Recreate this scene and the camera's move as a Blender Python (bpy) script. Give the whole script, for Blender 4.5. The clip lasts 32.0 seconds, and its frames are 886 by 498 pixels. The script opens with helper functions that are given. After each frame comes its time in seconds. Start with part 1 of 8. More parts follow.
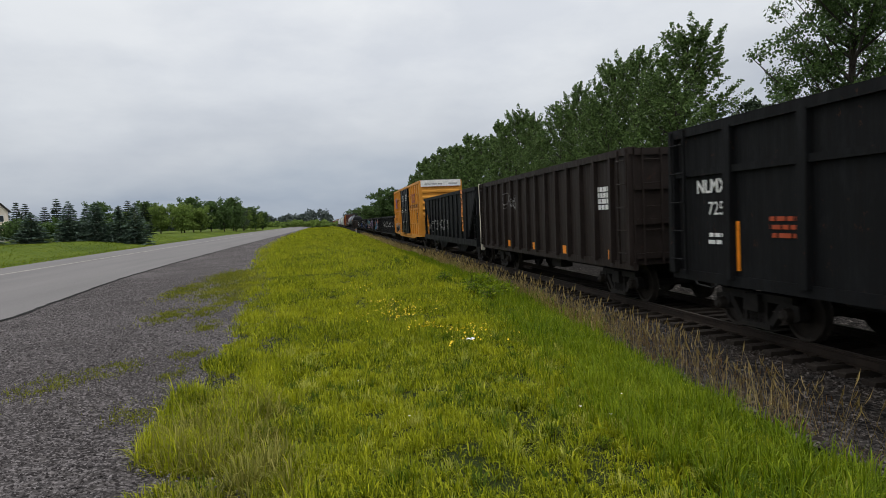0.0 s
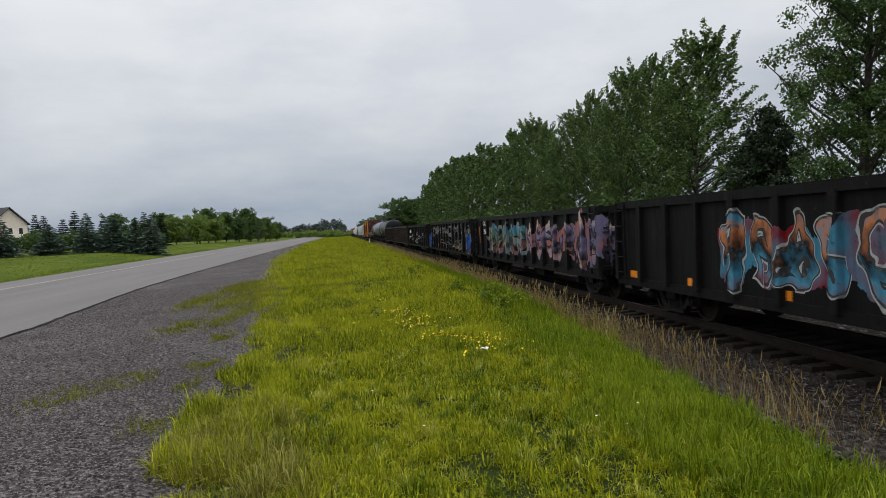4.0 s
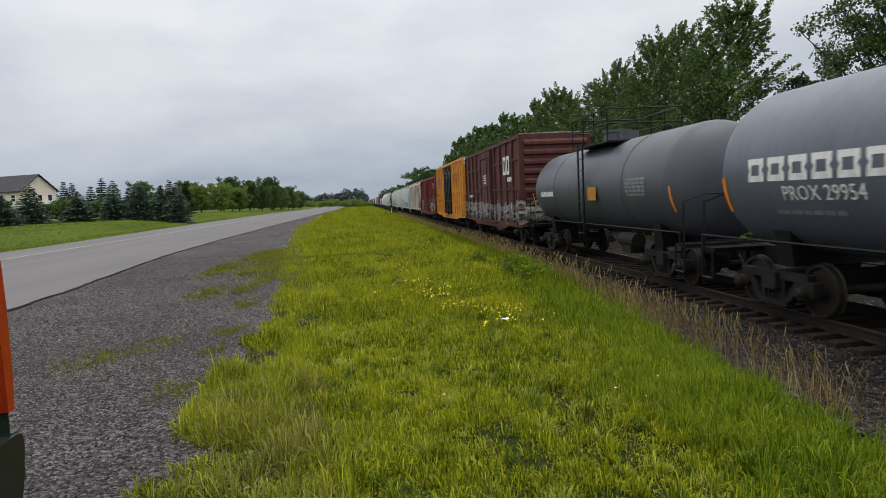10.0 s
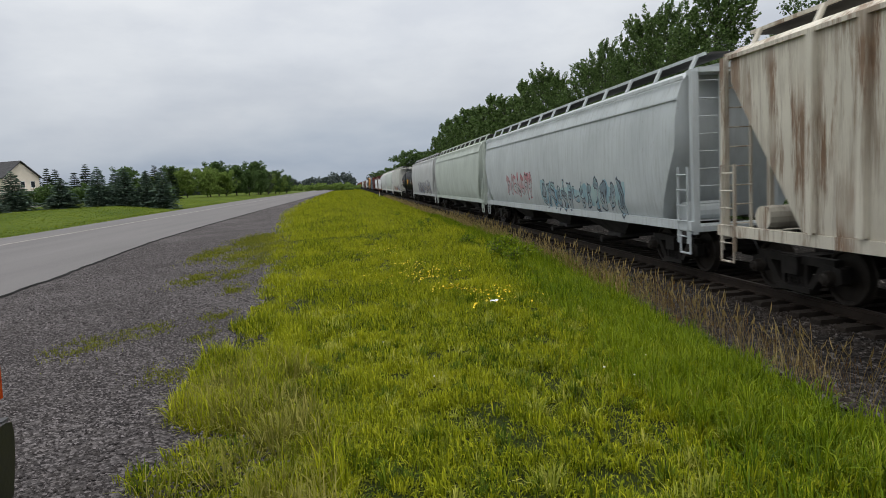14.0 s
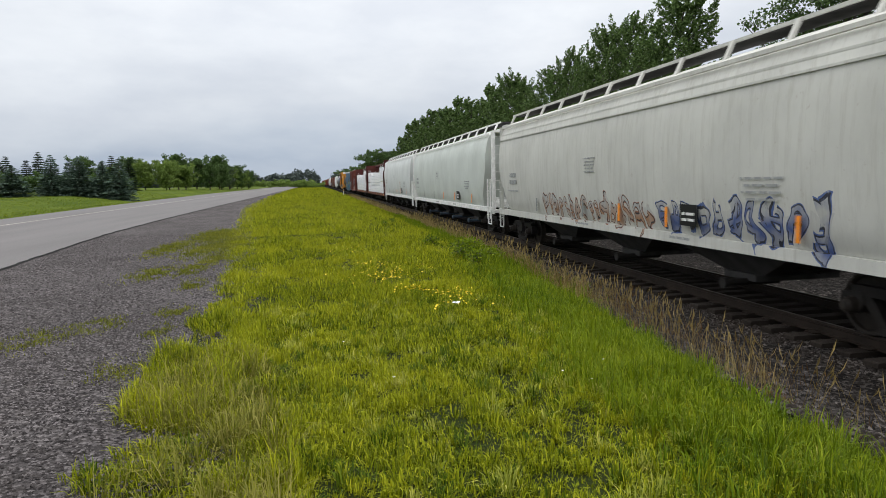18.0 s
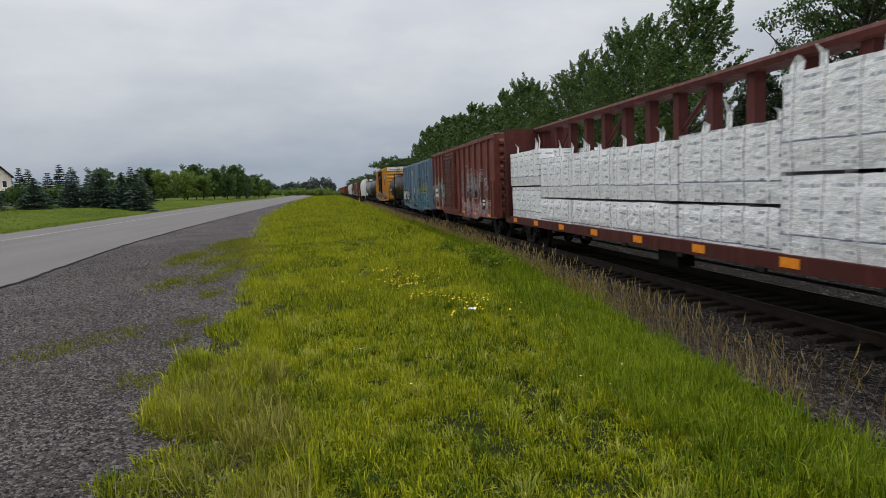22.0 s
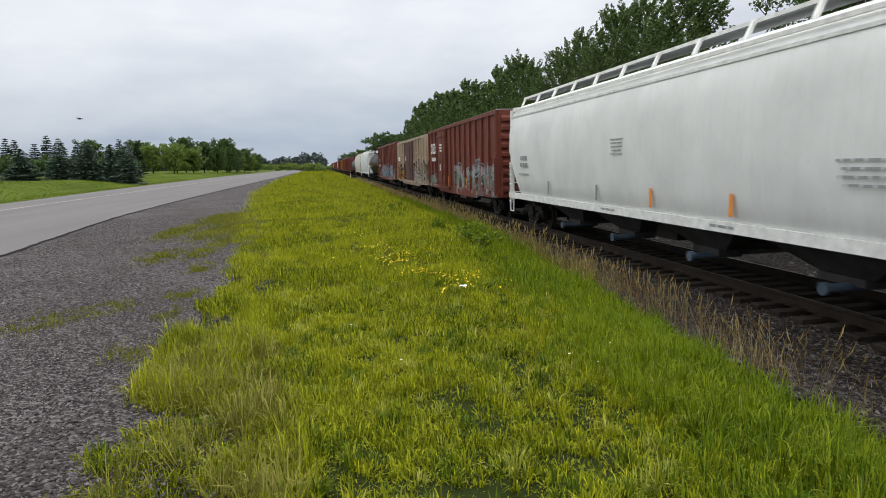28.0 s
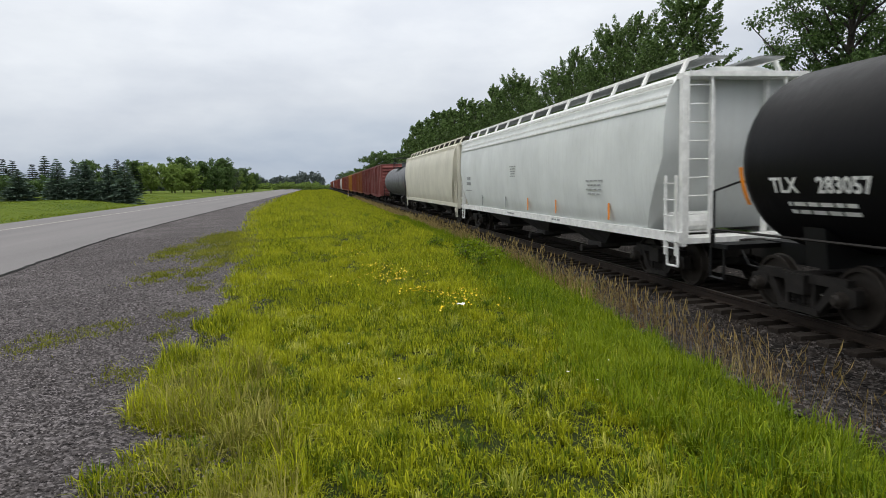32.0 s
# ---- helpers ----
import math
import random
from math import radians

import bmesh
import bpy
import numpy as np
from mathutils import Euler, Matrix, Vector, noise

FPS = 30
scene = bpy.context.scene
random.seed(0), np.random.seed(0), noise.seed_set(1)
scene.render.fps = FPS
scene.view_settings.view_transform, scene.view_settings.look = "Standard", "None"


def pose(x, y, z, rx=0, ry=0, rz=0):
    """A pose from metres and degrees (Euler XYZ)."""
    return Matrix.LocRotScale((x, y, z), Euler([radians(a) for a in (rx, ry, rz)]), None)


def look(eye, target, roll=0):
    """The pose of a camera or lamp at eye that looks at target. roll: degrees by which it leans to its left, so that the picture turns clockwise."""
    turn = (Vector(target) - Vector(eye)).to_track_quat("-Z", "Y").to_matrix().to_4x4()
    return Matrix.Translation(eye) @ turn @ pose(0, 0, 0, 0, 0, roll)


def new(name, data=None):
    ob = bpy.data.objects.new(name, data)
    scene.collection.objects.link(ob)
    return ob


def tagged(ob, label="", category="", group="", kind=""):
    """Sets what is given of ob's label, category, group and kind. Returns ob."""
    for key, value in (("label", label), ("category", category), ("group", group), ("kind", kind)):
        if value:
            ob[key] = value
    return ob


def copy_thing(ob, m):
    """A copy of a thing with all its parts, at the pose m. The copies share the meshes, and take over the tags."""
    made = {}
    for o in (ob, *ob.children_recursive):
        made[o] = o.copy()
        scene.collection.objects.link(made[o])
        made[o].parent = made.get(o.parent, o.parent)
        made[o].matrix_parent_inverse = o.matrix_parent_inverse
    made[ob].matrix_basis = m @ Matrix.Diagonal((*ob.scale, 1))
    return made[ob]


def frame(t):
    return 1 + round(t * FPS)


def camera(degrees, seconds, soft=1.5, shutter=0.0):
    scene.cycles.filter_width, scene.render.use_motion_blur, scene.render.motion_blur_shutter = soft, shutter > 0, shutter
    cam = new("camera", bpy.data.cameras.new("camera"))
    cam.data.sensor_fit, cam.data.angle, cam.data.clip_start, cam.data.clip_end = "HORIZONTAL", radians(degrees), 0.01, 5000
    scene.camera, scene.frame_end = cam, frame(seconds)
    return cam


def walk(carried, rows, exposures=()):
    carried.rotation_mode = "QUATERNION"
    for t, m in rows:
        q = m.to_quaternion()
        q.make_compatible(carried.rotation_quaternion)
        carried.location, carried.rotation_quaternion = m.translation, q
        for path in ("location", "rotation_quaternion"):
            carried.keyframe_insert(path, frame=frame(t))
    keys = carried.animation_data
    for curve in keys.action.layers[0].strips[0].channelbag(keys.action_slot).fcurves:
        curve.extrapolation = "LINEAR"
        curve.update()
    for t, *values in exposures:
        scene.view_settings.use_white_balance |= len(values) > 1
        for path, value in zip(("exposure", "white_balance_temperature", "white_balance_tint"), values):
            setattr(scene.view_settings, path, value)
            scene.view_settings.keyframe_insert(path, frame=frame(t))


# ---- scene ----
EYE = 1.7
cam = camera(68.56, 32.0, soft=0.9, shutter=0.1)
# seconds, yaw, pitch, roll of the hand-held camera
ROWS = [
    (0, -9.96, -2.80, 2.66), (0.5, -9.84, -2.84, 2.55), (1, -9.97, -2.59, 2.59),
    (1.5, -9.11, -2.48, 2.71), (2, -8.67, -2.54, 2.52), (2.5, -9.03, -2.46, 2.48),
    (4.5, -8.82, -1.88, 3.26), (5, -10.08, -2.24, 2.81), (5.5, -11.40, -2.64, 3.04),
    (6, -11.52, -3.82, 2.70), (6.5, -10.97, -3.94, 2.41), (7, -10.35, -3.83, 2.41),
    (7.5, -10.25, -3.98, 2.15), (8, -10.04, -4.27, 2.35), (8.5, -8.94, -4.56, 2.51),
    (9, -7.30, -4.58, 2.68), (9.5, -6.41, -4.60, 2.35), (10, -6.87, -4.44, 2.56),
    (10.5, -7.22, -4.79, 2.74), (11, -7.21, -5.22, 2.33), (11.5, -7.47, -5.49, 2.79),
    (12, -7.47, -5.46, 2.83), (12.5, -6.95, -5.55, 3.11), (13, -6.19, -5.31, 2.83),
    (13.5, -7.73, -6.23, 1.85), (14, -7.92, -6.02, 3.16), (14.5, -8.11, -6.47, 0.27),
    (16.5, -9.83, -6.70, 1.61), (17, -10.75, -6.82, 1.58), (17.5, -10.96, -6.67, 1.21),
    (18, -10.99, -6.04, 1.28), (18.5, -11.36, -5.38, 3.57), (19, -11.55, -4.57, 2.54),
    (19.5, -10.71, -3.68, 1.12), (20, -10.55, -3.19, 1.55), (20.5, -10.66, -3.31, 1.65),
    (21, -10.48, -3.89, 1.77), (21.5, -9.02, -4.61, 1.35), (22, -9.67, -5.46, 2.13),
    (22.5, -11.17, -6.03, 1.89), (23, -11.37, -6.73, 1.43), (23.5, -12.13, -6.94, 1.06),
    (24, -11.57, -7.26, 1.13), (24.5, -11.10, -7.37, 0.93), (25, -10.16, -7.23, 0.54),
    (25.5, -9.91, -7.17, 0.41), (27.5, -9.86, -7.73, 1.02), (28, -10.36, -7.49, 1.33),
    (28.5, -10.71, -7.30, 1.09), (29, -10.95, -6.72, 0.98), (29.5, -10.69, -6.53, 1.83),
    (30, -10.79, -6.37, 1.65), (30.5, -10.85, -6.30, 1.80), (31, -10.42, -6.12, 1.24),
    (31.5, -10.56, -6.00, 1.01), (32, -10.60, -5.90, 1.60),
]
# the phone brightens its picture a little now and then
EXPOSED = [(0, -0.03), (2, -0.06), (7, -0.06), (9, 0.05), (14, 0.0), (17, 0.04), (18, 0.27), (19, 0.0), (20, -0.06), (22, -0.14), (23, -0.02), (24.5, 0.27), (32, 0.24)]
walk(cam, [(t, pose(0, 0, EYE, 90 + p, r, y)) for t, y, p, r in ROWS], EXPOSED)

# ---- sky and sun: an even overcast day ----
world = bpy.data.worlds.new("overcast_sky")
scene.world = world
world.use_nodes = True
wn, wl = world.node_tree.nodes, world.node_tree.links
wn.clear()
w_out, w_bg = wn.new("ShaderNodeOutputWorld"), wn.new("ShaderNodeBackground")
w_sky = wn.new("ShaderNodeTexSky")
w_sky.sky_type, w_sky.sun_disc = "NISHITA", False
w_sky.sun_elevation, w_sky.sun_rotation = radians(78), radians(130)
w_dim = wn.new("ShaderNodeVectorMath")
w_dim.operation = "SCALE"
w_dim.inputs["Scale"].default_value = 0.06
wl.new(w_sky.outputs[0], w_dim.inputs[0])
w_tc, w_sep = wn.new("ShaderNodeTexCoord"), wn.new("ShaderNodeSeparateXYZ")
wl.new(w_tc.outputs["Generated"], w_sep.inputs[0])
w_map = wn.new("ShaderNodeMapping")
w_map.inputs["Scale"].default_value = (1.0, 1.0, 3.2)
wl.new(w_tc.outputs["Generated"], w_map.inputs[0])
w_noise = wn.new("ShaderNodeTexNoise")
w_noise.inputs["Scale"].default_value = 2.3
w_noise.inputs["Detail"].default_value = 6.0
w_noise.inputs["Roughness"].default_value = 0.5
wl.new(w_map.outputs[0], w_noise.inputs["Vector"])
w_add = wn.new("ShaderNodeMath")
w_add.operation = "MULTIPLY_ADD"
w_add.inputs[1].default_value = 0.30
wl.new(w_noise.outputs[0], w_add.inputs[0])
wl.new(w_sep.outputs["Z"], w_add.inputs[2])
w_ramp = wn.new("ShaderNodeValToRGB")
els = w_ramp.color_ramp.elements
for i, (pos, col) in enumerate(((0.11, (0.25, 0.28, 0.325)), (0.165, (0.20, 0.232, 0.285)), (0.21, (0.265, 0.29, 0.33)), (0.27, (0.335, 0.352, 0.38)),
                                (0.38, (0.432, 0.446, 0.466)), (0.54, (0.505, 0.515, 0.528)), (0.64, (0.62, 0.62, 0.62)), (1.0, (1.12, 1.12, 1.10)))):
    e = els[i] if i < 2 else els.new(pos)
    e.position, e.color = pos, (*col, 1)
wl.new(w_add.outputs[0], w_ramp.inputs[0])
w_mix = wn.new("ShaderNodeMix")
w_mix.data_type = "RGBA"
w_mix.inputs["Factor"].default_value = 0.93
wl.new(w_dim.outputs[0], w_mix.inputs["A"])
# soft mottling of the cloud deck
w_map2 = wn.new("ShaderNodeMapping")
w_map2.inputs["Scale"].default_value = (1.0, 1.0, 2.4)
w_map2.inputs["Location"].default_value = (3.1, 1.7, 0.4)
wl.new(w_tc.outputs["Generated"], w_map2.inputs[0])
w_cloud = wn.new("ShaderNodeTexNoise")
w_cloud.inputs["Scale"].default_value = 3.4
w_cloud.inputs["Detail"].default_value = 7.0
w_cloud.inputs["Roughness"].default_value = 0.55
wl.new(w_map2.outputs[0], w_cloud.inputs["Vector"])
w_tone = wn.new("ShaderNodeValToRGB")
w_tone.color_ramp.elements[0].position, w_tone.color_ramp.elements[0].color = 0.36, (0.89, 0.905, 0.935, 1)
w_tone.color_ramp.elements[1].position, w_tone.color_ramp.elements[1].color = 0.62, (1.06, 1.06, 1.055, 1)
wl.new(w_cloud.outputs[0], w_tone.inputs[0])
w_mul = wn.new("ShaderNodeMix")
w_mul.data_type, w_mul.blend_type = "RGBA", "MULTIPLY"
w_mul.inputs["Factor"].default_value = 1.0
wl.new(w_ramp.outputs[0], w_mul.inputs["A"])
wl.new(w_tone.outputs[0], w_mul.inputs["B"])
wl.new(w_mul.outputs["Result"], w_mix.inputs["B"])
wl.new(w_mix.outputs["Result"], w_bg.inputs["Color"])
w_bg.inputs["Strength"].default_value = 1.75
wl.new(w_bg.outputs[0], w_out.inputs[0])

sun = new("sun", bpy.data.lights.new("sun", "SUN"))
sun.data.energy, sun.data.angle, sun.data.color = 0.9, radians(40), (1.0, 0.97, 0.92)
sun.matrix_world = look((0, 0, 60), (-10, 8, 0))

# ---- mesh and material helpers ----
class MB:
    """Collects boxes, prisms and tubes into one mesh."""

    def __init__(self):
        self.v, self.f = [], []

    def add(self, vs, fs):
        b = len(self.v)
        self.v += [tuple(p) for p in vs]
        self.f += [tuple(b + i for i in q) for q in fs]
        return self

    def box(self, x0, x1, y0, y1, z0, z1):
        return self.add([(x0, y0, z0), (x1, y0, z0), (x1, y1, z0), (x0, y1, z0), (x0, y0, z1), (x1, y0, z1), (x1, y1, z1), (x0, y1, z1)],
                        [(3, 2, 1, 0), (4, 5, 6, 7), (0, 1, 5, 4), (1, 2, 6, 5), (2, 3, 7, 6), (3, 0, 4, 7)])

    def along_y(self, prof, y0, y1, caps=True):
        n = len(prof)
        fs = [(i, (i + 1) % n, n + (i + 1) % n, n + i) for i in range(n)]
        if caps:
            fs += [tuple(range(n))[::-1], tuple(range(n, 2 * n))]
        return self.add([(x, y0, z) for x, z in prof] + [(x, y1, z) for x, z in prof], fs)

    def along_x(self, prof, x0, x1):
        n = len(prof)
        fs = [(i, n + i, n + (i + 1) % n, (i + 1) % n) for i in range(n)]
        fs += [tuple(range(n)), tuple(range(n, 2 * n))[::-1]]
        return self.add([(x0, y, z) for y, z in prof] + [(x1, y, z) for y, z in prof], fs)

    def tube(self, p0, p1, r0, r1=None, n=8, caps=True):
        p0, p1 = Vector(p0), Vector(p1)
        r1 = r0 if r1 is None else r1
        d = (p1 - p0).normalized()
        a = d.orthogonal().normalized()
        b = d.cross(a)
        ring = [a * math.cos(2 * math.pi * i / n) + b * math.sin(2 * math.pi * i / n) for i in range(n)]
        fs = [(i, (i + 1) % n, n + (i + 1) % n, n + i) for i in range(n)]
        if caps:
            fs += [tuple(range(n))[::-1], tuple(range(n, 2 * n))]
        return self.add([p0 + q * r0 for q in ring] + [p1 + q * r1 for q in ring], fs)

    def path(self, pts, r, n=6):
        for a, b in zip(pts, pts[1:]):
            self.tube(a, b, r, n=n)
        return self

    def lathe_y(self, prof, n=24, cx=0.0, cz=0.0):
        """Turns (radius, y) pairs round an axis along y."""
        vs = [(cx + r * math.cos(2 * math.pi * i / n), y, cz + r * math.sin(2 * math.pi * i / n)) for r, y in prof for i in range(n)]
        fs = [(k * n + i, (k + 1) * n + i, (k + 1) * n + (i + 1) % n, k * n + (i + 1) % n) for k in range(len(prof) - 1) for i in range(n)]
        return self.add(vs, fs)

    def mesh(self, name, mat=None, smooth=0.0):
        me = bpy.data.meshes.new(name)
        me.from_pydata(self.v, [], self.f)
        if mat:
            me.materials.append(mat)
        if smooth:
            me.shade_smooth()
            me.set_sharp_from_angle(angle=radians(smooth))
        return me


def fixed_normals(me):
    bm = bmesh.new()
    bm.from_mesh(me)
    bmesh.ops.recalc_face_normals(bm, faces=bm.faces)
    bm.to_mesh(me)
    bm.free()
    return me


def part(name, data, parent, loc=(0, 0, 0), mat=None, label=""):
    """Links a mesh, or what an MB has collected, as one part of a thing."""
    if isinstance(data, MB):
        data = fixed_normals(data.mesh(name, mat))
    ob = new(name, data)
    ob.parent = parent
    ob.location = loc
    if label:
        ob["label"] = label
    return ob


def quads_mesh(name, co, mat, smooth=False):
    """A mesh from an array (n, 4, 3) of loose quads."""
    n = len(co)
    me = bpy.data.meshes.new(name)
    me.vertices.add(n * 4)
    me.vertices.foreach_set("co", np.ascontiguousarray(co, dtype=np.float32).ravel())
    me.loops.add(n * 4)
    me.loops.foreach_set("vertex_index", np.arange(n * 4, dtype=np.int32))
    me.polygons.add(n)
    me.polygons.foreach_set("loop_start", np.arange(0, n * 4, 4, dtype=np.int32))
    me.polygons.foreach_set("loop_total", np.full(n, 4, dtype=np.int32))
    me.materials.append(mat)
    me.update(calc_edges=True)
    return me


def tris_mesh(name, co, mat):
    """A mesh from an array (n, 3, 3) of loose triangles."""
    n = len(co)
    me = bpy.data.meshes.new(name)
    me.vertices.add(n * 3)
    me.vertices.foreach_set("co", np.ascontiguousarray(co, dtype=np.float32).ravel())
    me.loops.add(n * 3)
    me.loops.foreach_set("vertex_index", np.arange(n * 3, dtype=np.int32))
    me.polygons.add(n)
    me.polygons.foreach_set("loop_start", np.arange(0, n * 3, 3, dtype=np.int32))
    me.polygons.foreach_set("loop_total", np.full(n, 3, dtype=np.int32))
    me.materials.append(mat)
    me.update(calc_edges=True)
    return me


class Nodes:
    """Short hand for a node material."""

    def __init__(self, name, rough=0.6, metal=0.0):
        self.mat = bpy.data.materials.new(name)
        self.mat.use_nodes = True
        self.t = self.mat.node_tree
        self.b = self.t.nodes["Principled BSDF"]
        self.b.inputs["Roughness"].default_value = rough
        self.b.inputs["Metallic"].default_value = metal

    def n(self, kind, operation="", feature=""):
        node = self.t.nodes.new(kind)
        if operation:
            node.operation = operation
        if feature:
            node.feature = feature
        return node

    def put(self, sock, val):
        if isinstance(val, bpy.types.NodeSocket):
            self.t.links.new(val, sock)
        elif isinstance(val, tuple) and len(val) == 3 and sock.type == "RGBA":
            sock.default_value = (*val, 1)
        else:
            sock.default_value = val

    def coords(self, ob=None, scale=(1, 1, 1), world=False):
        m = self.n("ShaderNodeMapping")
        m.inputs["Scale"].default_value = scale
        if world:
            src = self.n("ShaderNodeNewGeometry").outputs["Position"]
        else:
            tc = self.n("ShaderNodeTexCoord")
            if ob:
                tc.object = ob
            src = tc.outputs["Object"]
        self.put(m.inputs[0], src)
        return m.outputs[0]

    def noise(self, vec, scale, detail=4.0, rough=0.55):
        q = self.n("ShaderNodeTexNoise")
        self.put(q.inputs["Vector"], vec)
        q.inputs["Scale"].default_value, q.inputs["Detail"].default_value, q.inputs["Roughness"].default_value = scale, detail, rough
        return q.outputs[0]

    def ramp(self, fac, stops, constant=False):
        q = self.n("ShaderNodeValToRGB")
        els = q.color_ramp.elements
        for i, (pos, col) in enumerate(stops):
            e = els[i] if i < 2 else els.new(pos)
            e.position = pos
            e.color = (*col, 1) if isinstance(col, tuple) else (col, col, col, 1)
        if constant:
            q.color_ramp.interpolation = "CONSTANT"
        self.put(q.inputs[0], fac)
        return q.outputs[0]

    def mix(self, fac, a, b, how="MIX"):
        q = self.n("ShaderNodeMix")
        q.data_type, q.blend_type = "RGBA", how
        self.put(q.inputs["Factor"], fac)
        self.put(q.inputs["A"], a)
        self.put(q.inputs["B"], b)
        return q.outputs["Result"]

    def math(self, op, a, b=0.0, c=0.0):
        q = self.n("ShaderNodeMath", operation=op)
        for s, v in zip(q.inputs, (a, b, c)):
            self.put(s, v)
        return q.outputs[0]

    def bump(self, height, strength, dist=0.02):
        q = self.n("ShaderNodeBump")
        q.inputs["Strength"].default_value, q.inputs["Distance"].default_value = strength, dist
        self.put(q.inputs["Height"], height)
        self.put(self.b.inputs["Normal"], q.outputs[0])

    def done(self, col, rough=None):
        self.put(self.b.inputs["Base Color"], col)
        if rough is not None:
            self.put(self.b.inputs["Roughness"], rough)
        return self.mat


def plain(name, col, rough=0.6, metal=0.0, vary=0.12, scale=6.0):
    q = Nodes(name, rough, metal)
    q.b.inputs["Specular IOR Level"].default_value = 0.25 if rough > 0.45 else 0.5
    f = q.noise(q.coords(), scale)
    lo, hi = tuple(c * (1 - vary) for c in col), tuple(min(1, c * (1 + vary)) for c in col)
    q.bump(q.noise(q.coords(), scale * 8), 0.08)
    return q.done(q.ramp(f, ((0.35, lo), (0.65, hi))))


M_GALV = plain("galvanised_roof_sheet", (0.30, 0.30, 0.29), 0.55, 0.3, 0.3, 2.0)
INK_LINE = (0.03, 0.03, 0.035)


def sprayed(q, flat, y, z, tag, c, seed):
    """Sprayed throw-up lettering: rows of fat bent strokes with a dark outline and a pale halo, over a filled cloud."""
    y0, y1, z0, z1, cols, edge, dens = tag
    high = z1 - z0
    count = max(1, round((y1 - y0) / (0.60 * high)))
    u0 = q.math("MULTIPLY", q.math("SUBTRACT", y, y0), count / (y1 - y0))
    num = q.math("FLOOR", u0)
    rnd = q.n("ShaderNodeTexWhiteNoise")
    rnd.noise_dimensions = "1D"
    q.put(rnd.inputs["W"], q.math("ADD", num, seed * 7.3))
    rgb = q.n("ShaderNodeSeparateColor")
    q.put(rgb.inputs[0], rnd.outputs["Color"])
    ra, rb, rc = rgb.outputs[0], rgb.outputs[1], rgb.outputs[2]
    v = q.math("MULTIPLY", q.math("SUBTRACT", z, (z0 + z1) / 2), 2.0 / high)
    v = q.math("MULTIPLY", v, q.math("MULTIPLY_ADD", rc, 0.35, 0.90))
    u = q.math("MULTIPLY_ADD", q.math("SUBTRACT", u0, num), 2.0, -1.0)
    u = q.math("MULTIPLY_ADD", v, q.math("MULTIPLY_ADD", rb, 0.5, -0.25), u)
    ring = q.math("SQRT", q.math("ADD", q.math("POWER", q.math("ABSOLUTE", q.math("MULTIPLY", u, 1.15)), 2.4), q.math("POWER", q.math("ABSOLUTE", v), 2.4)))
    d1 = q.math("ABSOLUTE", q.math("SUBTRACT", ring, 0.66))
    turn = q.math("ADD", q.math("ARCTAN2", v, u), q.math("MULTIPLY", ra, 6.283))
    d1 = q.math("ADD", d1, q.math("MULTIPLY", q.math("GREATER_THAN", q.math("SINE", turn), 0.72), 0.6))
    d2 = q.math("MAXIMUM", q.math("ABSOLUTE", q.math("SUBTRACT", v, q.math("MULTIPLY_ADD", rb, 1.0, -0.5))), q.math("SUBTRACT", q.math("ABSOLUTE", u), 0.35))
    d3 = q.math("MAXIMUM", q.math("ABSOLUTE", q.math("SUBTRACT", u, q.math("MULTIPLY_ADD", rc, 1.2, -0.6))), q.math("SUBTRACT", q.math("ABSOLUTE", v), 0.70))
    d3 = q.math("ADD", d3, q.math("MULTIPLY", q.math("GREATER_THAN", ra, 0.55), 0.5))
    d = q.math("MINIMUM", d1, q.math("MINIMUM", d2, d3))
    slim = len(cols) <= 2
    w0, w1, w2 = (0.03, 0.075, 0.075) if slim else (0.15, 0.23, 0.29)
    tone = q.math("ADD", q.math("MULTIPLY_ADD", v, 0.28, 0.42), q.math("MULTIPLY_ADD", q.noise(flat, 1.8, 3), 0.7, -0.35))
    n = len(cols)
    fill = q.ramp(tone, [(0.1 + 0.8 * i / n, k) for i, k in enumerate(cols)])
    inside = q.math("MULTIPLY", q.math("GREATER_THAN", u0, 0.0), q.math("LESS_THAN", u0, float(count)))
    inside = q.math("MULTIPLY", inside, q.math("LESS_THAN", q.math("ABSOLUTE", v), 1.05))
    worn = q.ramp(q.noise(flat, 6.0, 5, 0.7), ((0.30, 0.25), (0.44, 0.95)))
    if not slim:
        ragged = q.math("MULTIPLY_ADD", q.noise(flat, 1.6, 4), 1.6, -0.8)
        cloud = q.math("LESS_THAN", q.math("ADD", q.math("ABSOLUTE", v), ragged), 0.62)
        back = q.ramp(q.noise(flat, 1.1, 2), ((0.40, cols[-1]), (0.62, cols[0])))
        c = q.mix(q.math("MULTIPLY", q.math("MULTIPLY", cloud, inside), q.math("MULTIPLY", worn, 0.75)), c, back)
        c = q.mix(q.math("MULTIPLY", q.math("MULTIPLY", q.math("LESS_THAN", d, w2), inside), worn), c, edge)
    m = q.math("MULTIPLY", inside, worn)
    c = q.mix(q.math("MULTIPLY", q.math("LESS_THAN", d, w1), m), c, edge if slim else INK_LINE)
    c = q.mix(q.math("MULTIPLY", q.math("LESS_THAN", d, w0), m), c, fill)
    return c


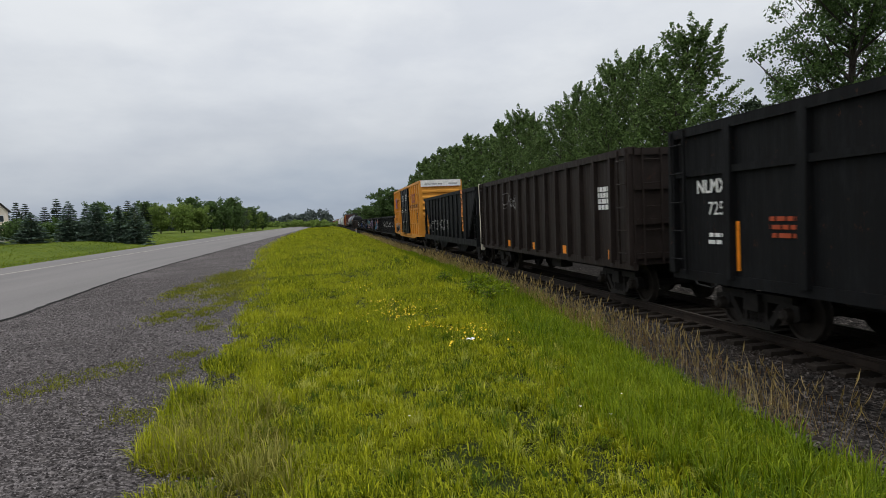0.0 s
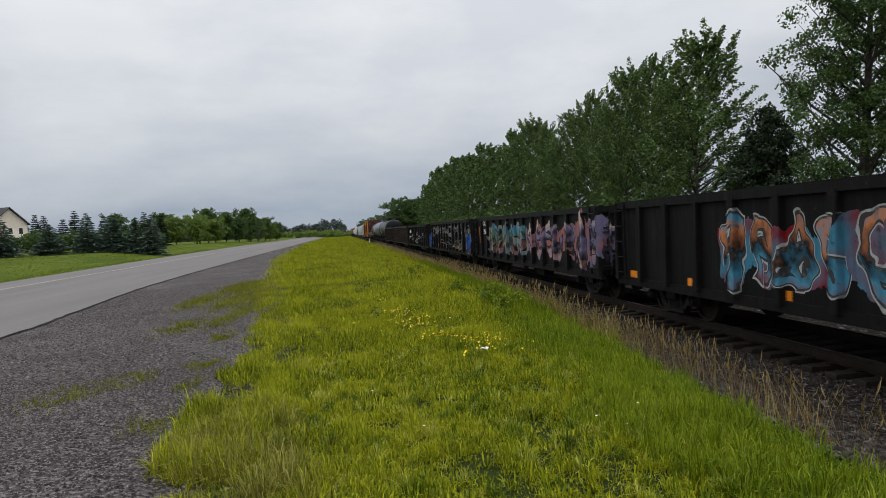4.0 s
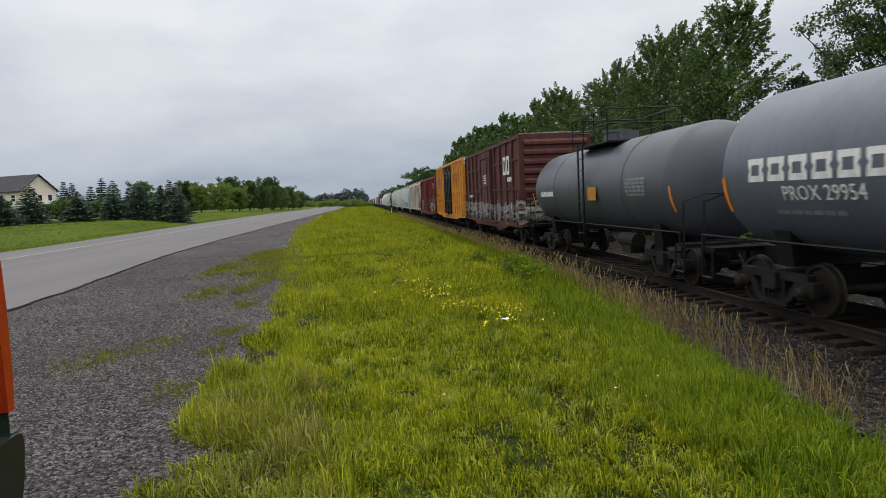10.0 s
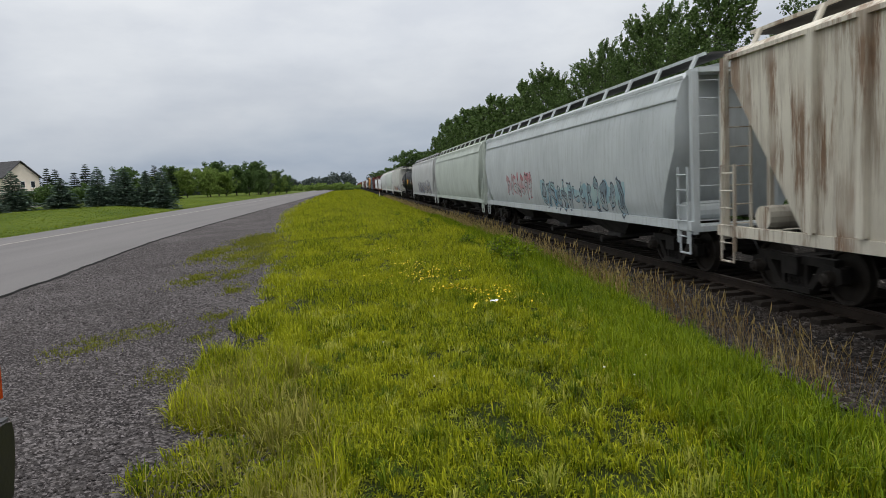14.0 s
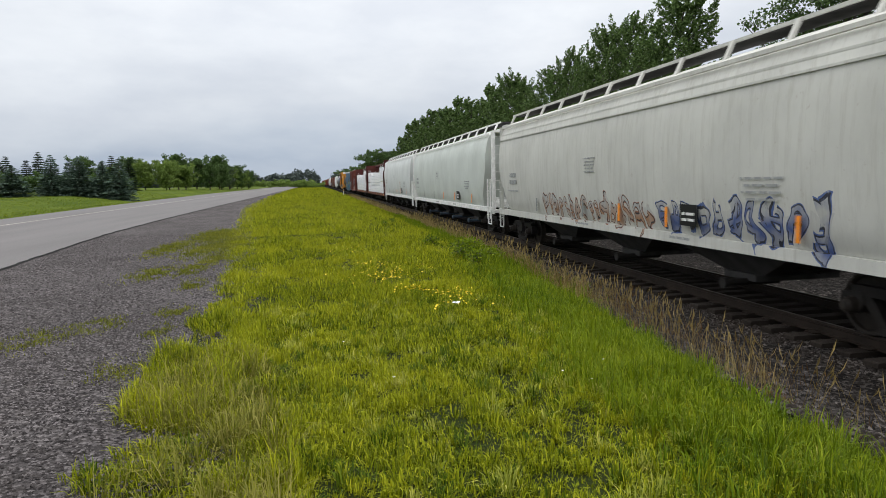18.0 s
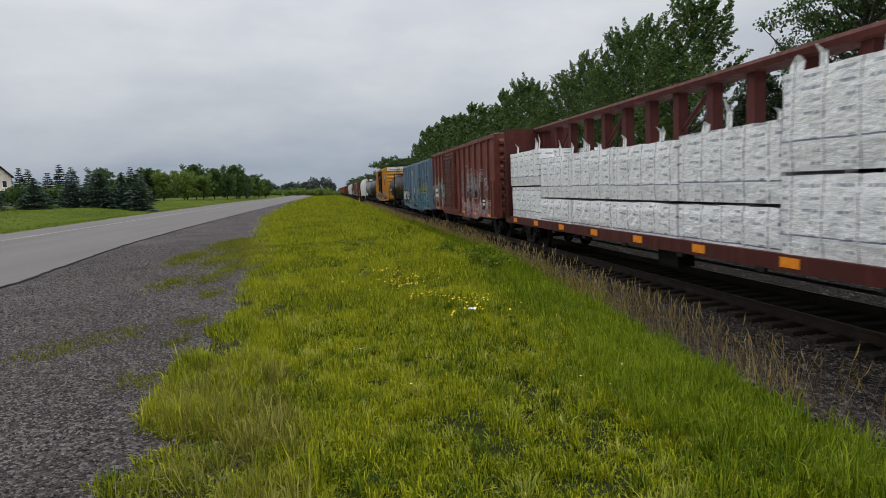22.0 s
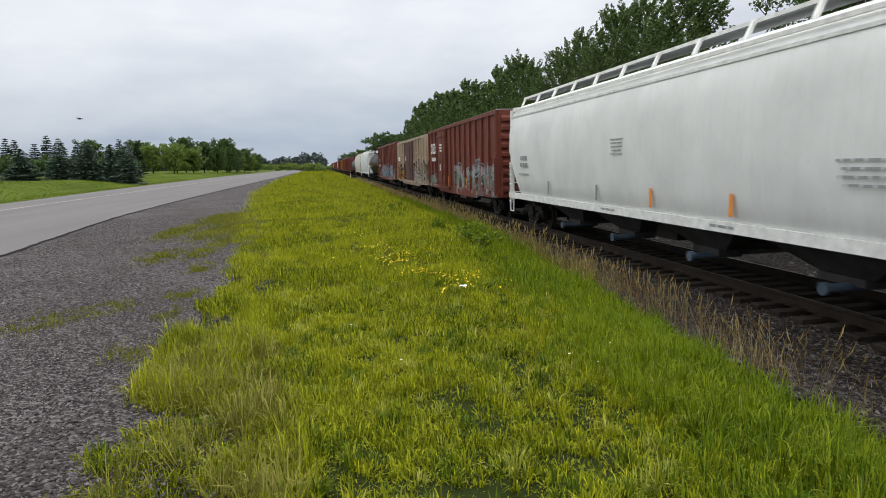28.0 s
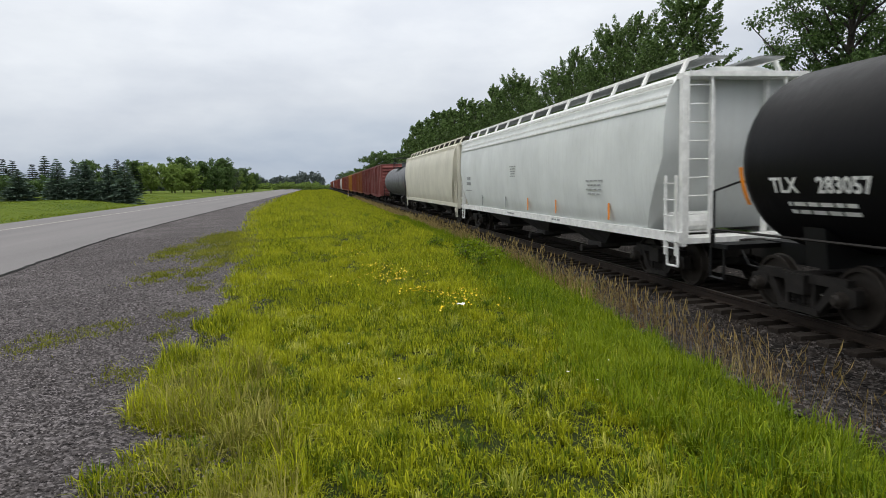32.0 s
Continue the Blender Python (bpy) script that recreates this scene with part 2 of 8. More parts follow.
def weathered(name, col, dirt=(0.06, 0.045, 0.035), amount=0.5, rough=0.55, ob=None, tags=(), rust=(0.16, 0.06, 0.025), rusty=0.25, rust_from=0.62):
    """Painted steel: sun-faded patches, vertical grime streaks, dust, rust; tags are sprayed areas in the car's own space:
    (y0, y1, z0, z1, colours, edge colour, cells per metre)."""
    q = Nodes(name, rough)
    flat = q.coords(ob)
    c = q.mix(q.noise(flat, 0.7, 5), tuple(k * 0.72 for k in col), tuple(min(1, k * 1.2) for k in col))
    if tags:
        sep = q.n("ShaderNodeSeparateXYZ")
        wob = q.n("ShaderNodeTexNoise")
        wob.inputs["Scale"].default_value, wob.inputs["Detail"].default_value = 1.7, 1.0
        q.put(wob.inputs["Vector"], flat)
        off = q.n("ShaderNodeVectorMath", operation="MULTIPLY_ADD")
        q.put(off.inputs[0], wob.outputs[1])
        off.inputs[1].default_value = (0, 0.7, 0.7)
        q.put(off.inputs[2], flat)
        q.put(sep.inputs[0], off.outputs[0])
        y, z = q.math("SUBTRACT", sep.outputs[1], 0.35), q.math("SUBTRACT", sep.outputs[2], 0.35)
        for i, tag in enumerate(tags):
            c = sprayed(q, flat, y, z, tag, c, i * 3 + len(name))
    streak = q.noise(q.coords(ob, (5, 5, 0.45)), 1.4, 6, 0.65)
    c = q.mix(q.ramp(streak, ((0.5, 0.0), (0.78, amount))), c, dirt)
    # road dust and scuffs: pale on dark paint, brown on light paint
    dark = sum(col) < 0.3
    dust = tuple(min(1, k * 1.7 + 0.004) for k in col) if dark else tuple(k * 0.62 for k in col)
    scuff = q.noise(q.coords(ob, (1.6, 1.6, 0.7)), 1.7, 8, 0.72)
    c = q.mix(q.ramp(scuff, ((0.50, 0.0), (0.66, (0.5 * min(1, amount * 2.4) if amount > 0.2 else 0.08) if dark else 0.18 * min(1, amount * 3)))), c, dust)
    if rusty > 0.5:
        runs = q.noise(q.coords(ob, (2.6, 2.6, 0.30)), 1.25, 8, 0.68)
        low = q.noise(q.coords(ob, (0.9, 0.9, 0.5)), 0.9, 3)
        f = q.math("MULTIPLY", q.ramp(runs, ((0.46, 0.0), (0.57, rusty))), q.ramp(low, ((0.40, 0.12), (0.56, 1.0))))
        c = q.mix(f, c, q.mix(q.noise(flat, 4.0, 6, 0.7), (0.045, 0.022, 0.012), (0.26, 0.13, 0.06)))
    else:
        spots = q.noise(flat, 5.5, 6, 0.7)
        c = q.mix(q.ramp(spots, ((rust_from, 0.0), (rust_from + 0.1, rusty))), c, rust)
    q.bump(q.noise(flat, 3.0, 3), 0.10, 0.03)
    q.b.inputs["Specular IOR Level"].default_value = (0.08 if max(col) < 0.013 else 0.13) if max(col) < 0.03 else 0.22 if rough > 0.45 else 0.4
    if amount <= 0.2:
        return q.done(c, q.ramp(scuff, ((0.3, rough * 0.9), (0.7, rough + 0.08))))
    return q.done(c, q.ramp(streak, ((0.4, rough), (0.7, min(1, rough + 0.3)))))


M_STEEL = plain("dark_truck_steel", (0.013, 0.0112, 0.0098), 0.7, 0.0, 0.35)
M_WHEEL = plain("worn_wheel_steel", (0.026, 0.0215, 0.018), 0.6, 0.2, 0.3)
M_SHINE = plain("polished_tread_steel", (0.30, 0.29, 0.28), 0.3, 0.9)
M_RAIL = plain("rusty_rail_steel", (0.024, 0.017, 0.013), 0.65, 0.2, 0.3, 3.0)
M_BLACK = plain("black_paint", (0.006, 0.006, 0.0065), 0.5)
M_WHITE = plain("white_stencil_paint", (0.72, 0.72, 0.70), 0.6)
M_GREYMARK = plain("grey_stencil_paint", (0.22, 0.23, 0.23), 0.6)
M_ORANGE = plain("orange_reflective_tape", (0.85, 0.27, 0.02), 0.35)
M_BROWNINK = plain("brown_stencil_paint", (0.035, 0.013, 0.008), 0.6)
M_BLUE = plain("blue_paint", (0.03, 0.09, 0.42), 0.5)
M_RED = plain("red_paint", (0.55, 0.05, 0.03), 0.5)
M_YELLOW = plain("yellow_sign_paint", (0.80, 0.45, 0.03), 0.5)

# ---- ground, road and track ----
TRACK, RAIL_Z = 8.32, -0.597          # track centre line and rail top
TIE_Z = RAIL_Z - 0.185


def curve(x, xs, ys):
    return float(np.interp(x, xs, ys))


def ballast_edge(y):
    """Where the grass gives way to the stones, beside the track."""
    return curve(y, (0, 5, 8, 12, 18, 26, 40, 80), (3.85, 3.95, 4.3, 4.85, 5.4, 5.75, 6.0, 6.2))


def ground_z(x, y):
    near = curve(x, (-400, -60, -40, -30, -23, -20, 1.2, 2.6, 3.9, 4.7, 5.6, 6.2, 6.75, 9.9, 10.6, 12.5, 16, 26, 60, 400),
                 (2.0, 1.0, 0.95, 0.75, -0.1, -0.12, 0.0, -0.06, -0.32, -0.58, -0.82, -0.89, TIE_Z - 0.12, TIE_Z - 0.12, -0.98, -1.2, -1.0, -0.7, -0.5, 0.0))
    fade = curve(abs(y - 60), (0, 90, 500, 900), (1, 1, 0.6, 0.2))
    if x < -23:
        return -0.1 + (near + 0.1) * fade
    return near


def grass_ground():
    q = Nodes("turf_with_gap_shade", 0.9)
    p = q.coords(world=True)
    # far darker than the blades: shade between the tufts is put into this colour
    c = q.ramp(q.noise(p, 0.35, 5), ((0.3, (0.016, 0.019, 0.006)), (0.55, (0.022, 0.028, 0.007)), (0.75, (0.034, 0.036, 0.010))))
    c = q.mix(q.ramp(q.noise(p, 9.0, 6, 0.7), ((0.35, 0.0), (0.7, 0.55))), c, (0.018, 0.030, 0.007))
    # the lawn beyond the road, mown short, and the rough ground behind the line
    lawn_c = q.ramp(q.noise(q.coords(world=True, scale=(1, 0.3, 1)), 0.25, 6, 0.6), ((0.35, (0.048, 0.074, 0.008)), (0.65, (0.095, 0.122, 0.014))))
    sx = q.n("ShaderNodeSeparateXYZ")
    q.put(sx.inputs[0], p)
    lawn_c = q.mix(q.ramp(q.noise(q.coords(world=True, scale=(2.2, 1, 1)), 1.3, 8, 0.72), ((0.42, 0.0), (0.62, 0.65))), lawn_c, (0.040, 0.070, 0.008))
    c = q.mix(q.math("LESS_THAN", sx.outputs[0], -15.0), c, lawn_c)
    q.b.inputs["Specular IOR Level"].default_value = 0.05
    q.bump(q.noise(p, 14.0, 6), 0.7, 0.06)
    return q.done(c)


def gravel_ground():
    q = Nodes("grey_gravel", 0.92)
    p = q.coords(world=True)
    c = q.ramp(q.noise(p, 0.5, 4), ((0.3, (0.058, 0.052, 0.053)), (0.7, (0.102, 0.093, 0.095))))
    vo = q.n("ShaderNodeTexVoronoi")
    vo.inputs["Scale"].default_value = 46.0
    q.put(vo.inputs["Vector"], p)
    one = q.n("ShaderNodeSeparateColor")
    q.put(one.inputs[0], vo.outputs["Color"])
    c = q.mix(1.0, c, q.ramp(one.outputs[0], ((0.0, 0.25), (0.6, 0.95), (1.0, 2.1))), "MULTIPLY")
    c = q.mix(q.ramp(q.noise(p, 7.0, 5), ((0.45, 0.0), (0.75, 0.35))), c, (0.07, 0.062, 0.055))
    q.b.inputs["Specular IOR Level"].default_value = 0.08
    q.bump(vo.outputs["Distance"], 0.9, 0.02)
    return q.done(c)


def asphalt():
    q = Nodes("old_asphalt", 0.85)
    p = q.coords(world=True)
    c = q.ramp(q.noise(q.coords(world=True, scale=(1, 0.08, 1)), 0.7, 4), ((0.3, (0.108, 0.102, 0.104)), (0.7, (0.142, 0.134, 0.136))))
    c = q.mix(q.ramp(q.noise(p, 40.0, 3), ((0.4, 0.0), (0.7, 0.35))), c, (0.13, 0.125, 0.12))
    q.bump(q.noise(p, 90.0, 3), 0.3, 0.01)
    q.b.inputs["Specular IOR Level"].default_value = 0.2
    return q.done(c, 0.8)


M_TURF, M_GRAVEL, M_ASPHALT = grass_ground(), gravel_ground(), asphalt()
M_EDGE = plain("broken_tar_edge", (0.010, 0.010, 0.010), 0.9, 0.0, 0.3, 12)
M_LINE = plain("faded_road_paint", (0.23, 0.215, 0.20), 0.8, 0.0, 0.3, 3)


def sheet(name, xs, ys, mat, zf):
    v = [(x, y, zf(x, y)) for y in ys for x in xs]
    n = len(xs)
    f = [(j * n + i, j * n + i + 1, (j + 1) * n + i + 1, (j + 1) * n + i) for j in range(len(ys) - 1) for i in range(n - 1)]
    me = bpy.data.meshes.new(name)
    me.from_pydata(v, [], f)
    me.materials.append(mat)
    me.shade_smooth()
    return new(name, me)


gx = [-3000, -1200, -400, -200, -120, -80, -60, -50, -45, -40, -36, -33, -30, -28, -26, -24, -23, -22, -20, -14, -8, -5, -3, -2, -1, 0, 1, 1.6, 2.2, 2.8, 3.4, 3.9,
      4.3, 4.7, 5.1, 5.6, 6.2, 6.75, 8.3, 9.9, 10.6, 12.5, 16, 20, 26, 40, 60, 120, 400, 1200, 3000]
gy = [-3000, -1500, -800, -300, -100, -40, -15] + list(range(-6, 40, 2)) + list(range(40, 200, 10)) + [220, 260, 320, 400, 520, 700, 900, 1300, 2000, 3000]


def bumpy(x, y):
    z = ground_z(x, y)
    if -30 < y < 60 and -2 < x < 6:
        z += 0.035 * noise.noise((x * 0.8, y * 0.8, 0)) * min(1, max(0, x + 2))
    return z - (0.06 if -23 < x < -2.5 else 0.0)


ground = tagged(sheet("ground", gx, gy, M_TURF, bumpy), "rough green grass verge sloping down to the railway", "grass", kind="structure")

# gravel lay-by between the road and the grass
ly = [-60, -20, -8] + list(np.arange(-4, 30, 0.7)) + list(range(30, 130, 6)) + [160, 220]


def lot_right(y):
    base = curve(y, (-60, 0, 4.4, 5.9, 8.6, 12.8, 20.4, 50, 100, 220), (-0.2, -0.45, -0.65, -0.9, -0.85, -1.1, -1.9, -4.5, -6.0, -7.2))
    return base + 0.28 * noise.noise((0.3, y * 0.55, 2)) + 0.12 * noise.noise((0.3, y * 1.9, 5))


def road_near(y):
    return curve(y, (-60, 0, 15, 25, 35, 55, 220), (-5.35, -6.0, -6.62, -7.5, -7.75, -7.85, -7.7))


def road_far(y):
    return curve(y, (-60, 39, 62, 87, 140, 250), (-16.8, -17.6, -18.8, -19.8, -21.0, -21.2))


gv, gf = [], []
for y in ly:
    a, b = road_near(y) - 0.1, lot_right(y)
    for k in range(7):
        x = a + (b - a) * k / 6
        gv.append((x, y, 0.012 + 0.012 * noise.noise((x, y, 3)) - (0.05 if k == 6 else 0)))
for j in range(len(ly) - 1):
    for k in range(6):
        gf.append((j * 7 + k, j * 7 + k + 1, j * 7 + k + 8, j * 7 + k + 7))
me = bpy.data.meshes.new("gravel_shoulder")
me.from_pydata(gv, [], gf)
me.materials.append(M_GRAVEL)
me.shade_smooth()
tagged(new("gravel_shoulder", me), "grey crushed-stone lay-by with patches of moss", "gravel", kind="structure")

# the road: a slab a hand's breadth thick, with a broken black edge
ry = [-400, -60, -20] + list(np.arange(-10, 60, 0.4)) + list(range(60, 260, 8)) + [300, 420, 700]
rv, rf, ev, ef = [], [], [], []
for y in ry:
    n1 = road_near(y) + 0.05 * noise.noise((1.7, y * 1.3, 0)) + 0.04 * noise.noise((4.2, y * 4.5, 0))
    f1 = road_far(y)
    mid = (n1 + f1) / 2
    rv += [(n1, y, 0.045), (mid, y, 0.13), (f1, y, 0.05), (f1 - 0.3, y, -0.2)]
    ev += [(n1 + 0.002, y, 0.047), (n1 - 0.012 - 0.02 * noise.noise((9.1, y * 3, 1)), y, 0.0485), (n1 + 0.035 + 0.03 * noise.noise((3.3, y * 2.6, 1)), y, 0.021)]
for j in range(len(ry) - 1):
    for k in range(3):
        rf.append((j * 4 + k + 1, j * 4 + k, j * 4 + k + 4, j * 4 + k + 5))
    ef.append((j * 3, j * 3 + 1, j * 3 + 4, j * 3 + 3))
    ef.append((j * 3 + 2, j * 3, j * 3 + 3, j * 3 + 5))
for nm, v, f, m, lab in (("road", rv, rf, M_ASPHALT, "worn pale asphalt two-lane country road"), ("road_edge", ev, ef, M_EDGE, "ragged black tar edge of the asphalt")):
    me = bpy.data.meshes.new(nm)
    me.from_pydata(v, [], f)
    me.materials.append(m)
    tagged(new(nm, me), lab, "road", kind="structure")
lv, lf = [], []
for j, y in enumerate([-60] + list(range(-20, 260, 10))):
    x = curve(y, (-60, 33, 95, 260), (-13.4, -13.85, -14.3, -14.5))
    zz = 0.045 + 0.085 * (1 - abs(x - (road_near(y) + road_far(y)) / 2) / ((road_near(y) - road_far(y)) / 2)) + 0.01
    lv += [(x, y, zz), (x - 0.28, y, zz + 0.001)]
    if j:
        lf.append((2 * j - 2, 2 * j - 1, 2 * j + 1, 2 * j))
me = bpy.data.meshes.new("road_marking")
me.from_pydata(lv, [], lf)
me.materials.append(M_LINE)
tagged(new("road_marking", me), "faded pale painted line along the road", "road marking", kind="structure")


# ---- railway track ----
def stone_mat(name, lo, hi, stain=(0.040, 0.027, 0.018)):
    q = Nodes(name, 0.9)
    geo = q.n("ShaderNodeNewGeometry")
    c = q.ramp(geo.outputs["Random Per Island"], ((0.0, lo), (0.45, tuple((a + b) * 0.32 for a, b in zip(lo, hi))), (0.85, hi), (1.0, tuple(min(1, k * 2.4) for k in hi))))
    c = q.mix(q.ramp(q.noise(q.coords(world=True), 0.9, 4), ((0.4, 0.0), (0.7, 0.28))), c, stain)
    q.b.inputs["Specular IOR Level"].default_value = 0.1
    return q.done(c)


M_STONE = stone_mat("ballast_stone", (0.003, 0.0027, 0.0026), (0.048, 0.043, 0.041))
M_CHIP = stone_mat("gravel_chip", (0.022, 0.019, 0.020), (0.088, 0.080, 0.083), (0.078, 0.068, 0.063))


def ballast_ground():
    q = Nodes("ballast_bed", 0.95)
    p = q.coords(world=True)
    vo = q.n("ShaderNodeTexVoronoi")
    vo.inputs["Scale"].default_value = 17.0
    q.put(vo.inputs["Vector"], p)
    one = q.n("ShaderNodeSeparateColor")
    q.put(one.inputs[0], vo.outputs["Color"])
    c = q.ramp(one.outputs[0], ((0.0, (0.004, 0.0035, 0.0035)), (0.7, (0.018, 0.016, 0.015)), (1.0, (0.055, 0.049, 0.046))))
    q.b.inputs["Specular IOR Level"].default_value = 0.05
    q.bump(vo.outputs["Distance"], 1.0, 0.05)
    return q.done(c)


M_BED = ballast_ground()
by = [-900, -300, -60] + list(np.arange(-20, 90, 2.0)) + list(range(90, 400, 20)) + [500, 700, 1000, 1500]
bv, bf = [], []
for y in by:
    e = ballast_edge(y)
    prof = [(e - 0.35, -0.05), (e + 0.1, 0.02)] + [(e + (6.55 - e) * k / 4, 0.03) for k in range(1, 4)] + [(6.75, 0.03), (TRACK - 0.9, 0.02), (TRACK + 0.9, 0.02), (9.9, 0.03), (10.6, 0.04), (12.2, 0.05), (15.6, 0.06), (17.4, -0.06)]
    bv += [(x, y, (ground_z(x, y) if x < 6.7 or x > 10 else TIE_Z - 0.115) + dz) for x, dz in prof]
n = len(prof)
for j in range(len(by) - 1):
    for k in range(n - 1):
        bf.append((j * n + k, j * n + k + 1, j * n + n + k + 1, j * n + n + k))
me = bpy.data.meshes.new("ballast_bed")
me.from_pydata(bv, [], bf)
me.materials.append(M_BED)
me.shade_smooth()
ballast_bed = tagged(new("ballast_bed", me), "dark crushed-stone ballast under the railway track", "ballast", kind="structure")

track = tagged(new("railway_track"), "single railway line of rusty rails on timber ties in dark ballast", "railway track", kind="structure")
RAILP = [(-0.069, 0), (0.069, 0), (0.069, 0.012), (0.016, 0.03), (0.012, 0.13), (0.037, 0.142), (0.037, 0.172), (0.028, 0.18), (-0.028, 0.18), (-0.037, 0.172), (-0.037, 0.142), (-0.012, 0.13), (-0.016, 0.03), (-0.069, 0.012)]
for side in (-1, 1):
    m = MB().along_y([(x, z - 0.18) for x, z in RAILP], -900, 1500)
    part("rail", m, track, (TRACK + side * 0.7525, 0, RAIL_Z), M_RAIL)
    part("rail_head", MB().box(-0.024, 0.024, -900, 1500, 0.0005, 0.002), track, (TRACK + side * 0.7525, 0, RAIL_Z), plain("dull_rail_top", (0.10, 0.085, 0.075), 0.45, 0.6))
q = Nodes("old_creosoted_timber", 0.9)
pz = q.coords(scale=(1, 9, 4))
info = q.n("ShaderNodeObjectInfo")
c = q.mix(q.noise(pz, 2.5, 5), (0.008, 0.006, 0.005), (0.028, 0.022, 0.018))
c = q.mix(q.math("MULTIPLY", info.outputs["Random"], 0.4), c, (0.045, 0.038, 0.032))
q.b.inputs["Specular IOR Level"].default_value = 0.15
q.bump(q.noise(pz, 6, 4), 0.5, 0.02)
M_TIE = q.done(c)
TIE_SHAPE = MB().along_y([(-1.30, -0.16), (1.30, -0.16), (1.30, -0.015), (1.285, 0), (-1.285, 0), (-1.30, -0.015)], -0.115, 0.115).mesh("tie", M_TIE)
PLATE_SHAPE = MB().box(-0.19, 0.19, -0.095, 0.095, 0, 0.012).mesh("tie_plate", M_RAIL)
rnd = random.Random(3)
for i in range(150):
    y = 3.0 + i * 0.51
    tie = part("tie", TIE_SHAPE, track, (TRACK + rnd.uniform(-0.05, 0.05), y + rnd.uniform(-0.02, 0.02), TIE_Z + 0.002 + rnd.uniform(0, 0.012)))
    tie.rotation_euler = (0, 0, rnd.uniform(-0.012, 0.012))
    part("tie_plate", PLATE_SHAPE, track, (TRACK - 0.7525, y, TIE_Z + 0.015))
rest = MB()
for i in range(700):
    y = 3.0 + (150 + i) * 0.51
    rest.box(TRACK - 1.3, TRACK + 1.3, y - 0.115, y + 0.115, TIE_Z - 0.12, TIE_Z + 0.005)
tagged(part("far_ties", rest, track, (0, 0, 0), M_TIE, "dark timber ties in the distance"), kind="stuff")


def stones(name, x0f, x1f, y0, y1, count, size, lift, seed, mat, flat=None):
    """Loose angular stones, each a squashed octahedron; flat gives the height of a level bed."""
    r = np.random.default_rng(seed)
    u, y = r.random(count), y0 + (y1 - y0) * r.random(count)
    a, b = np.array([x0f(k) for k in y]), np.array([x1f(k) for k in y])
    x = a + (b - a) * u
    z = np.array([(ground_z(i, j) if i < 6.7 or i > 10 else TIE_Z - 0.105) if flat is None else flat for i, j in zip(x, y)]) + lift
    s = size * (0.55 + 0.9 * r.random(count))
    base = np.array([(1, 0, -0.1), (0, 1, -0.1), (-1, 0, -0.1), (0, -1, -0.1), (0.45, 0.3, 0.75), (-0.45, -0.3, 0.7)])
    faces = np.array([(0, 1, 4), (1, 2, 5), (1, 5, 4), (2, 3, 5), (3, 0, 4), (3, 4, 5)])
    v = base[None] * (0.7 + 0.6 * r.random((count, 6, 3)))
    an = r.random(count) * 6.283
    co, si = np.cos(an)[:, None], np.sin(an)[:, None]
    tilt = (r.random(count) - 0.5)[:, None] * 1.6
    vx, vy, vz = v[..., 0] * co - v[..., 1] * si, v[..., 0] * si + v[..., 1] * co, v[..., 2]
    vz = vz + vx * tilt * 0.5
    w = np.stack([vx * s[:, None] + x[:, None], vy * s[:, None] + y[:, None], vz * s[:, None] * 0.8 + z[:, None]], -1)
    me = bpy.data.meshes.new(name)
    me.vertices.add(count * 6)
    me.vertices.foreach_set("co", w.astype(np.float32).ravel())
    idx = (faces[None] + (np.arange(count) * 6)[:, None, None]).astype(np.int32).ravel()
    nf = count * 6
    me.loops.add(nf * 3)
    me.loops.foreach_set("vertex_index", idx)
    me.polygons.add(nf)
    me.polygons.foreach_set("loop_start", np.arange(0, nf * 3, 3, dtype=np.int32))
    me.polygons.foreach_set("loop_total", np.full(nf, 3, dtype=np.int32))
    me.materials.append(mat)
    me.update(calc_edges=True)
    return me


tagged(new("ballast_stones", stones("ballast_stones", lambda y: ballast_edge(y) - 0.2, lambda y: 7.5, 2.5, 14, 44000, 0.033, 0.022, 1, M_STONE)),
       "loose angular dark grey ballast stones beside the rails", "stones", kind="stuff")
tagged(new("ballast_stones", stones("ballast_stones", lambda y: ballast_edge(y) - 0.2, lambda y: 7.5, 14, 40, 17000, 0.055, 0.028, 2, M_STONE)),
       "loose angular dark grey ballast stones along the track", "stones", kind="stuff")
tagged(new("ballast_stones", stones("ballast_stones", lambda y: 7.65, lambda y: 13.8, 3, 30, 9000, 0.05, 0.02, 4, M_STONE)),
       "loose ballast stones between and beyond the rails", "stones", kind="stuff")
tagged(new("gravel_chips", stones("gravel_chips", lambda y: road_near(y) + 0.2, lambda y: lot_right(y) + 0.05, 2.3, 9.0, 30000, 0.0095, 0.008, 6, M_CHIP, 0.012)),
       "loose grey gravel chips on the lay-by", "stones", kind="stuff")
tagged(new("gravel_chips", stones("gravel_chips", lambda y: road_near(y) + 0.2, lambda y: lot_right(y) + 0.05, 9.0, 24, 13000, 0.014, 0.008, 7, M_CHIP, 0.012)),
       "loose grey gravel chips on the lay-by", "stones", kind="stuff")

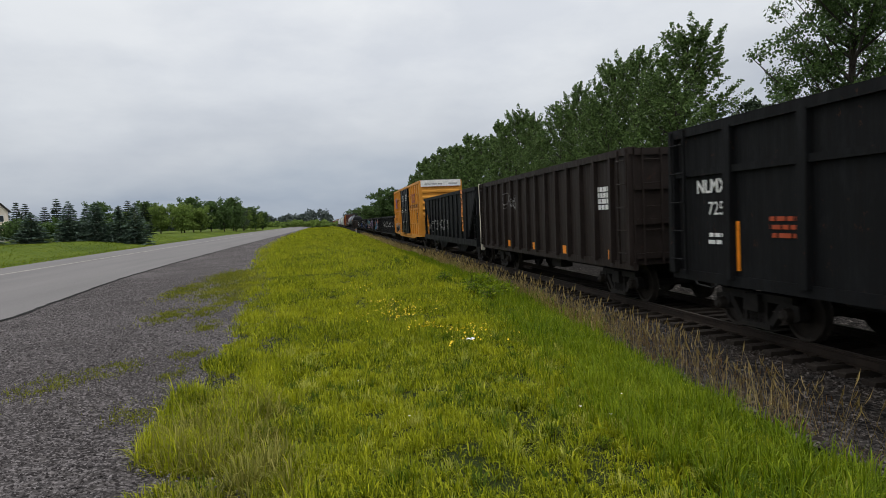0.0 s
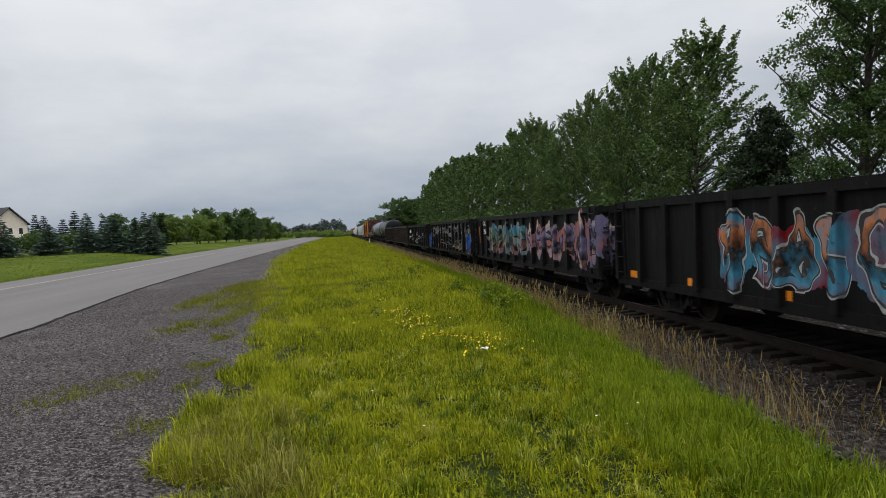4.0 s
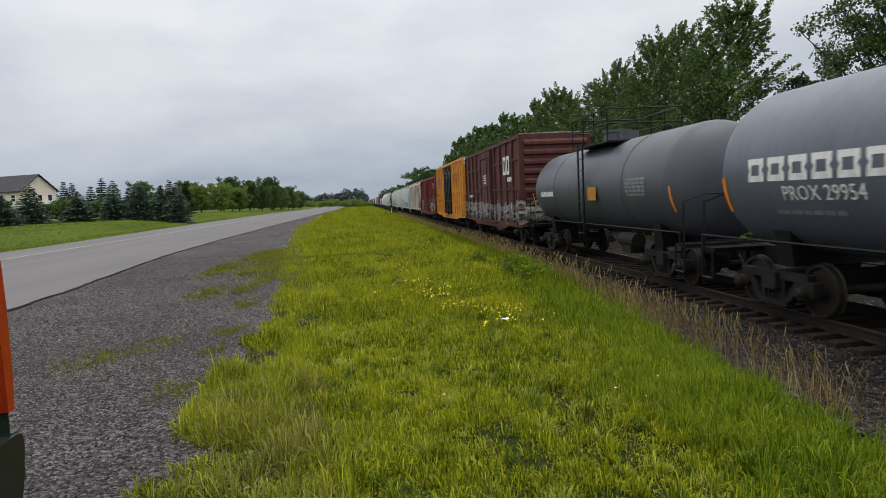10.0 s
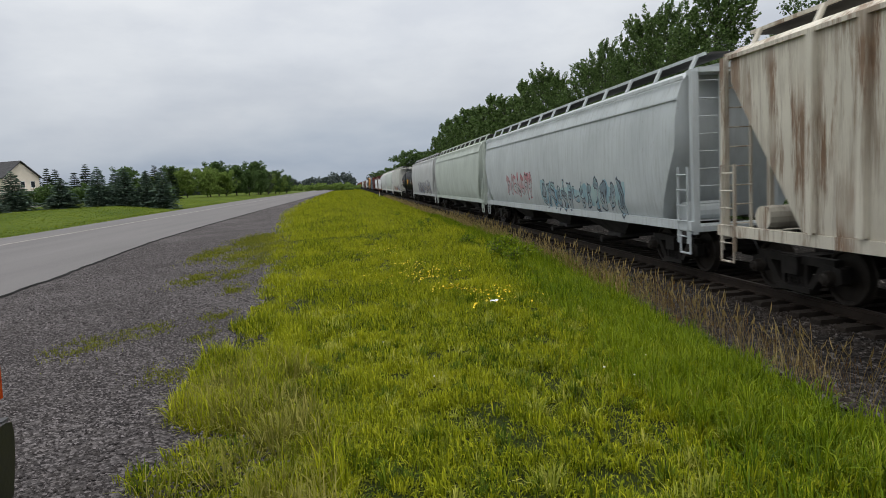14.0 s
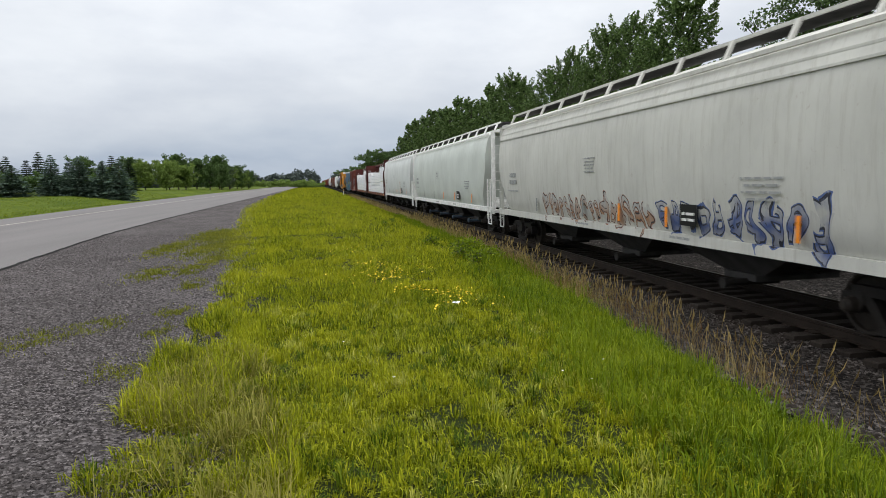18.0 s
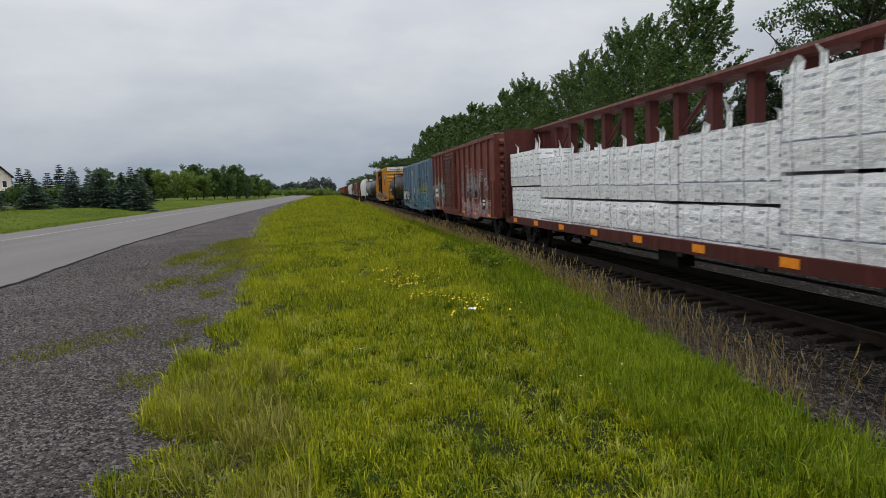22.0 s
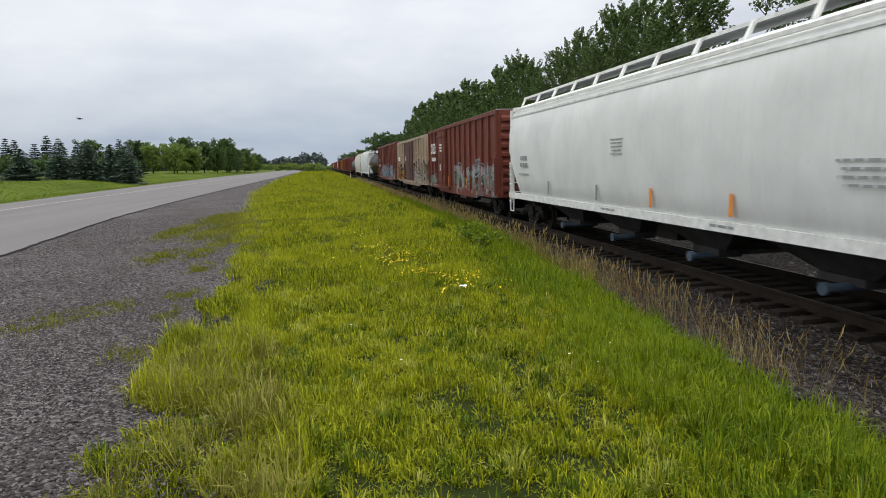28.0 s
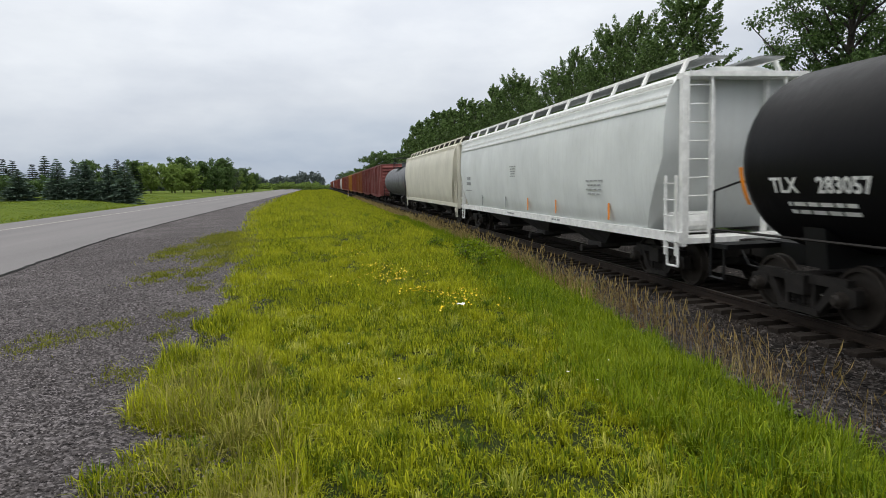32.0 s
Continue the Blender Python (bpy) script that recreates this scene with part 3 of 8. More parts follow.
# ---- freight cars: each an Empty on the rail top, length along y ----
def sideframe_mesh():
    m = MB()
    arch = [(-1.08, 0.38), (-1.08, 0.60), (-0.92, 0.68), (-0.55, 0.74), (0.55, 0.74), (0.92, 0.68), (1.08, 0.60), (1.08, 0.38), (0.98, 0.36), (0.98, 0.54), (0.80, 0.54), (0.80, 0.36),
            (0.66, 0.36), (0.30, 0.16), (-0.30, 0.16), (-0.66, 0.36), (-0.80, 0.36), (-0.80, 0.54), (-0.98, 0.54), (-0.98, 0.36)]
    m.box(-0.07, 0.07, -0.95, 0.95, 0.60, 0.74)
    for s in (-1, 1):
        m.along_x([(s * 0.62, 0.62), (s * 0.80, 0.60), (s * 0.42, 0.17), (s * 0.26, 0.15)], -0.06, 0.06)
        m.along_x([(s * 0.74, 0.66), (s * 1.10, 0.62), (s * 1.12, 0.40), (s * 1.00, 0.34), (s * 0.78, 0.36), (s * 0.70, 0.5)], -0.08, 0.08)
        m.box(-0.05, 0.05, s * 0.28 - 0.04, s * 0.28 + 0.04, 0.2, 0.62)
    m.box(-0.09, 0.09, -0.42, 0.42, 0.13, 0.22)
    return fixed_normals(m.mesh("sideframe", M_STEEL))


def wheel_mesh():
    m = MB()
    r = 0.457
    prof = [(0.10, -0.09), (0.16, -0.09), (0.17, -0.02), (r - 0.07, -0.01), (r - 0.06, -0.065), (r - 0.01, -0.07), (r, -0.06), (r + 0.004, 0.045), (r + 0.026, 0.062), (r + 0.02, 0.075), (r - 0.06, 0.075), (r - 0.07, 0.03), (0.17, 0.03), (0.10, 0.08)]
    n = 20
    vs = [(y, a * math.cos(2 * math.pi * i / n), a * math.sin(2 * math.pi * i / n)) for a, y in prof for i in range(n)]
    fs = [(k * n + i, (k + 1) * n + i, (k + 1) * n + (i + 1) % n, k * n + (i + 1) % n) for k in range(len(prof) - 1) for i in range(n)]
    m.add(vs, fs)
    return fixed_normals(m.mesh("wheel", M_WHEEL, 35))


def spring_mesh():
    m = MB()
    for y in (-0.16, -0.055, 0.055, 0.16):
        for k in range(5):
            m.tube((0, y, 0.225 + k * 0.06), (0, y, 0.255 + k * 0.06), 0.055, n=6, caps=False)
        m.tube((0, y, 0.2), (0, y, 0.56), 0.035, n=6)
    return m.mesh("spring", M_STEEL)


FRAME_SHAPE, WHEEL_SHAPE, SPRING_SHAPE = sideframe_mesh(), wheel_mesh(), spring_mesh()
AXLE_SHAPE = MB().tube((-1.1, 0, 0), (1.1, 0, 0), 0.085, n=10).mesh("axle", M_STEEL, 40)
BOLSTER_SHAPE = MB().box(-1.15, 1.15, -0.2, 0.2, 0.42, 0.72).box(-0.4, 0.4, -0.35, 0.35, 0.66, 0.80).mesh("truck", M_STEEL)
CAP_SHAPE = MB().tube((-0.10, 0, 0), (0.06, 0, 0), 0.105, 0.13, n=12).tube((-0.14, 0, 0), (-0.10, 0, 0), 0.06, 0.09, n=10).mesh("bearing_cap", M_WHEEL, 40)
COUPLER_SHAPE = MB().box(-0.12, 0.12, -0.2, 0.25, 0.76, 0.98).box(-0.2, 0.16, -0.55, -0.2, 0.72, 1.02).box(0.08, 0.2, -0.62, -0.3, 0.74, 1.0).mesh("coupler", M_STEEL)
HOSE_SHAPE = MB().path([(-0.35, -0.05, 0.8), (-0.33, -0.25, 0.55), (-0.15, -0.5, 0.48), (0, -0.6, 0.6)], 0.025).mesh("air_hose", M_BLACK)


TAIL_TRUCK = MB()
for y in (-0.889, 0.889):
    for x in (-0.745, 0.745):
        TAIL_TRUCK.tube((x - 0.07, y, 0.457), (x + 0.07, y, 0.457), 0.457, n=14)
for x in (-1, 1):
    TAIL_TRUCK.box(x - 0.07, x + 0.07, -1.0, 1.0, 0.4, 0.7).box(x - 0.06, x + 0.06, -0.4, 0.4, 0.15, 0.45)
TAIL_TRUCK = TAIL_TRUCK.box(-1, 1, -0.2, 0.2, 0.4, 0.75).mesh("truck", M_STEEL)
PLAIN_TRUCKS = False


def trucks(car, half, inset=1.75, cap_mat=None):
    """Two four-wheeled trucks, couplers and air hoses."""
    if PLAIN_TRUCKS:
        for s in (-1, 1):
            part("truck", TAIL_TRUCK, car, (0, s * (half - inset), 0))
        return
    for s in (-1, 1):
        t = part("truck", BOLSTER_SHAPE, car, (0, s * (half - inset), 0))
        for x in (-1, 1):
            part("sideframe", FRAME_SHAPE, t, (x * 1.0, 0, 0))
            part("spring", SPRING_SHAPE, t, (x * 1.0, 0, 0))
            for y in (-0.889, 0.889):
                w = part("wheel", WHEEL_SHAPE, t, (x * 0.745, y, 0.457))
                w.rotation_euler = (0, 0, 0 if x < 0 else math.pi)
                c = part("bearing_cap", CAP_SHAPE, t, (x * 1.1, y, 0.457))
                c.rotation_euler = (0, 0, 0 if x < 0 else math.pi)
        for y in (-0.889, 0.889):
            part("axle", AXLE_SHAPE, t, (0, y, 0.457))
        c = part("coupler", COUPLER_SHAPE, car, (0, s * half, 0))
        c.rotation_euler = (0, 0, 0 if s < 0 else math.pi)
        h = part("air_hose", HOSE_SHAPE, car, (0, s * half, 0))
        h.rotation_euler = (0, 0, 0 if s < 0 else math.pi)


def ladder_mesh(w, h, mat, rungs=6, key={}):
    """A ladder in the plane x = 0, w wide along y, from z = 0."""
    k = (w, h, mat.name, rungs)
    if k not in key:
        m = MB()
        for y in (-w / 2, w / 2):
            m.box(-0.03, 0.02, y - 0.02, y + 0.02, 0, h)
        for i in range(rungs):
            m.tube((-0.045, -w / 2, (i + 0.5) * h / rungs), (-0.045, w / 2, (i + 0.5) * h / rungs), 0.014, n=6)
        key[k] = m.mesh("ladder", mat)
    return key[k]


SIDE = pose(0, 0, 0, 90, 0, -90)


PANELS = {}
TANKS = {}


def bent(ob, car, x, z, up, out):
    """Lays flat paintwork round the shell of a tank; up and out are the mesh's own axes for height and depth, out with its sign."""
    if car.name not in TANKS:
        return
    cz, rad = TANKS[car.name]
    for v in ob.data.vertices:
        want = -math.sqrt(max(0.05, rad * rad - (z + v.co[up] - cz) ** 2)) - 0.008
        v.co[abs(out)] += (want - x) * (1 if out >= 0 else -1)


def seat(car, x, y, width):
    """Paintwork stays between two posts of the side, or lies over their faces where it is too wide."""
    if car.name not in PANELS or abs(x) > 1.6:
        return x, y
    first, pitch, rib, face = PANELS[car.name]
    k = math.floor((y - first) / pitch)
    room = pitch - rib - 0.04 - width
    if room < 0:
        return -face - 0.004, y
    mid = first + (k + 0.5) * pitch
    return x, min(max(y, mid - room / 2), mid + room / 2)


def letters(text, size, mat, car, x, y, z, label="", bold=0.0):
    """Lettering on the side of a car that faces the grass; y, z is its middle."""
    cu = bpy.data.curves.new("lettering", "FONT")
    cu.body, cu.size, cu.align_x, cu.align_y = text, size, "CENTER", "CENTER"
    cu.offset, cu.extrude, cu.resolution_u = bold, 0.002, 2
    tmp = bpy.data.objects.new("lettering", cu)
    me = bpy.data.meshes.new_from_object(tmp)
    bpy.data.objects.remove(tmp)
    bpy.data.curves.remove(cu)
    me.materials.clear()
    me.materials.append(mat)
    ob = new("lettering", me)
    ob.parent = car
    x, y = seat(car, x, y, max(v.co.x for v in me.vertices) - min(v.co.x for v in me.vertices))
    ob.matrix_basis = Matrix.Translation((x, y, z)) @ SIDE
    bent(ob, car, x, z, 1, -2)
    if label:
        ob["label"] = label
    return ob


def stencil(car, x, y, z, rows, mat, h=0.07, gap=0.06, label="", name="stencil"):
    """Small lines of unreadable writing, as bars; rows are their lengths."""
    m = MB()
    for i, w in enumerate(rows):
        zz = -i * (h + gap)
        k = -w / 2
        while k < w / 2:
            step = min(w / 2 - k, 0.12 + 0.16 * rnd.random())
            m.box(-0.003, 0.003, k, k + step, zz, zz + h)
            k += step + 0.05
    x, y = seat(car, x, y, max(rows))
    ob = tagged(part(name, m, car, (x, y, z), mat, label), kind="stuff")
    bent(ob, car, x, z, 2, 0)
    return ob


def block_word(car, x, y, z, n, w, h, mat, label, name="brand_block"):
    """A brand mark as plain painted frames, one beside the other."""
    x, y = seat(car, x, y, n * w * 1.25)
    t = min(w, h) * 0.27
    m = MB()
    ring = [(0, a * w / 2, b * h / 2) for a, b in ((-1, -1), (1, -1), (1, 1), (-1, 1))] + [(0, a * (w / 2 - t), b * (h / 2 - t)) for a, b in ((-1, -1), (1, -1), (1, 1), (-1, 1))]
    m.add(ring, [(k, k + 4, (k + 1) % 4 + 4, (k + 1) % 4) for k in range(4)])
    me = m.mesh(name, mat)
    for i in range(n):
        ob = part(name, me, car, (x, y + (i - (n - 1) / 2) * w * 1.25, z), label=label)
        if i == 0:
            bent(ob, car, x, z, 2, 0)


def tape(car, x, ys, z0, z1, w=0.09, mat=None):
    for y in ys:
        xx, yy = seat(car, x, y, w)
        part("reflector_strip", MB().box(-0.003, 0.003, -w / 2, w / 2, z0, z1), car, (xx, yy, 0), mat or M_ORANGE)


CARS = []


def car_empty(kind, r, l, label):
    """A car whose body runs from r to l metres back along the train."""
    r, l = r * 0.965, l * 0.965
    e = tagged(new(kind), label, kind.replace("_", " "), "cars of the freight train")
    e.location = (TRACK, (r + l) / 2, RAIL_Z)
    CARS.append((e, (r + l) / 2))
    return e, (l - r) / 2


def sill_and_gear(car, h, z, mat, w=1.35):
    part("centre_sill", MB().box(-0.35, 0.35, -h + 0.1, h - 0.1, z - 0.28, z), car, mat=M_STEEL)
    part("brake_rod", MB().tube((-0.5, -h * 0.6, z - 0.35), (-0.5, h * 0.6, z - 0.35), 0.03).box(-0.75, -0.35, -0.5, 0.4, z - 0.55, z - 0.2), car, mat=M_STEEL)


def boxcar(r, l, top, paint, label, doors=(), ribs=14, belts=(), bot=0.95, door_mat=None, band=False, roof=None, sill_tags=0, rib_w=0.11):
    car, h = car_empty("boxcar", r, l, label)
    p = paint(car)
    roof = roof or M_GALV
    W = 1.5
    PANELS[car.name] = (-h + 0.06, (2 * h - 0.12) / ribs, rib_w, 1.62)
    for s in (-1, 1):
        part("side_panel", MB().box(-0.03, 0.03, -h, h, bot, top - 0.12), car, (s * W, 0, 0), p)
        part("top_plate", MB().box(-0.07, 0.07, -h, h, top - 0.16, top), car, (s * (W + 0.03), 0, 0), p)
        deep = h * 0.62
        part("side_sill", MB().along_x([(-h, bot + 0.1), (-h, bot - 0.06), (-deep, bot - 0.1), (-deep + 0.6, bot - 0.24), (deep - 0.6, bot - 0.24), (deep, bot - 0.1), (h, bot - 0.06), (h, bot + 0.1)], -0.045, 0.045), car, (s * (W + 0.02), 0, 0), p)
        rm = MB().box(-0.06, 0.06, -rib_w / 2, rib_w / 2, bot + 0.1, top - 0.16).mesh("side_post", p)
        taken = [(dy - dw / 2 - 0.1, dy + dw / 2 + 0.1) for dy, dw in doors]
        for i in range(ribs + 1):
            y = -h + 0.06 + i * (2 * h - 0.12) / ribs
            if not any(a < y < b for a, b in taken):
                part("side_post", rm, car, (s * (W + 0.06), y, 0))
        for zb in belts:
            for a, b in zip([-h] + [t[1] for t in taken], [t[0] for t in taken] + [h]):
                part("belt_rail", MB().box(-0.03, 0.03, a, b, zb - 0.05, zb + 0.05), car, (s * (W + 0.055), 0, 0), p)
        for dy, dw in doors:
            dm = door_mat or p
            d = part("door", MB().box(-0.04, 0.04, -dw / 2, dw / 2, bot + 0.12, top - 0.22), car, (s * (W + 0.10), dy, 0), dm)
            for k in range(3):
                zz = bot + 0.4 + k * (top - bot - 0.9) / 2
                part("door_bar", MB().box(-0.035, 0.035, -dw / 2, dw / 2, zz - 0.05, zz + 0.05), d, (s * 0.06, 0, 0), dm)
            for yy in (-dw / 2 + 0.06, dw / 2 - 0.06):
                part("door_bar", MB().box(-0.035, 0.035, yy - 0.05, yy + 0.05, bot + 0.12, top - 0.22), d, (s * 0.055, 0, 0), dm)
            part("locking_rod", MB().tube((0, -dw * 0.22, bot + 0.15), (0, -dw * 0.22, top - 0.3), 0.025).box(-0.03, 0.03, -dw * 0.3, -dw * 0.14, bot + 0.8, bot + 1.0), d, (s * 0.10, 0, 0), dm)
            part("door_track", MB().box(-0.06, 0.06, dy - dw * 0.9, min(h, dy + dw * 0.9), bot - 0.02, bot + 0.08), car, (s * (W + 0.12), 0, 0), p)
    nc = 9
    for s in (-1, 1):
        part("end_wall", MB().box(-W, W, -0.03, 0.03, bot - 0.05, top), car, (0, s * h, 0), p)
        cm = MB().along_x([(-0.09, -0.10), (-0.09, 0.02), (0.0, 0.12), (0.0, -0.16)], -W + 0.1, W - 0.1).mesh("end_corrugation", p)
        for i in range(nc):
            c = part("end_corrugation", cm, car, (0, s * (h + 0.03), bot + 0.3 + i * (top - bot - 0.5) / (nc - 0.6)))
            c.rotation_euler = (0, 0, 0 if s < 0 else math.pi)
        if band:
            part("end_band", MB().box(-W, W, -0.012, 0.012, top - 0.47, top - 0.01), car, (0, s * (h + 0.13), 0), M_WHITE, "white height warning panel")
            stencil_end(car, s * (h + 0.146), top - 0.34)
        for x in (-1, 1):
            la = part("end_ladder", ladder_mesh(0.42, 1.5, p, 4), car, (x * (W - 0.32), s * (h + 0.15), bot + 0.02))
            la.rotation_euler = (0, 0, s * math.pi / 2)
            part("side_ladder", ladder_mesh(0.5, 1.5, p, 4), car, (x * (W + 0.14), s * (h - 0.32), bot + 0.02)).rotation_euler = (0, 0, 0 if x < 0 else math.pi)
    part("roof", MB().along_y([(-W - 0.08, top - 0.02), (W + 0.08, top - 0.02), (W + 0.05, top + 0.02), (0, top + 0.05), (-W - 0.05, top + 0.02)], -h - 0.03, h + 0.03), car, mat=roof)
    part("floor", MB().box(-W, W, -h, h, bot, bot + 0.1), car, mat=M_STEEL)
    sill_and_gear(car, h, bot - 0.02, p)
    trucks(car, h + 0.35, 2.3)
    if sill_tags:
        for i in range(sill_tags):
            y = -h + (i + 0.5) * 2 * h / sill_tags
            part("reflector_strip", MB().box(-0.003, 0.003, -0.25, 0.25, bot - 0.04, bot + 0.07), car, (-W - 0.072, y, 0), M_ORANGE)
    return car, h


def stencil_end(car, y, z):
    m = MB()
    for a, b in ((-1.2, -0.75), (-0.65, -0.3), (-0.2, 0.05), (0.6, 0.9), (0.98, 1.25)):
        k = a
        while k < b:
            m.box(k, k + 0.05, -0.004, 0.004, z, z + 0.11)
            k += 0.075
    part("stencil", m, car, (0, y, 0), M_GREYMARK)


def gondola(r, l, top, paint, label, ribs=14, bot=0.78, rib_w=0.16, post=None, rails=(), tape_z=None, ladder_mat=None):
    car, h = car_empty("gondola_car", r, l, label)
    p = paint(car)
    W = 1.46
    PANELS[car.name] = (-h + 0.1, (2 * h - 0.2) / ribs, rib_w, 1.63)
    lm = ladder_mat or p
    for s in (-1, 1):
        part("side_panel", MB().box(-0.025, 0.025, -h, h, bot, top), car, (s * W, 0, 0), p)
        part("top_chord", MB().box(-0.08, 0.08, -h, h, top - 0.14, top + 0.03), car, (s * (W + 0.03), 0, 0), p)
        part("side_sill", MB().box(-0.06, 0.06, -h, h, bot - 0.12, bot + 0.06), car, (s * (W + 0.02), 0, 0), p)
        rm = MB().along_y([(-0.15, bot), (0.0, bot), (0.0, top - 0.1), (-0.11, top - 0.1)], -rib_w / 2, rib_w / 2).mesh("side_post", p)
        for i in range(ribs + 1):
            y = -h + 0.1 + i * (2 * h - 0.2) / ribs
            part("side_post", rm, car, (s * (W + 0.015), y, 0)).rotation_euler = (0, 0, 0 if s < 0 else math.pi)
        for zb in rails:
            part("belt_rail", MB().box(-0.04, 0.04, -h, h, zb - 0.06, zb + 0.06), car, (s * (W + 0.06), 0, 0), p)
        part("end_wall", MB().box(-W, W, -0.03, 0.03, bot, top), car, (0, s * (h - 0.05), 0), p)
        for k in range(4):
            zz = bot + 0.2 + k * (top - bot - 0.3) / 3
            part("end_rib", MB().box(-W, W, -0.07, 0.07, zz - 0.06, zz + 0.06), car, (0, s * (h - 0.02), 0), p)
        for x in (-1, 1):
            part("side_ladder", ladder_mesh(0.45, top - bot, lm, 5), car, (x * (W + 0.13), s * (h - 0.35), bot)).rotation_euler = (0, 0, 0 if x < 0 else math.pi)
            part("end_ladder", ladder_mesh(0.45, top - bot, lm, 5), car, (x * (W - 0.4), s * (h + 0.08), bot)).rotation_euler = (0, 0, s * math.pi / 2)
        if post and s > 0:
            part("corner_post", MB().box(-0.08, 0.08, -0.07, 0.07, bot - 0.25, top + 0.05), car, (-W - 0.08, h - 0.02, 0), post, "cream-painted corner post")
    part("floor", MB().box(-W, W, -h, h, bot, bot + 0.1), car, mat=p)
    sill_and_gear(car, h, bot, p)
    trucks(car, h + 0.35, 2.2)
    if tape_z is not None:
        n = int(2 * h / 2.6)
        for i in range(n):
            y = -h + (i + 0.5) * 2 * h / n
            part("reflector_strip", MB().box(-0.003, 0.003, -0.22, 0.22, tape_z, tape_z + 0.16), car, (-W - 0.03, y + 0.5, 0), M_ORANGE)
    return car, h


def slope_hopper(r, l, top, paint, label, ribs=10, bot=1.15):
    """Open hopper with slanted ends over bare platforms."""
    car, h = car_empty("hopper_car", r, l, label)
    p = paint(car)
    W, cut = 1.48, 2.3
    for s in (-1, 1):
        part("side_panel", MB().along_x([(-h, top), (h, top), (h - cut, bot), (-h + cut, bot)], -0.025, 0.025), car, (s * W, 0, 0), p)
        part("top_chord", MB().box(-0.08, 0.08, -h, h, top - 0.14, top + 0.03), car, (s * (W + 0.03), 0, 0), p)
        part("side_sill", MB().box(-0.09, 0.09, -h, h, bot - 0.3, bot), car, (s * (W + 0.02), 0, 0), p)
        rm = MB().along_y([(-0.12, bot), (0.0, bot), (0.0, top - 0.1), (-0.06, top - 0.1)], -0.06, 0.06).mesh("side_post", p)
        for i in range(ribs + 1):
            y = -h + cut + i * (2 * h - 2 * cut) / ribs
            part("side_post", rm, car, (s * (W + 0.015), y, 0)).rotation_euler = (0, 0, 0 if s < 0 else math.pi)
        e = part("end_slope", MB().along_x([(-0.04, 0), (0.04, 0), (cut + 0.04, bot - top), (cut - 0.04, bot - top)], -W, W), car, (0, s * h, top - 0.05), p)
        e.rotation_euler = (0, 0, math.pi if s > 0 else 0)
        for x in (-1, 1):
            part("end_post", MB().box(-0.06, 0.06, -0.06, 0.06, bot - 0.2, top), car, (x * (W - 0.02), s * (h - 0.08), 0), p)
            part("end_strut", MB().tube((0, 0, top - 0.2), (0, -s * cut * 0.95, bot), 0.07, n=6), car, (x * (W - 0.05), s * (h - 0.1), 0), p)
            part("side_ladder", ladder_mesh(0.45, 1.3, p, 4), car, (x * (W + 0.05), s * (h - 0.3), bot - 0.1)).rotation_euler = (0, 0, 0 if x < 0 else math.pi)
        part("end_platform", MB().box(-W, W, -0.9, 0.1, bot - 0.3, bot - 0.22), car, (0, s * (h - 0.1) + (0 if s > 0 else 0.8), 0), p)
    for k in (-1, 1):
        part("hopper_bay", MB().along_x([(k * 3 - 2.6, bot), (k * 3 + 2.6, bot), (k * 3 + 0.7, 0.42), (k * 3 - 0.7, 0.42)], -1.2, 1.2), car, mat=p)
    sill_and_gear(car, h, bot - 0.1, p)
    trucks(car, h + 0.3, 1.9)
    return car, h


def hopper_profile(top):
    return [(1.36, 1.12), (1.44, 1.22), (1.52, 1.6), (1.57, 2.1), (1.59, 2.7), (1.57, 3.3), (1.50, top - 0.5), (1.40, top - 0.24), (1.25, top - 0.06), (1.0, top + 0.04), (0.45, top + 0.14)]


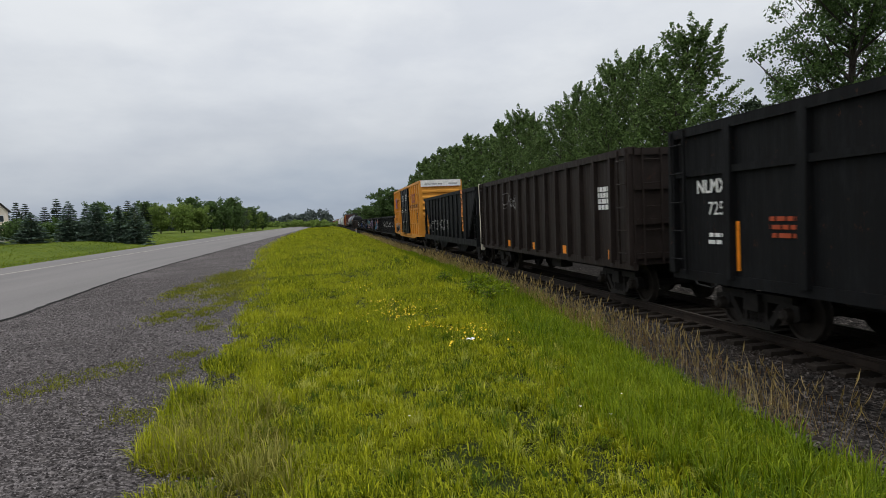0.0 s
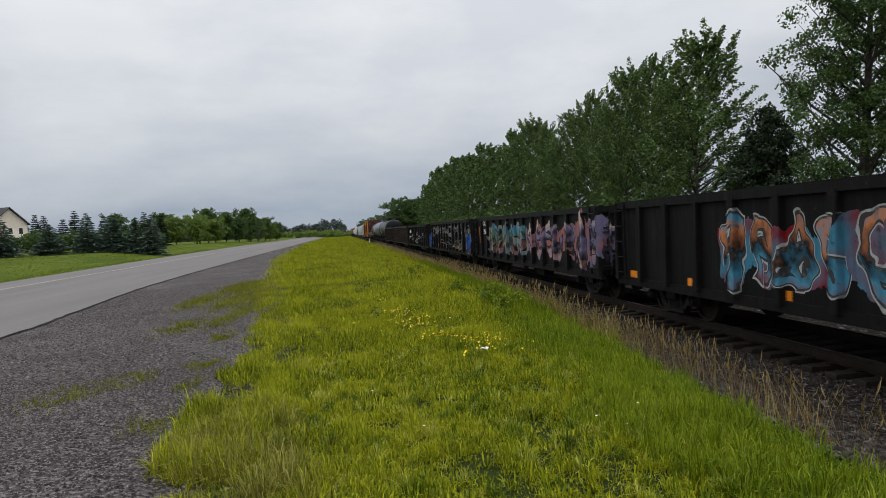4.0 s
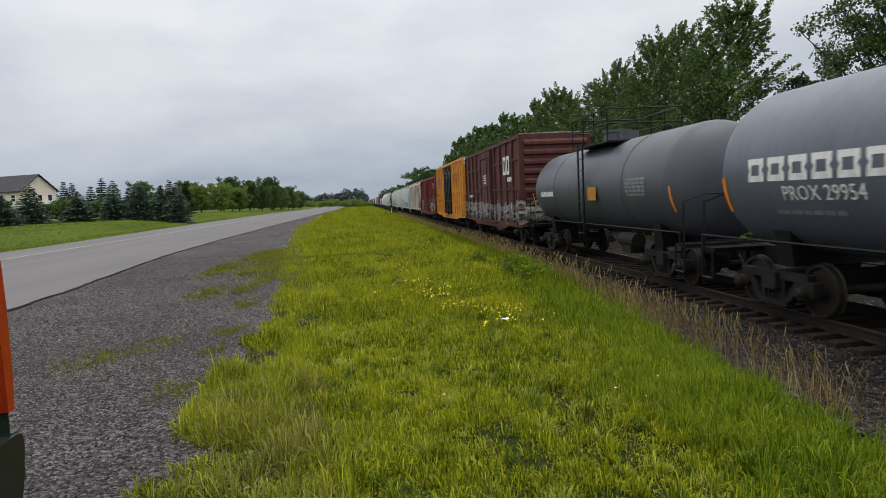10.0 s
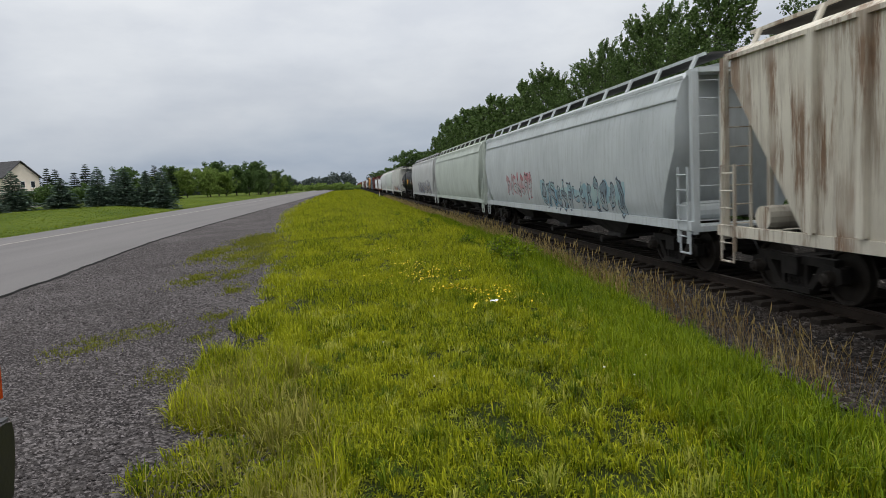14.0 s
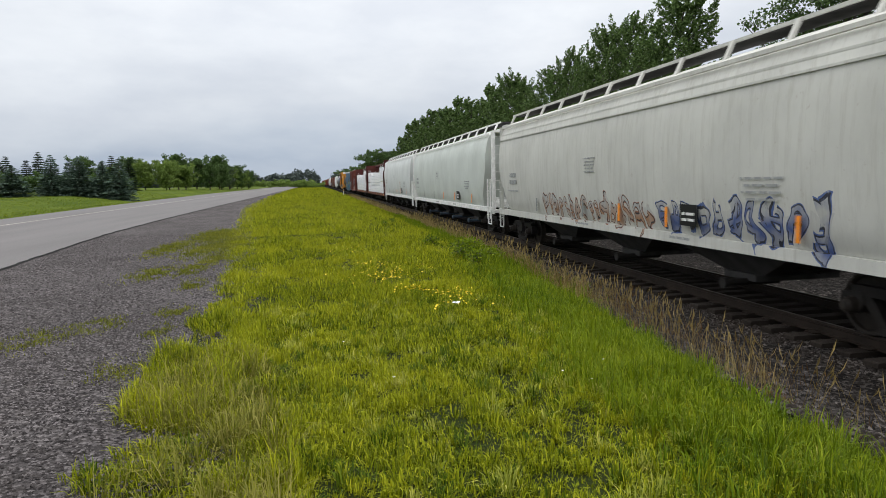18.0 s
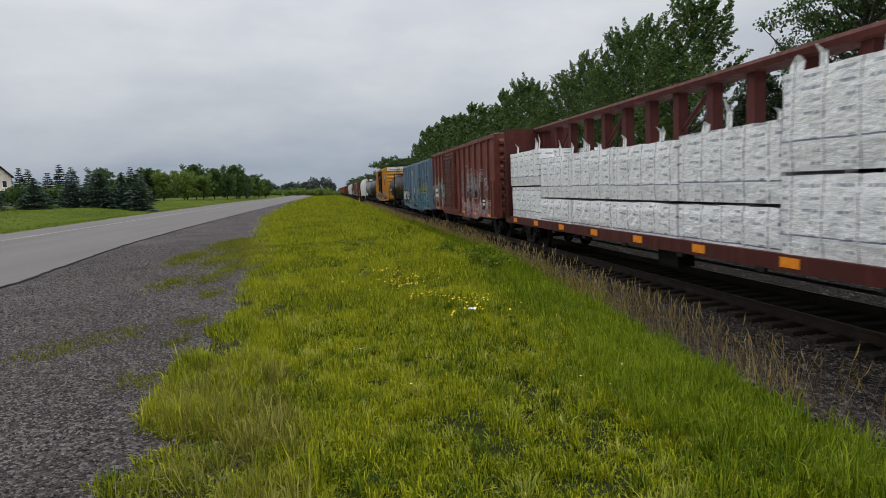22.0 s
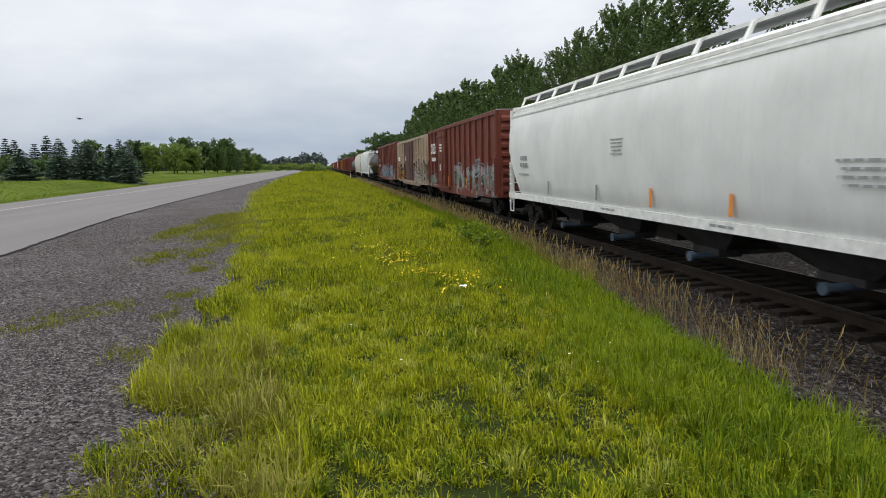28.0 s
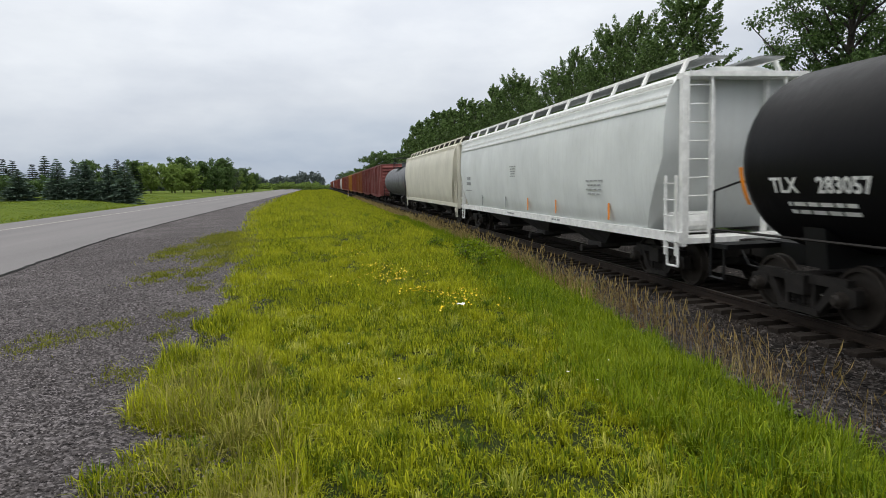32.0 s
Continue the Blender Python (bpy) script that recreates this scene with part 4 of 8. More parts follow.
def covered_hopper(r, l, top, paint, label, bays=3, ribs=0, slope=2.0, trim=None, walk_mat=None, gates=None, lines=()):
    car, h = car_empty("covered_hopper_car", r, l, label)
    p = paint(car)
    trim, walk_mat, gates = trim or p, walk_mat or p, gates or M_STEEL
    prof = hopper_profile(top)
    if ribs:
        prof = [(1.42, 1.12), (1.45, 1.2), (1.46, top - 0.6), (1.46, top - 0.12), (1.30, top), (0.45, top + 0.12)]

    def inset(z):
        return 0.45 + max(0.0, (slope if ribs else 0.95) * (2.7 - z) / 1.6)

    m = MB()
    full = prof + [(-x, z) for x, z in prof[::-1]]
    vs = [(x, -h + inset(z), z) for x, z in full] + [(x, h - inset(z), z) for x, z in full]
    n = len(full)
    m.add(vs, [(i, i + 1, n + i + 1, n + i) for i in range(n - 1)] + [(i, n - 1 - i, n - 2 - i, i + 1) for i in range(n // 2 - 1)] + [(n + i, n + i + 1, 2 * n - 2 - i, 2 * n - 1 - i) for i in range(n // 2 - 1)])
    me = fixed_normals(m.mesh("hopper_body", p))
    me.shade_smooth()
    me.set_sharp_from_angle(angle=radians(40))
    part("hopper_body", me, car)
    for s in (-1, 1):
        part("side_sill", MB().box(-0.06, 0.06, -h, h, 0.98, 1.17), car, (s * 1.42, 0, 0), trim)
        part("roof_rail", MB().box(-0.03, 0.03, -h + 0.4, h - 0.4, top - 0.20, top - 0.13), car, (s * (1.43 if not ribs else 1.49), 0, 0), trim)
        for zz, dx, th in lines:
            part("side_bead", MB().box(-0.02, 0.02, -h + 0.46, h - 0.46, zz - th, zz + th), car, (s * dx, 0, 0), trim)
        if ribs:
            rm = MB().along_y([(-0.10, 1.2), (0.0, 1.2), (0.0, top - 0.15), (-0.10, top - 0.15)], -0.07, 0.07).mesh("side_post", p)
            for i in range(ribs + 1):
                y = -h + 2.6 + i * (2 * h - 5.2) / ribs
                part("side_post", rm, car, (s * 1.455, y, 0)).rotation_euler = (0, 0, 0 if s < 0 else math.pi)
        for x in (-1, 1):
            part("end_post", MB().box(-0.05, 0.05, -0.07, 0.07, 0.9, top - 0.1), car, (x * 1.36, s * (h - 0.08), 0), trim)
            part("end_post", MB().box(-0.04, 0.04, -0.05, 0.05, 1.1, top - 0.15), car, (x * 0.6, s * (h - 0.32), 0), trim)
            part("end_ladder", ladder_mesh(0.5, top - 1.1, trim, 9), car, (x * 1.05, s * (h - 0.02), 1.0)).rotation_euler = (0, 0, s * math.pi / 2)
            part("side_ladder", ladder_mesh(0.4, 1.6, trim, 5), car, (x * 1.46, s * (h - 0.35), 0.7)).rotation_euler = (0, 0, 0 if x < 0 else math.pi)
            part("foot_step", MB().path([(0, -0.2, 0.95), (0, -0.2, 0.5), (0, 0.2, 0.5), (0, 0.2, 0.95)], 0.025, 5), car, (x * 1.45, s * (h - 0.3), 0), trim)
        part("end_platform", MB().box(-1.42, 1.42, -0.35, 0.35, 0.95, 1.06), car, (0, s * (h - 0.35), 0), trim)
        part("roof_end", MB().box(-1.3, 1.3, -0.24, 0.24, top - 0.12, top - 0.02), car, (0, s * (h - 0.22), 0), trim)
        part("air_tank", MB().tube((-0.3, 0, 0), (-1.15, 0, 0), 0.22, n=14), car, (0, s * (h - 0.9), 1.32), trim)
    # running board on stub posts
    for x in (-0.62, 0.62):
        part("running_board", MB().box(-0.26, 0.26, -h + 0.2, h - 0.2, top + 0.27, top + 0.31), car, (x, 0, 0), walk_mat)
    for x in (-1, 1):
        part("roof_kerb", MB().box(-0.02, 0.02, -h + 0.3, h - 0.3, top + 0.27, top + 0.33), car, (x * 0.95, 0, 0), trim)
        pm = MB().along_y([(0, top - 0.05), (0.06, top - 0.05), (-0.12, top + 0.32), (-0.18, top + 0.32)], -0.05, 0.05).mesh("board_bracket", trim)
        nb = int(2 * h / 1.5)
        for i in range(nb):
            b = part("board_bracket", pm, car, (x * 1.12, -h + 0.6 + i * (2 * h - 1.2) / (nb - 1), 0))
            b.rotation_euler = (0, 0, 0 if x > 0 else math.pi)
    for k in range(3):
        part("roof_hatch", MB().box(-0.3, 0.3, -1.6, 1.6, top + 0.12, top + 0.24), car, (0, (k - 1) * h * 0.6, 0), trim)
    span = 2 * h - 2 * slope - 2.4
    for b in range(bays):
        y = -span / 2 + (b + 0.5) * span / bays
        w = span / bays / 2 - 0.05
        m = MB()
        vs = [(-1.3, y - w, 1.1), (1.3, y - w, 1.1), (1.3, y + w, 1.1), (-1.3, y + w, 1.1), (-0.75, y - 0.5, 0.5), (0.75, y - 0.5, 0.5), (0.75, y + 0.5, 0.5), (-0.75, y + 0.5, 0.5)]
        m.add(vs, [(0, 1, 5, 4), (1, 2, 6, 5), (2, 3, 7, 6), (3, 0, 4, 7), (4, 5, 6, 7)])
        part("hopper_bay", m, car, mat=M_BAY)
        g = part("outlet_gate", MB().box(-0.85, 0.85, y - 0.45, y + 0.45, 0.40, 0.52), car, mat=M_BAY)
        part("outlet_pipe", MB().tube((-0.2, y - 0.2, 0.38), (-1.25, y - 0.2, 0.38), 0.065, n=10).tube((-1.25, y - 0.2, 0.38), (-1.33, y - 0.2, 0.38), 0.10, n=10), g, mat=gates, label="blue-grey capped outlet pipe")
    sill_and_gear(car, h, 1.05, p)
    trucks(car, h + 0.3, 1.9)
    return car, h


M_BAY = plain("grimy_bay_steel", (0.045, 0.043, 0.042), 0.7, 0.0, 0.3, 3)
M_GATE = plain("blue_grey_gate", (0.07, 0.10, 0.135), 0.5, 0.0, 0.3, 3)


def tank_car(r, l, rad, paint, label, dome=True, ladder=False, rail_mat=None, stripes=(0.9, -0.9), seams=2, belly=None):
    car, h = car_empty("tank_car", r, l, label)
    p = paint(car)
    rail_mat = rail_mat or M_BLACK
    cz = 1.02 + rad
    TANKS[car.name] = (cz, rad)
    hh = h - 0.35
    prof = [(0.02, -hh)] + [(rad * math.sin(a), -hh + 0.72 * (1 - math.cos(a))) for a in [i * math.pi / 16 for i in range(1, 9)]]
    prof += [(rad, y) for y in np.linspace(-hh + 0.72, hh - 0.72, 7)[1:-1]]
    prof += [(rad * math.sin(a), hh - 0.72 * (1 - math.cos(a))) for a in [i * math.pi / 16 for i in range(8, 0, -1)]] + [(0.02, hh)]
    me = MB().lathe_y(prof, 40, 0, cz).mesh("tank_shell", p)
    me = fixed_normals(me)
    me.shade_smooth()
    part("tank_shell", me, car)
    for i in range(seams):
        y = -hh * 0.5 + i * hh * 1.0 / max(1, seams - 1)
        part("tank_band", MB().lathe_y([(rad + 0.003, y - 0.05), (rad + 0.014, y - 0.045), (rad + 0.014, y + 0.045), (rad + 0.003, y + 0.05)], 40, 0, cz), car, mat=p)
    if dome:
        part("manway", MB().tube((0, 0.5, cz + rad - 0.05), (0, 0.5, cz + rad + 0.32), 0.42, n=18).tube((0, 0.5, cz + rad + 0.32), (0, 0.5, cz + rad + 0.4), 0.46, n=18).tube((0, -0.5, cz + rad - 0.1), (0, -0.5, cz + rad + 0.28), 0.28, n=14), car, mat=p)
        part("platform", MB().box(-1.15, 1.15, -1.6, 1.6, cz + rad - 0.12, cz + rad - 0.07), car, mat=rail_mat)
        m = MB()
        for z in (cz + rad + 0.42, cz + rad + 0.85):
            m.path([(-1.15, -1.6, z), (1.15, -1.6, z), (1.15, 1.6, z), (-1.15, 1.6, z), (-1.15, -1.6, z)], 0.022, 5)
        for x in (-1.15, 1.15):
            for y in (-1.6, -0.5, 0.5, 1.6):
                m.tube((x, y, cz + rad - 0.12), (x, y, cz + rad + 0.85), 0.022, n=5)
        part("guard_rail", m, car, mat=rail_mat)
        if ladder:
            part("side_ladder", ladder_mesh(0.45, cz + rad - 0.9, rail_mat, 9), car, (-rad - 0.09, -0.2, 0.85))
    for s in (-1, 1):
        part("saddle", MB().along_y([(-1.0, 0.85), (1.0, 0.85), (1.08, cz - rad * 0.70), (0.6, cz - rad * 0.90), (0, cz - rad + 0.02), (-0.6, cz - rad * 0.90), (-1.08, cz - rad * 0.70)], -0.22, 0.22), car, (0, s * (h - 2.1), 0), M_BLACK)
        part("stub_sill", MB().box(-0.35, 0.35, -1.9, 0, 0.72, 1.08), car, (0, s * h if s > 0 else -h + 1.9, 0), M_BLACK)
        part("end_platform", MB().box(-1.4, 1.4, -0.25, 0.25, 0.98, 1.06), car, (0, s * (h - 0.2), 0), M_BLACK)
        part("end_rail", MB().path([(-1.4, 0, 1.0), (-1.4, 0, 2.0), (-0.9, 0, 2.15), (0.9, 0, 2.15), (1.4, 0, 2.0), (1.4, 0, 1.0)], 0.022, 5), car, (0, s * (h - 0.05), 0), M_BLACK)
        part("side_rail", MB().path([(0, -h + 0.1, 1.0), (0, -h + 0.1, 1.32), (0, h - 0.1, 1.32), (0, h - 0.1, 1.0)], 0.022, 5), car, (s * 1.47, 0, 0), M_STEEL)
        for x in (-1, 1):
            part("foot_step", MB().path([(0, -0.2, 1.0), (0, -0.2, 0.45), (0, 0.2, 0.45), (0, 0.2, 1.0)], 0.025, 5), car, (x * 1.42, s * (h - 0.2), 0), M_BLACK)
    part("air_tank", MB().tube((-1.15, -h + 3.0, 0.95), (-1.15, -h + 4.0, 0.95), 0.2, n=14).box(-1.3, -0.9, -h + 3.2, -h + 3.8, 0.6, 0.9), car, mat=M_STEEL)
    part("bottom_valve", MB().tube((0, 0, cz - rad - 0.25), (0, 0, cz - rad + 0.1), 0.22, n=12), car, mat=M_BLACK)
    for y in stripes:
        a0, a1 = math.pi * 1.02, math.pi * 1.16
        arc = [(cz + (rad + 0.012) * math.sin(a), (rad + 0.012) * math.cos(a)) for a in np.linspace(a0, a1, 6)]
        m = MB()
        for (z0, x0), (z1, x1) in zip(arc, arc[1:]):
            m.add([(x0, y * h - 0.05, z0), (x0, y * h + 0.05, z0), (x1, y * h + 0.05, z1), (x1, y * h - 0.05, z1)], [(0, 1, 2, 3)])
        part("reflector_strip", m, car, mat=M_ORANGE)
    trucks(car, h + 0.3, 2.1)
    return car, h, cz


def on_tank(car, cz, rad, y, z):
    """x on the grass-side skin of a tank at height z."""
    return -math.sqrt(max(0.0, rad * rad - (z - cz) ** 2)) - 0.02


def centerbeam(r, l, label, stacks):
    car, h = car_empty("centerbeam_flatcar", r, l, label)
    p, W = M_OXIDE, 1.42
    part("deck", MB().along_y([(-W, 1.02), (-W, 0.92), (-0.5, 0.78), (0.5, 0.78), (W, 0.92), (W, 1.02)], -h, h), car, mat=p)
    for s in (-1, 1):
        part("side_sill", MB().box(-0.05, 0.05, -h, h, 0.80, 1.06), car, (s * W, 0, 0), p)
        b = part("bulkhead", MB().box(-1.45, 1.45, -0.06, 0.06, 1.0, 4.45), car, (0, s * (h - 0.25), 0), p)
        for x in np.linspace(-1.4, 1.4, 5):
            part("bulkhead_post", MB().box(x - 0.06, x + 0.06, -0.12, 0.12, 1.0, 4.45), b, (0, s * 0.15, 0), p)
        for z in (1.8, 2.7, 3.6, 4.4):
            part("bulkhead_beam", MB().box(-1.45, 1.45, -0.1, 0.1, z - 0.06, z + 0.06), b, (0, s * 0.13, 0), p)
        for x in (-1, 1):
            part("side_ladder", ladder_mesh(0.45, 2.4, p, 7), car, (x * 1.5, s * (h - 0.35), 1.0)).rotation_euler = (0, 0, 0 if x < 0 else math.pi)
    part("top_chord", MB().along_y([(-0.30, 4.30), (0.30, 4.30), (0.34, 4.40), (0.28, 4.48), (-0.28, 4.48), (-0.34, 4.40)], -h + 0.2, h - 0.2), car, mat=p)
    nc = 16
    cm = MB().box(-0.12, 0.12, -0.13, 0.13, 1.0, 4.32).mesh("beam_post", p)
    for i in range(nc):
        y = -h + 0.9 + i * (2 * h - 1.8) / (nc - 1)
        part("beam_post", cm, car, (0, y, 0))
        if i % 3 == 1:
            part("beam_brace", MB().tube((0, y, 4.3), (0, y + 2 * (2 * h - 1.8) / (nc - 1), 2.4), 0.06, n=5), car, mat=p)
    for i in range(9):
        y = -h + 1.4 + i * (2 * h - 2.8) / 8
        part("reflector_strip", MB().box(-0.003, 0.003, -0.22, 0.22, 0.86, 1.02), car, (-W - 0.055, y, 0), M_ORANGE)
        part("tie_down", MB().box(-0.04, 0.04, -0.1, 0.1, 0.72, 0.82), car, (-W - 0.02, y + 0.7, 0), M_STEEL)
    # wrapped bundles: (start, length, heights of the tiers)
    for y0, ln, tiers in stacks:
        for s in (-1, 1):
            z = 1.03
            for i, t in enumerate(tiers):
                j = rnd.uniform(-0.03, 0.03)
                m = wrapped(ln - 0.06, 1.22, t - 0.06)
                m.materials.append(M_WRAP)
                part("lumber_pack", m, car, (s * 0.78 + j, y0 + ln / 2, z + (t - 0.06) / 2), label="white plastic-wrapped bundle of lumber")
                z += t
        tall = 1.03 + sum(tiers)
        for k in range(3):
            y, a, b = y0 + ln * rnd.random(), rnd.uniform(0.12, 0.45), rnd.uniform(-0.2, 0.2)
            w = rnd.uniform(0.06, 0.16)
            m = MB().add([(0, -w, -0.1), (0, w, -0.1), (0.03, w * 1.1 + b * 0.3, a * 0.5), (0.03, -w * 0.8 + b * 0.3, a * 0.5), (-0.05, w * 0.3 + b, a), (-0.05, -w * 0.2 + b, a * 0.9),
                          (0.006, -w, -0.1), (0.006, w, -0.1), (0.036, w * 1.1 + b * 0.3, a * 0.5), (0.036, -w * 0.8 + b * 0.3, a * 0.5)], [(0, 1, 2, 3), (3, 2, 4, 5), (7, 6, 9, 8)])
            part("torn_wrap", m, car, (-1.34, y, tall), M_WRAP, "loose torn flap of white wrap")
    trucks(car, h + 0.4, 2.4)
    sill_and_gear(car, h, 0.85, p)
    return car, h


def wrapped(ln, w, t):
    """A box with sagging wrinkled faces."""
    ny, nz = max(4, int(ln / 0.22)), 4
    vs, fs = [], []

    def wr(x, y, z, k):
        return 0.025 * noise.noise((x * 3 + k, y * 3.1, z * 4)) + 0.012 * noise.noise((x * 9 + k, y * 10, z * 9))

    k = rnd.random() * 50
    for s in (-1, 1):
        b = len(vs)
        for i in range(ny + 1):
            for j in range(nz + 1):
                y, z = -ln / 2 + ln * i / ny, -t / 2 + t * j / nz
                e = 0.03 if j in (0, nz) or i in (0, ny) else 0.0
                vs.append((s * (w / 2 - e + wr(s, y, z, k)), y, z + (wr(y, s, z, k) if j == nz else 0)))
        n = nz + 1
        for i in range(ny):
            for j in range(nz):
                q = (b + i * n + j, b + (i + 1) * n + j, b + (i + 1) * n + j + 1, b + i * n + j + 1)
                fs.append(q if s > 0 else q[::-1])
    n, o = nz + 1, (ny + 1) * (nz + 1)
    for i in range(ny):
        fs.append((i * n + nz, (i + 1) * n + nz, o + (i + 1) * n + nz, o + i * n + nz))
        fs.append((i * n, o + i * n, o + (i + 1) * n, (i + 1) * n))
    for i in (0, ny):
        for j in range(nz):
            fs.append((i * n + j, i * n + j + 1, o + i * n + j + 1, o + i * n + j))
    me = bpy.data.meshes.new("lumber_pack")
    me.from_pydata(vs, [], fs)
    return fixed_normals(me)


def wrap_mat():
    """White plastic sheet printed with the same lines of small text on every board-pack."""
    q = Nodes("printed_lumber_wrap", 0.38)
    p = q.coords()
    sep = q.n("ShaderNodeSeparateXYZ")
    q.put(sep.inputs[0], p)
    sway = q.math("MULTIPLY_ADD", q.noise(p, 1.6, 2), 0.12, -0.06)
    u = q.math("FRACT", q.math("MULTIPLY", q.math("ADD", sep.outputs[1], sway), 1.55))
    seam = q.math("LESS_THAN", q.math("ABSOLUTE", q.math("SUBTRACT", u, 0.03)), 0.018)
    seam = q.math("MULTIPLY", seam, q.math("GREATER_THAN", q.noise(q.coords(scale=(1, 1, 3)), 2.2, 3), 0.42))
    zz = q.math("ADD", sep.outputs[2], q.math("MULTIPLY", sway, 0.4))
    line = q.math("FRACT", q.math("MULTIPLY", zz, 5.5))
    row = q.math("MULTIPLY", q.math("GREATER_THAN", line, 0.40), q.math("LESS_THAN", line, 0.66))
    reach = q.n("ShaderNodeTexWhiteNoise")
    reach.noise_dimensions = "1D"
    q.put(reach.inputs["W"], q.math("FLOOR", q.math("MULTIPLY", zz, 5.5)))
    word = q.math("MULTIPLY", q.math("GREATER_THAN", u, 0.16), q.math("LESS_THAN", u, q.math("MULTIPLY_ADD", reach.outputs["Value"], 0.5, 0.36)))
    lett = q.math("GREATER_THAN", q.noise(q.coords(scale=(1, 22, 2)), 1.4, 1), 0.44)
    ink = q.math("MULTIPLY", row, q.math("MULTIPLY", word, lett))
    band = q.math("MULTIPLY", q.math("GREATER_THAN", zz, -0.30), q.math("LESS_THAN", zz, -0.275))
    c = q.ramp(q.noise(p, 2.0, 4), ((0.3, (0.80, 0.81, 0.83)), (0.7, (0.90, 0.905, 0.91))))
    c = q.mix(q.math("MULTIPLY", ink, 0.70), c, (0.12, 0.15, 0.24))
    c = q.mix(q.math("MULTIPLY", band, q.math("MULTIPLY", q.math("GREATER_THAN", u, 0.1), 0.8)), c, (0.03, 0.05, 0.16))
    c = q.mix(q.math("MULTIPLY", seam, 0.8), c, (0.05, 0.05, 0.055))
    q.bump(q.noise(q.coords(scale=(1, 1, 1.6)), 4.0, 6, 0.6), 0.9, 0.08)
    return q.done(c)


M_OXIDE = weathered("oxide_red_steel", (0.075, 0.017, 0.014), amount=0.45)
M_WRAP = wrap_mat()

# ---- the train, from the head of the view backwards ----
INK, CHALK, SKY, TEAL, PINK = (0.008, 0.008, 0.010), (0.42, 0.42, 0.41), (0.07, 0.28, 0.42), (0.02, 0.20, 0.23), (0.36, 0.15, 0.14)
LILAC, MINT, LEMON, ROSE, STEELB = (0.22, 0.20, 0.34), (0.15, 0.27, 0.20), (0.42, 0.38, 0.03), (0.28, 0.015, 0.02), (0.06, 0.10, 0.27)


def paint(name, col, amount=0.5, rough=0.55, tags=(), rusty=0.25, dirt=(0.035, 0.028, 0.022), rust_from=0.62):
    red = max(col) < 0.2 and col[0] > 2 * col[1] and max(col) > 0.05
    k = 1.6 if red else 1.5 if min(col) > 0.3 else 1.35 if min(col) > 0.15 or "blue_paint" in name else 1.0
    col = tuple(min(0.8, v * k) for v in col)
    if max(col) < 0.02:
        dirt = (0.016, 0.0135, 0.0115)
    return lambda car: weathered(name, col, dirt, amount, rough, car, tags, rusty=rusty, rust_from=rust_from)


def skin(car):
    """The paint of a car's side."""
    return car.children[0].data.materials[0]


# black and brown open cars
c, h = gondola(-4.5, 12.5, 3.74, paint("soot_black_steel", (0.0081, 0.00855, 0.00945), 0.4), "tall black steel gondola car with orange reflector stripes", ribs=9, bot=1.0, rib_w=0.2, rails=(2.9,))
letters("725", 0.34, M_WHITE, c, -1.50, h - 1.45, 2.22)
letters("NLMX", 0.34, M_WHITE, c, -1.50, h - 1.45, 2.62, bold=0.008)
stencil(c, -1.50, h - 1.6, 1.72, (0.6, 0.6), M_WHITE)
tape(c, -1.50, (h - 2.0, h - 5.4, h - 8.6), 1.15, 2.0)
stencil(c, -1.50, h - 3.6, 2.0, (0.7, 0.7, 0.6), plain("rust_red_mark", (0.35, 0.06, 0.02)))
c, h = gondola(14.3, 29.6, 3.66, paint("brown_black_steel", (0.0216, 0.0162, 0.0144), 0.5, tags=((2, 4, 2.4, 3.2, (CHALK, INK), CHALK, 0.9),)), "dark brown steel gondola car with a cream corner post", ribs=15, bot=1.0, rib_w=0.12, post=plain("cream_post_paint", (0.55, 0.50, 0.40), 0.6))
stencil(c, -1.50, -h + 1.9, 2.75, (0.7, 0.7, 0.7, 0.7), M_WHITE, 0.12, 0.03, "white stencilled panel")
tape(c, -1.50, (-h + 1.2, -h + 4.5, -h + 7.4, -h + 10.5), 1.05, 1.3, 0.3)
c, h = slope_hopper(30.6, 47.7, 3.62, paint("hopper_black_steel", (0.009, 0.0099, 0.0108), 0.35, tags=((-1, 6, 1.4, 2.2, (INK, CHALK), CHALK, 1.5),)), "black open hopper car with slanted ends and white tags")
for k in range(9):
    m = MB().box(-0.004, 0.004, -0.16, 0.22 if k in (3, 5) else 0.16, 0.0, 0.07).box(-0.004, 0.004, -0.16, -0.08, 0.07, 0.19).box(-0.004, 0.004, 0.08, 0.16, 0.07, 0.19)
    part("brand_block", m, c, (-1.68, -h + 2.65, 1.55 + k * 0.235), M_ORANGE, "orange brand block")
stencil(c, -1.50, -h + 5.2, 2.0, (0.6, 0.6, 0.6), M_WHITE, 0.1)
stencil(c, -1.50, -h + 5.2, 2.45, (0.3, 0.3), M_GREYMARK, 0.1)


def emblem(c, y, z):
    """The crossed red and blue arrows mark, as plain bars."""
    for a in (-1, 1):
        for b in (-1, 1):
            for mat, k in ((M_BLUE, 0.0), (M_RED, 0.17)):
                pts = [(a * (0.06 + k * 0.8) * 1.1, b * 0.10), (a * (0.20 + k * 0.8) * 1.1, b * 0.05), (a * (0.52 + k * 0.5) * 1.1, b * (0.62 - k) * 0.74), (a * (0.34 + k * 0.8) * 1.1, b * (0.70 - k) * 0.74)]
                part("emblem_bar", MB().along_x(pts, -0.004, 0.004), c, (-1.625 - 0.002 * k, y, z), mat)
    part("emblem_bar", MB().box(-0.005, 0.005, -0.10, 0.10, -0.21, 0.21), c, (-1.631, y, z), M_BLUE)


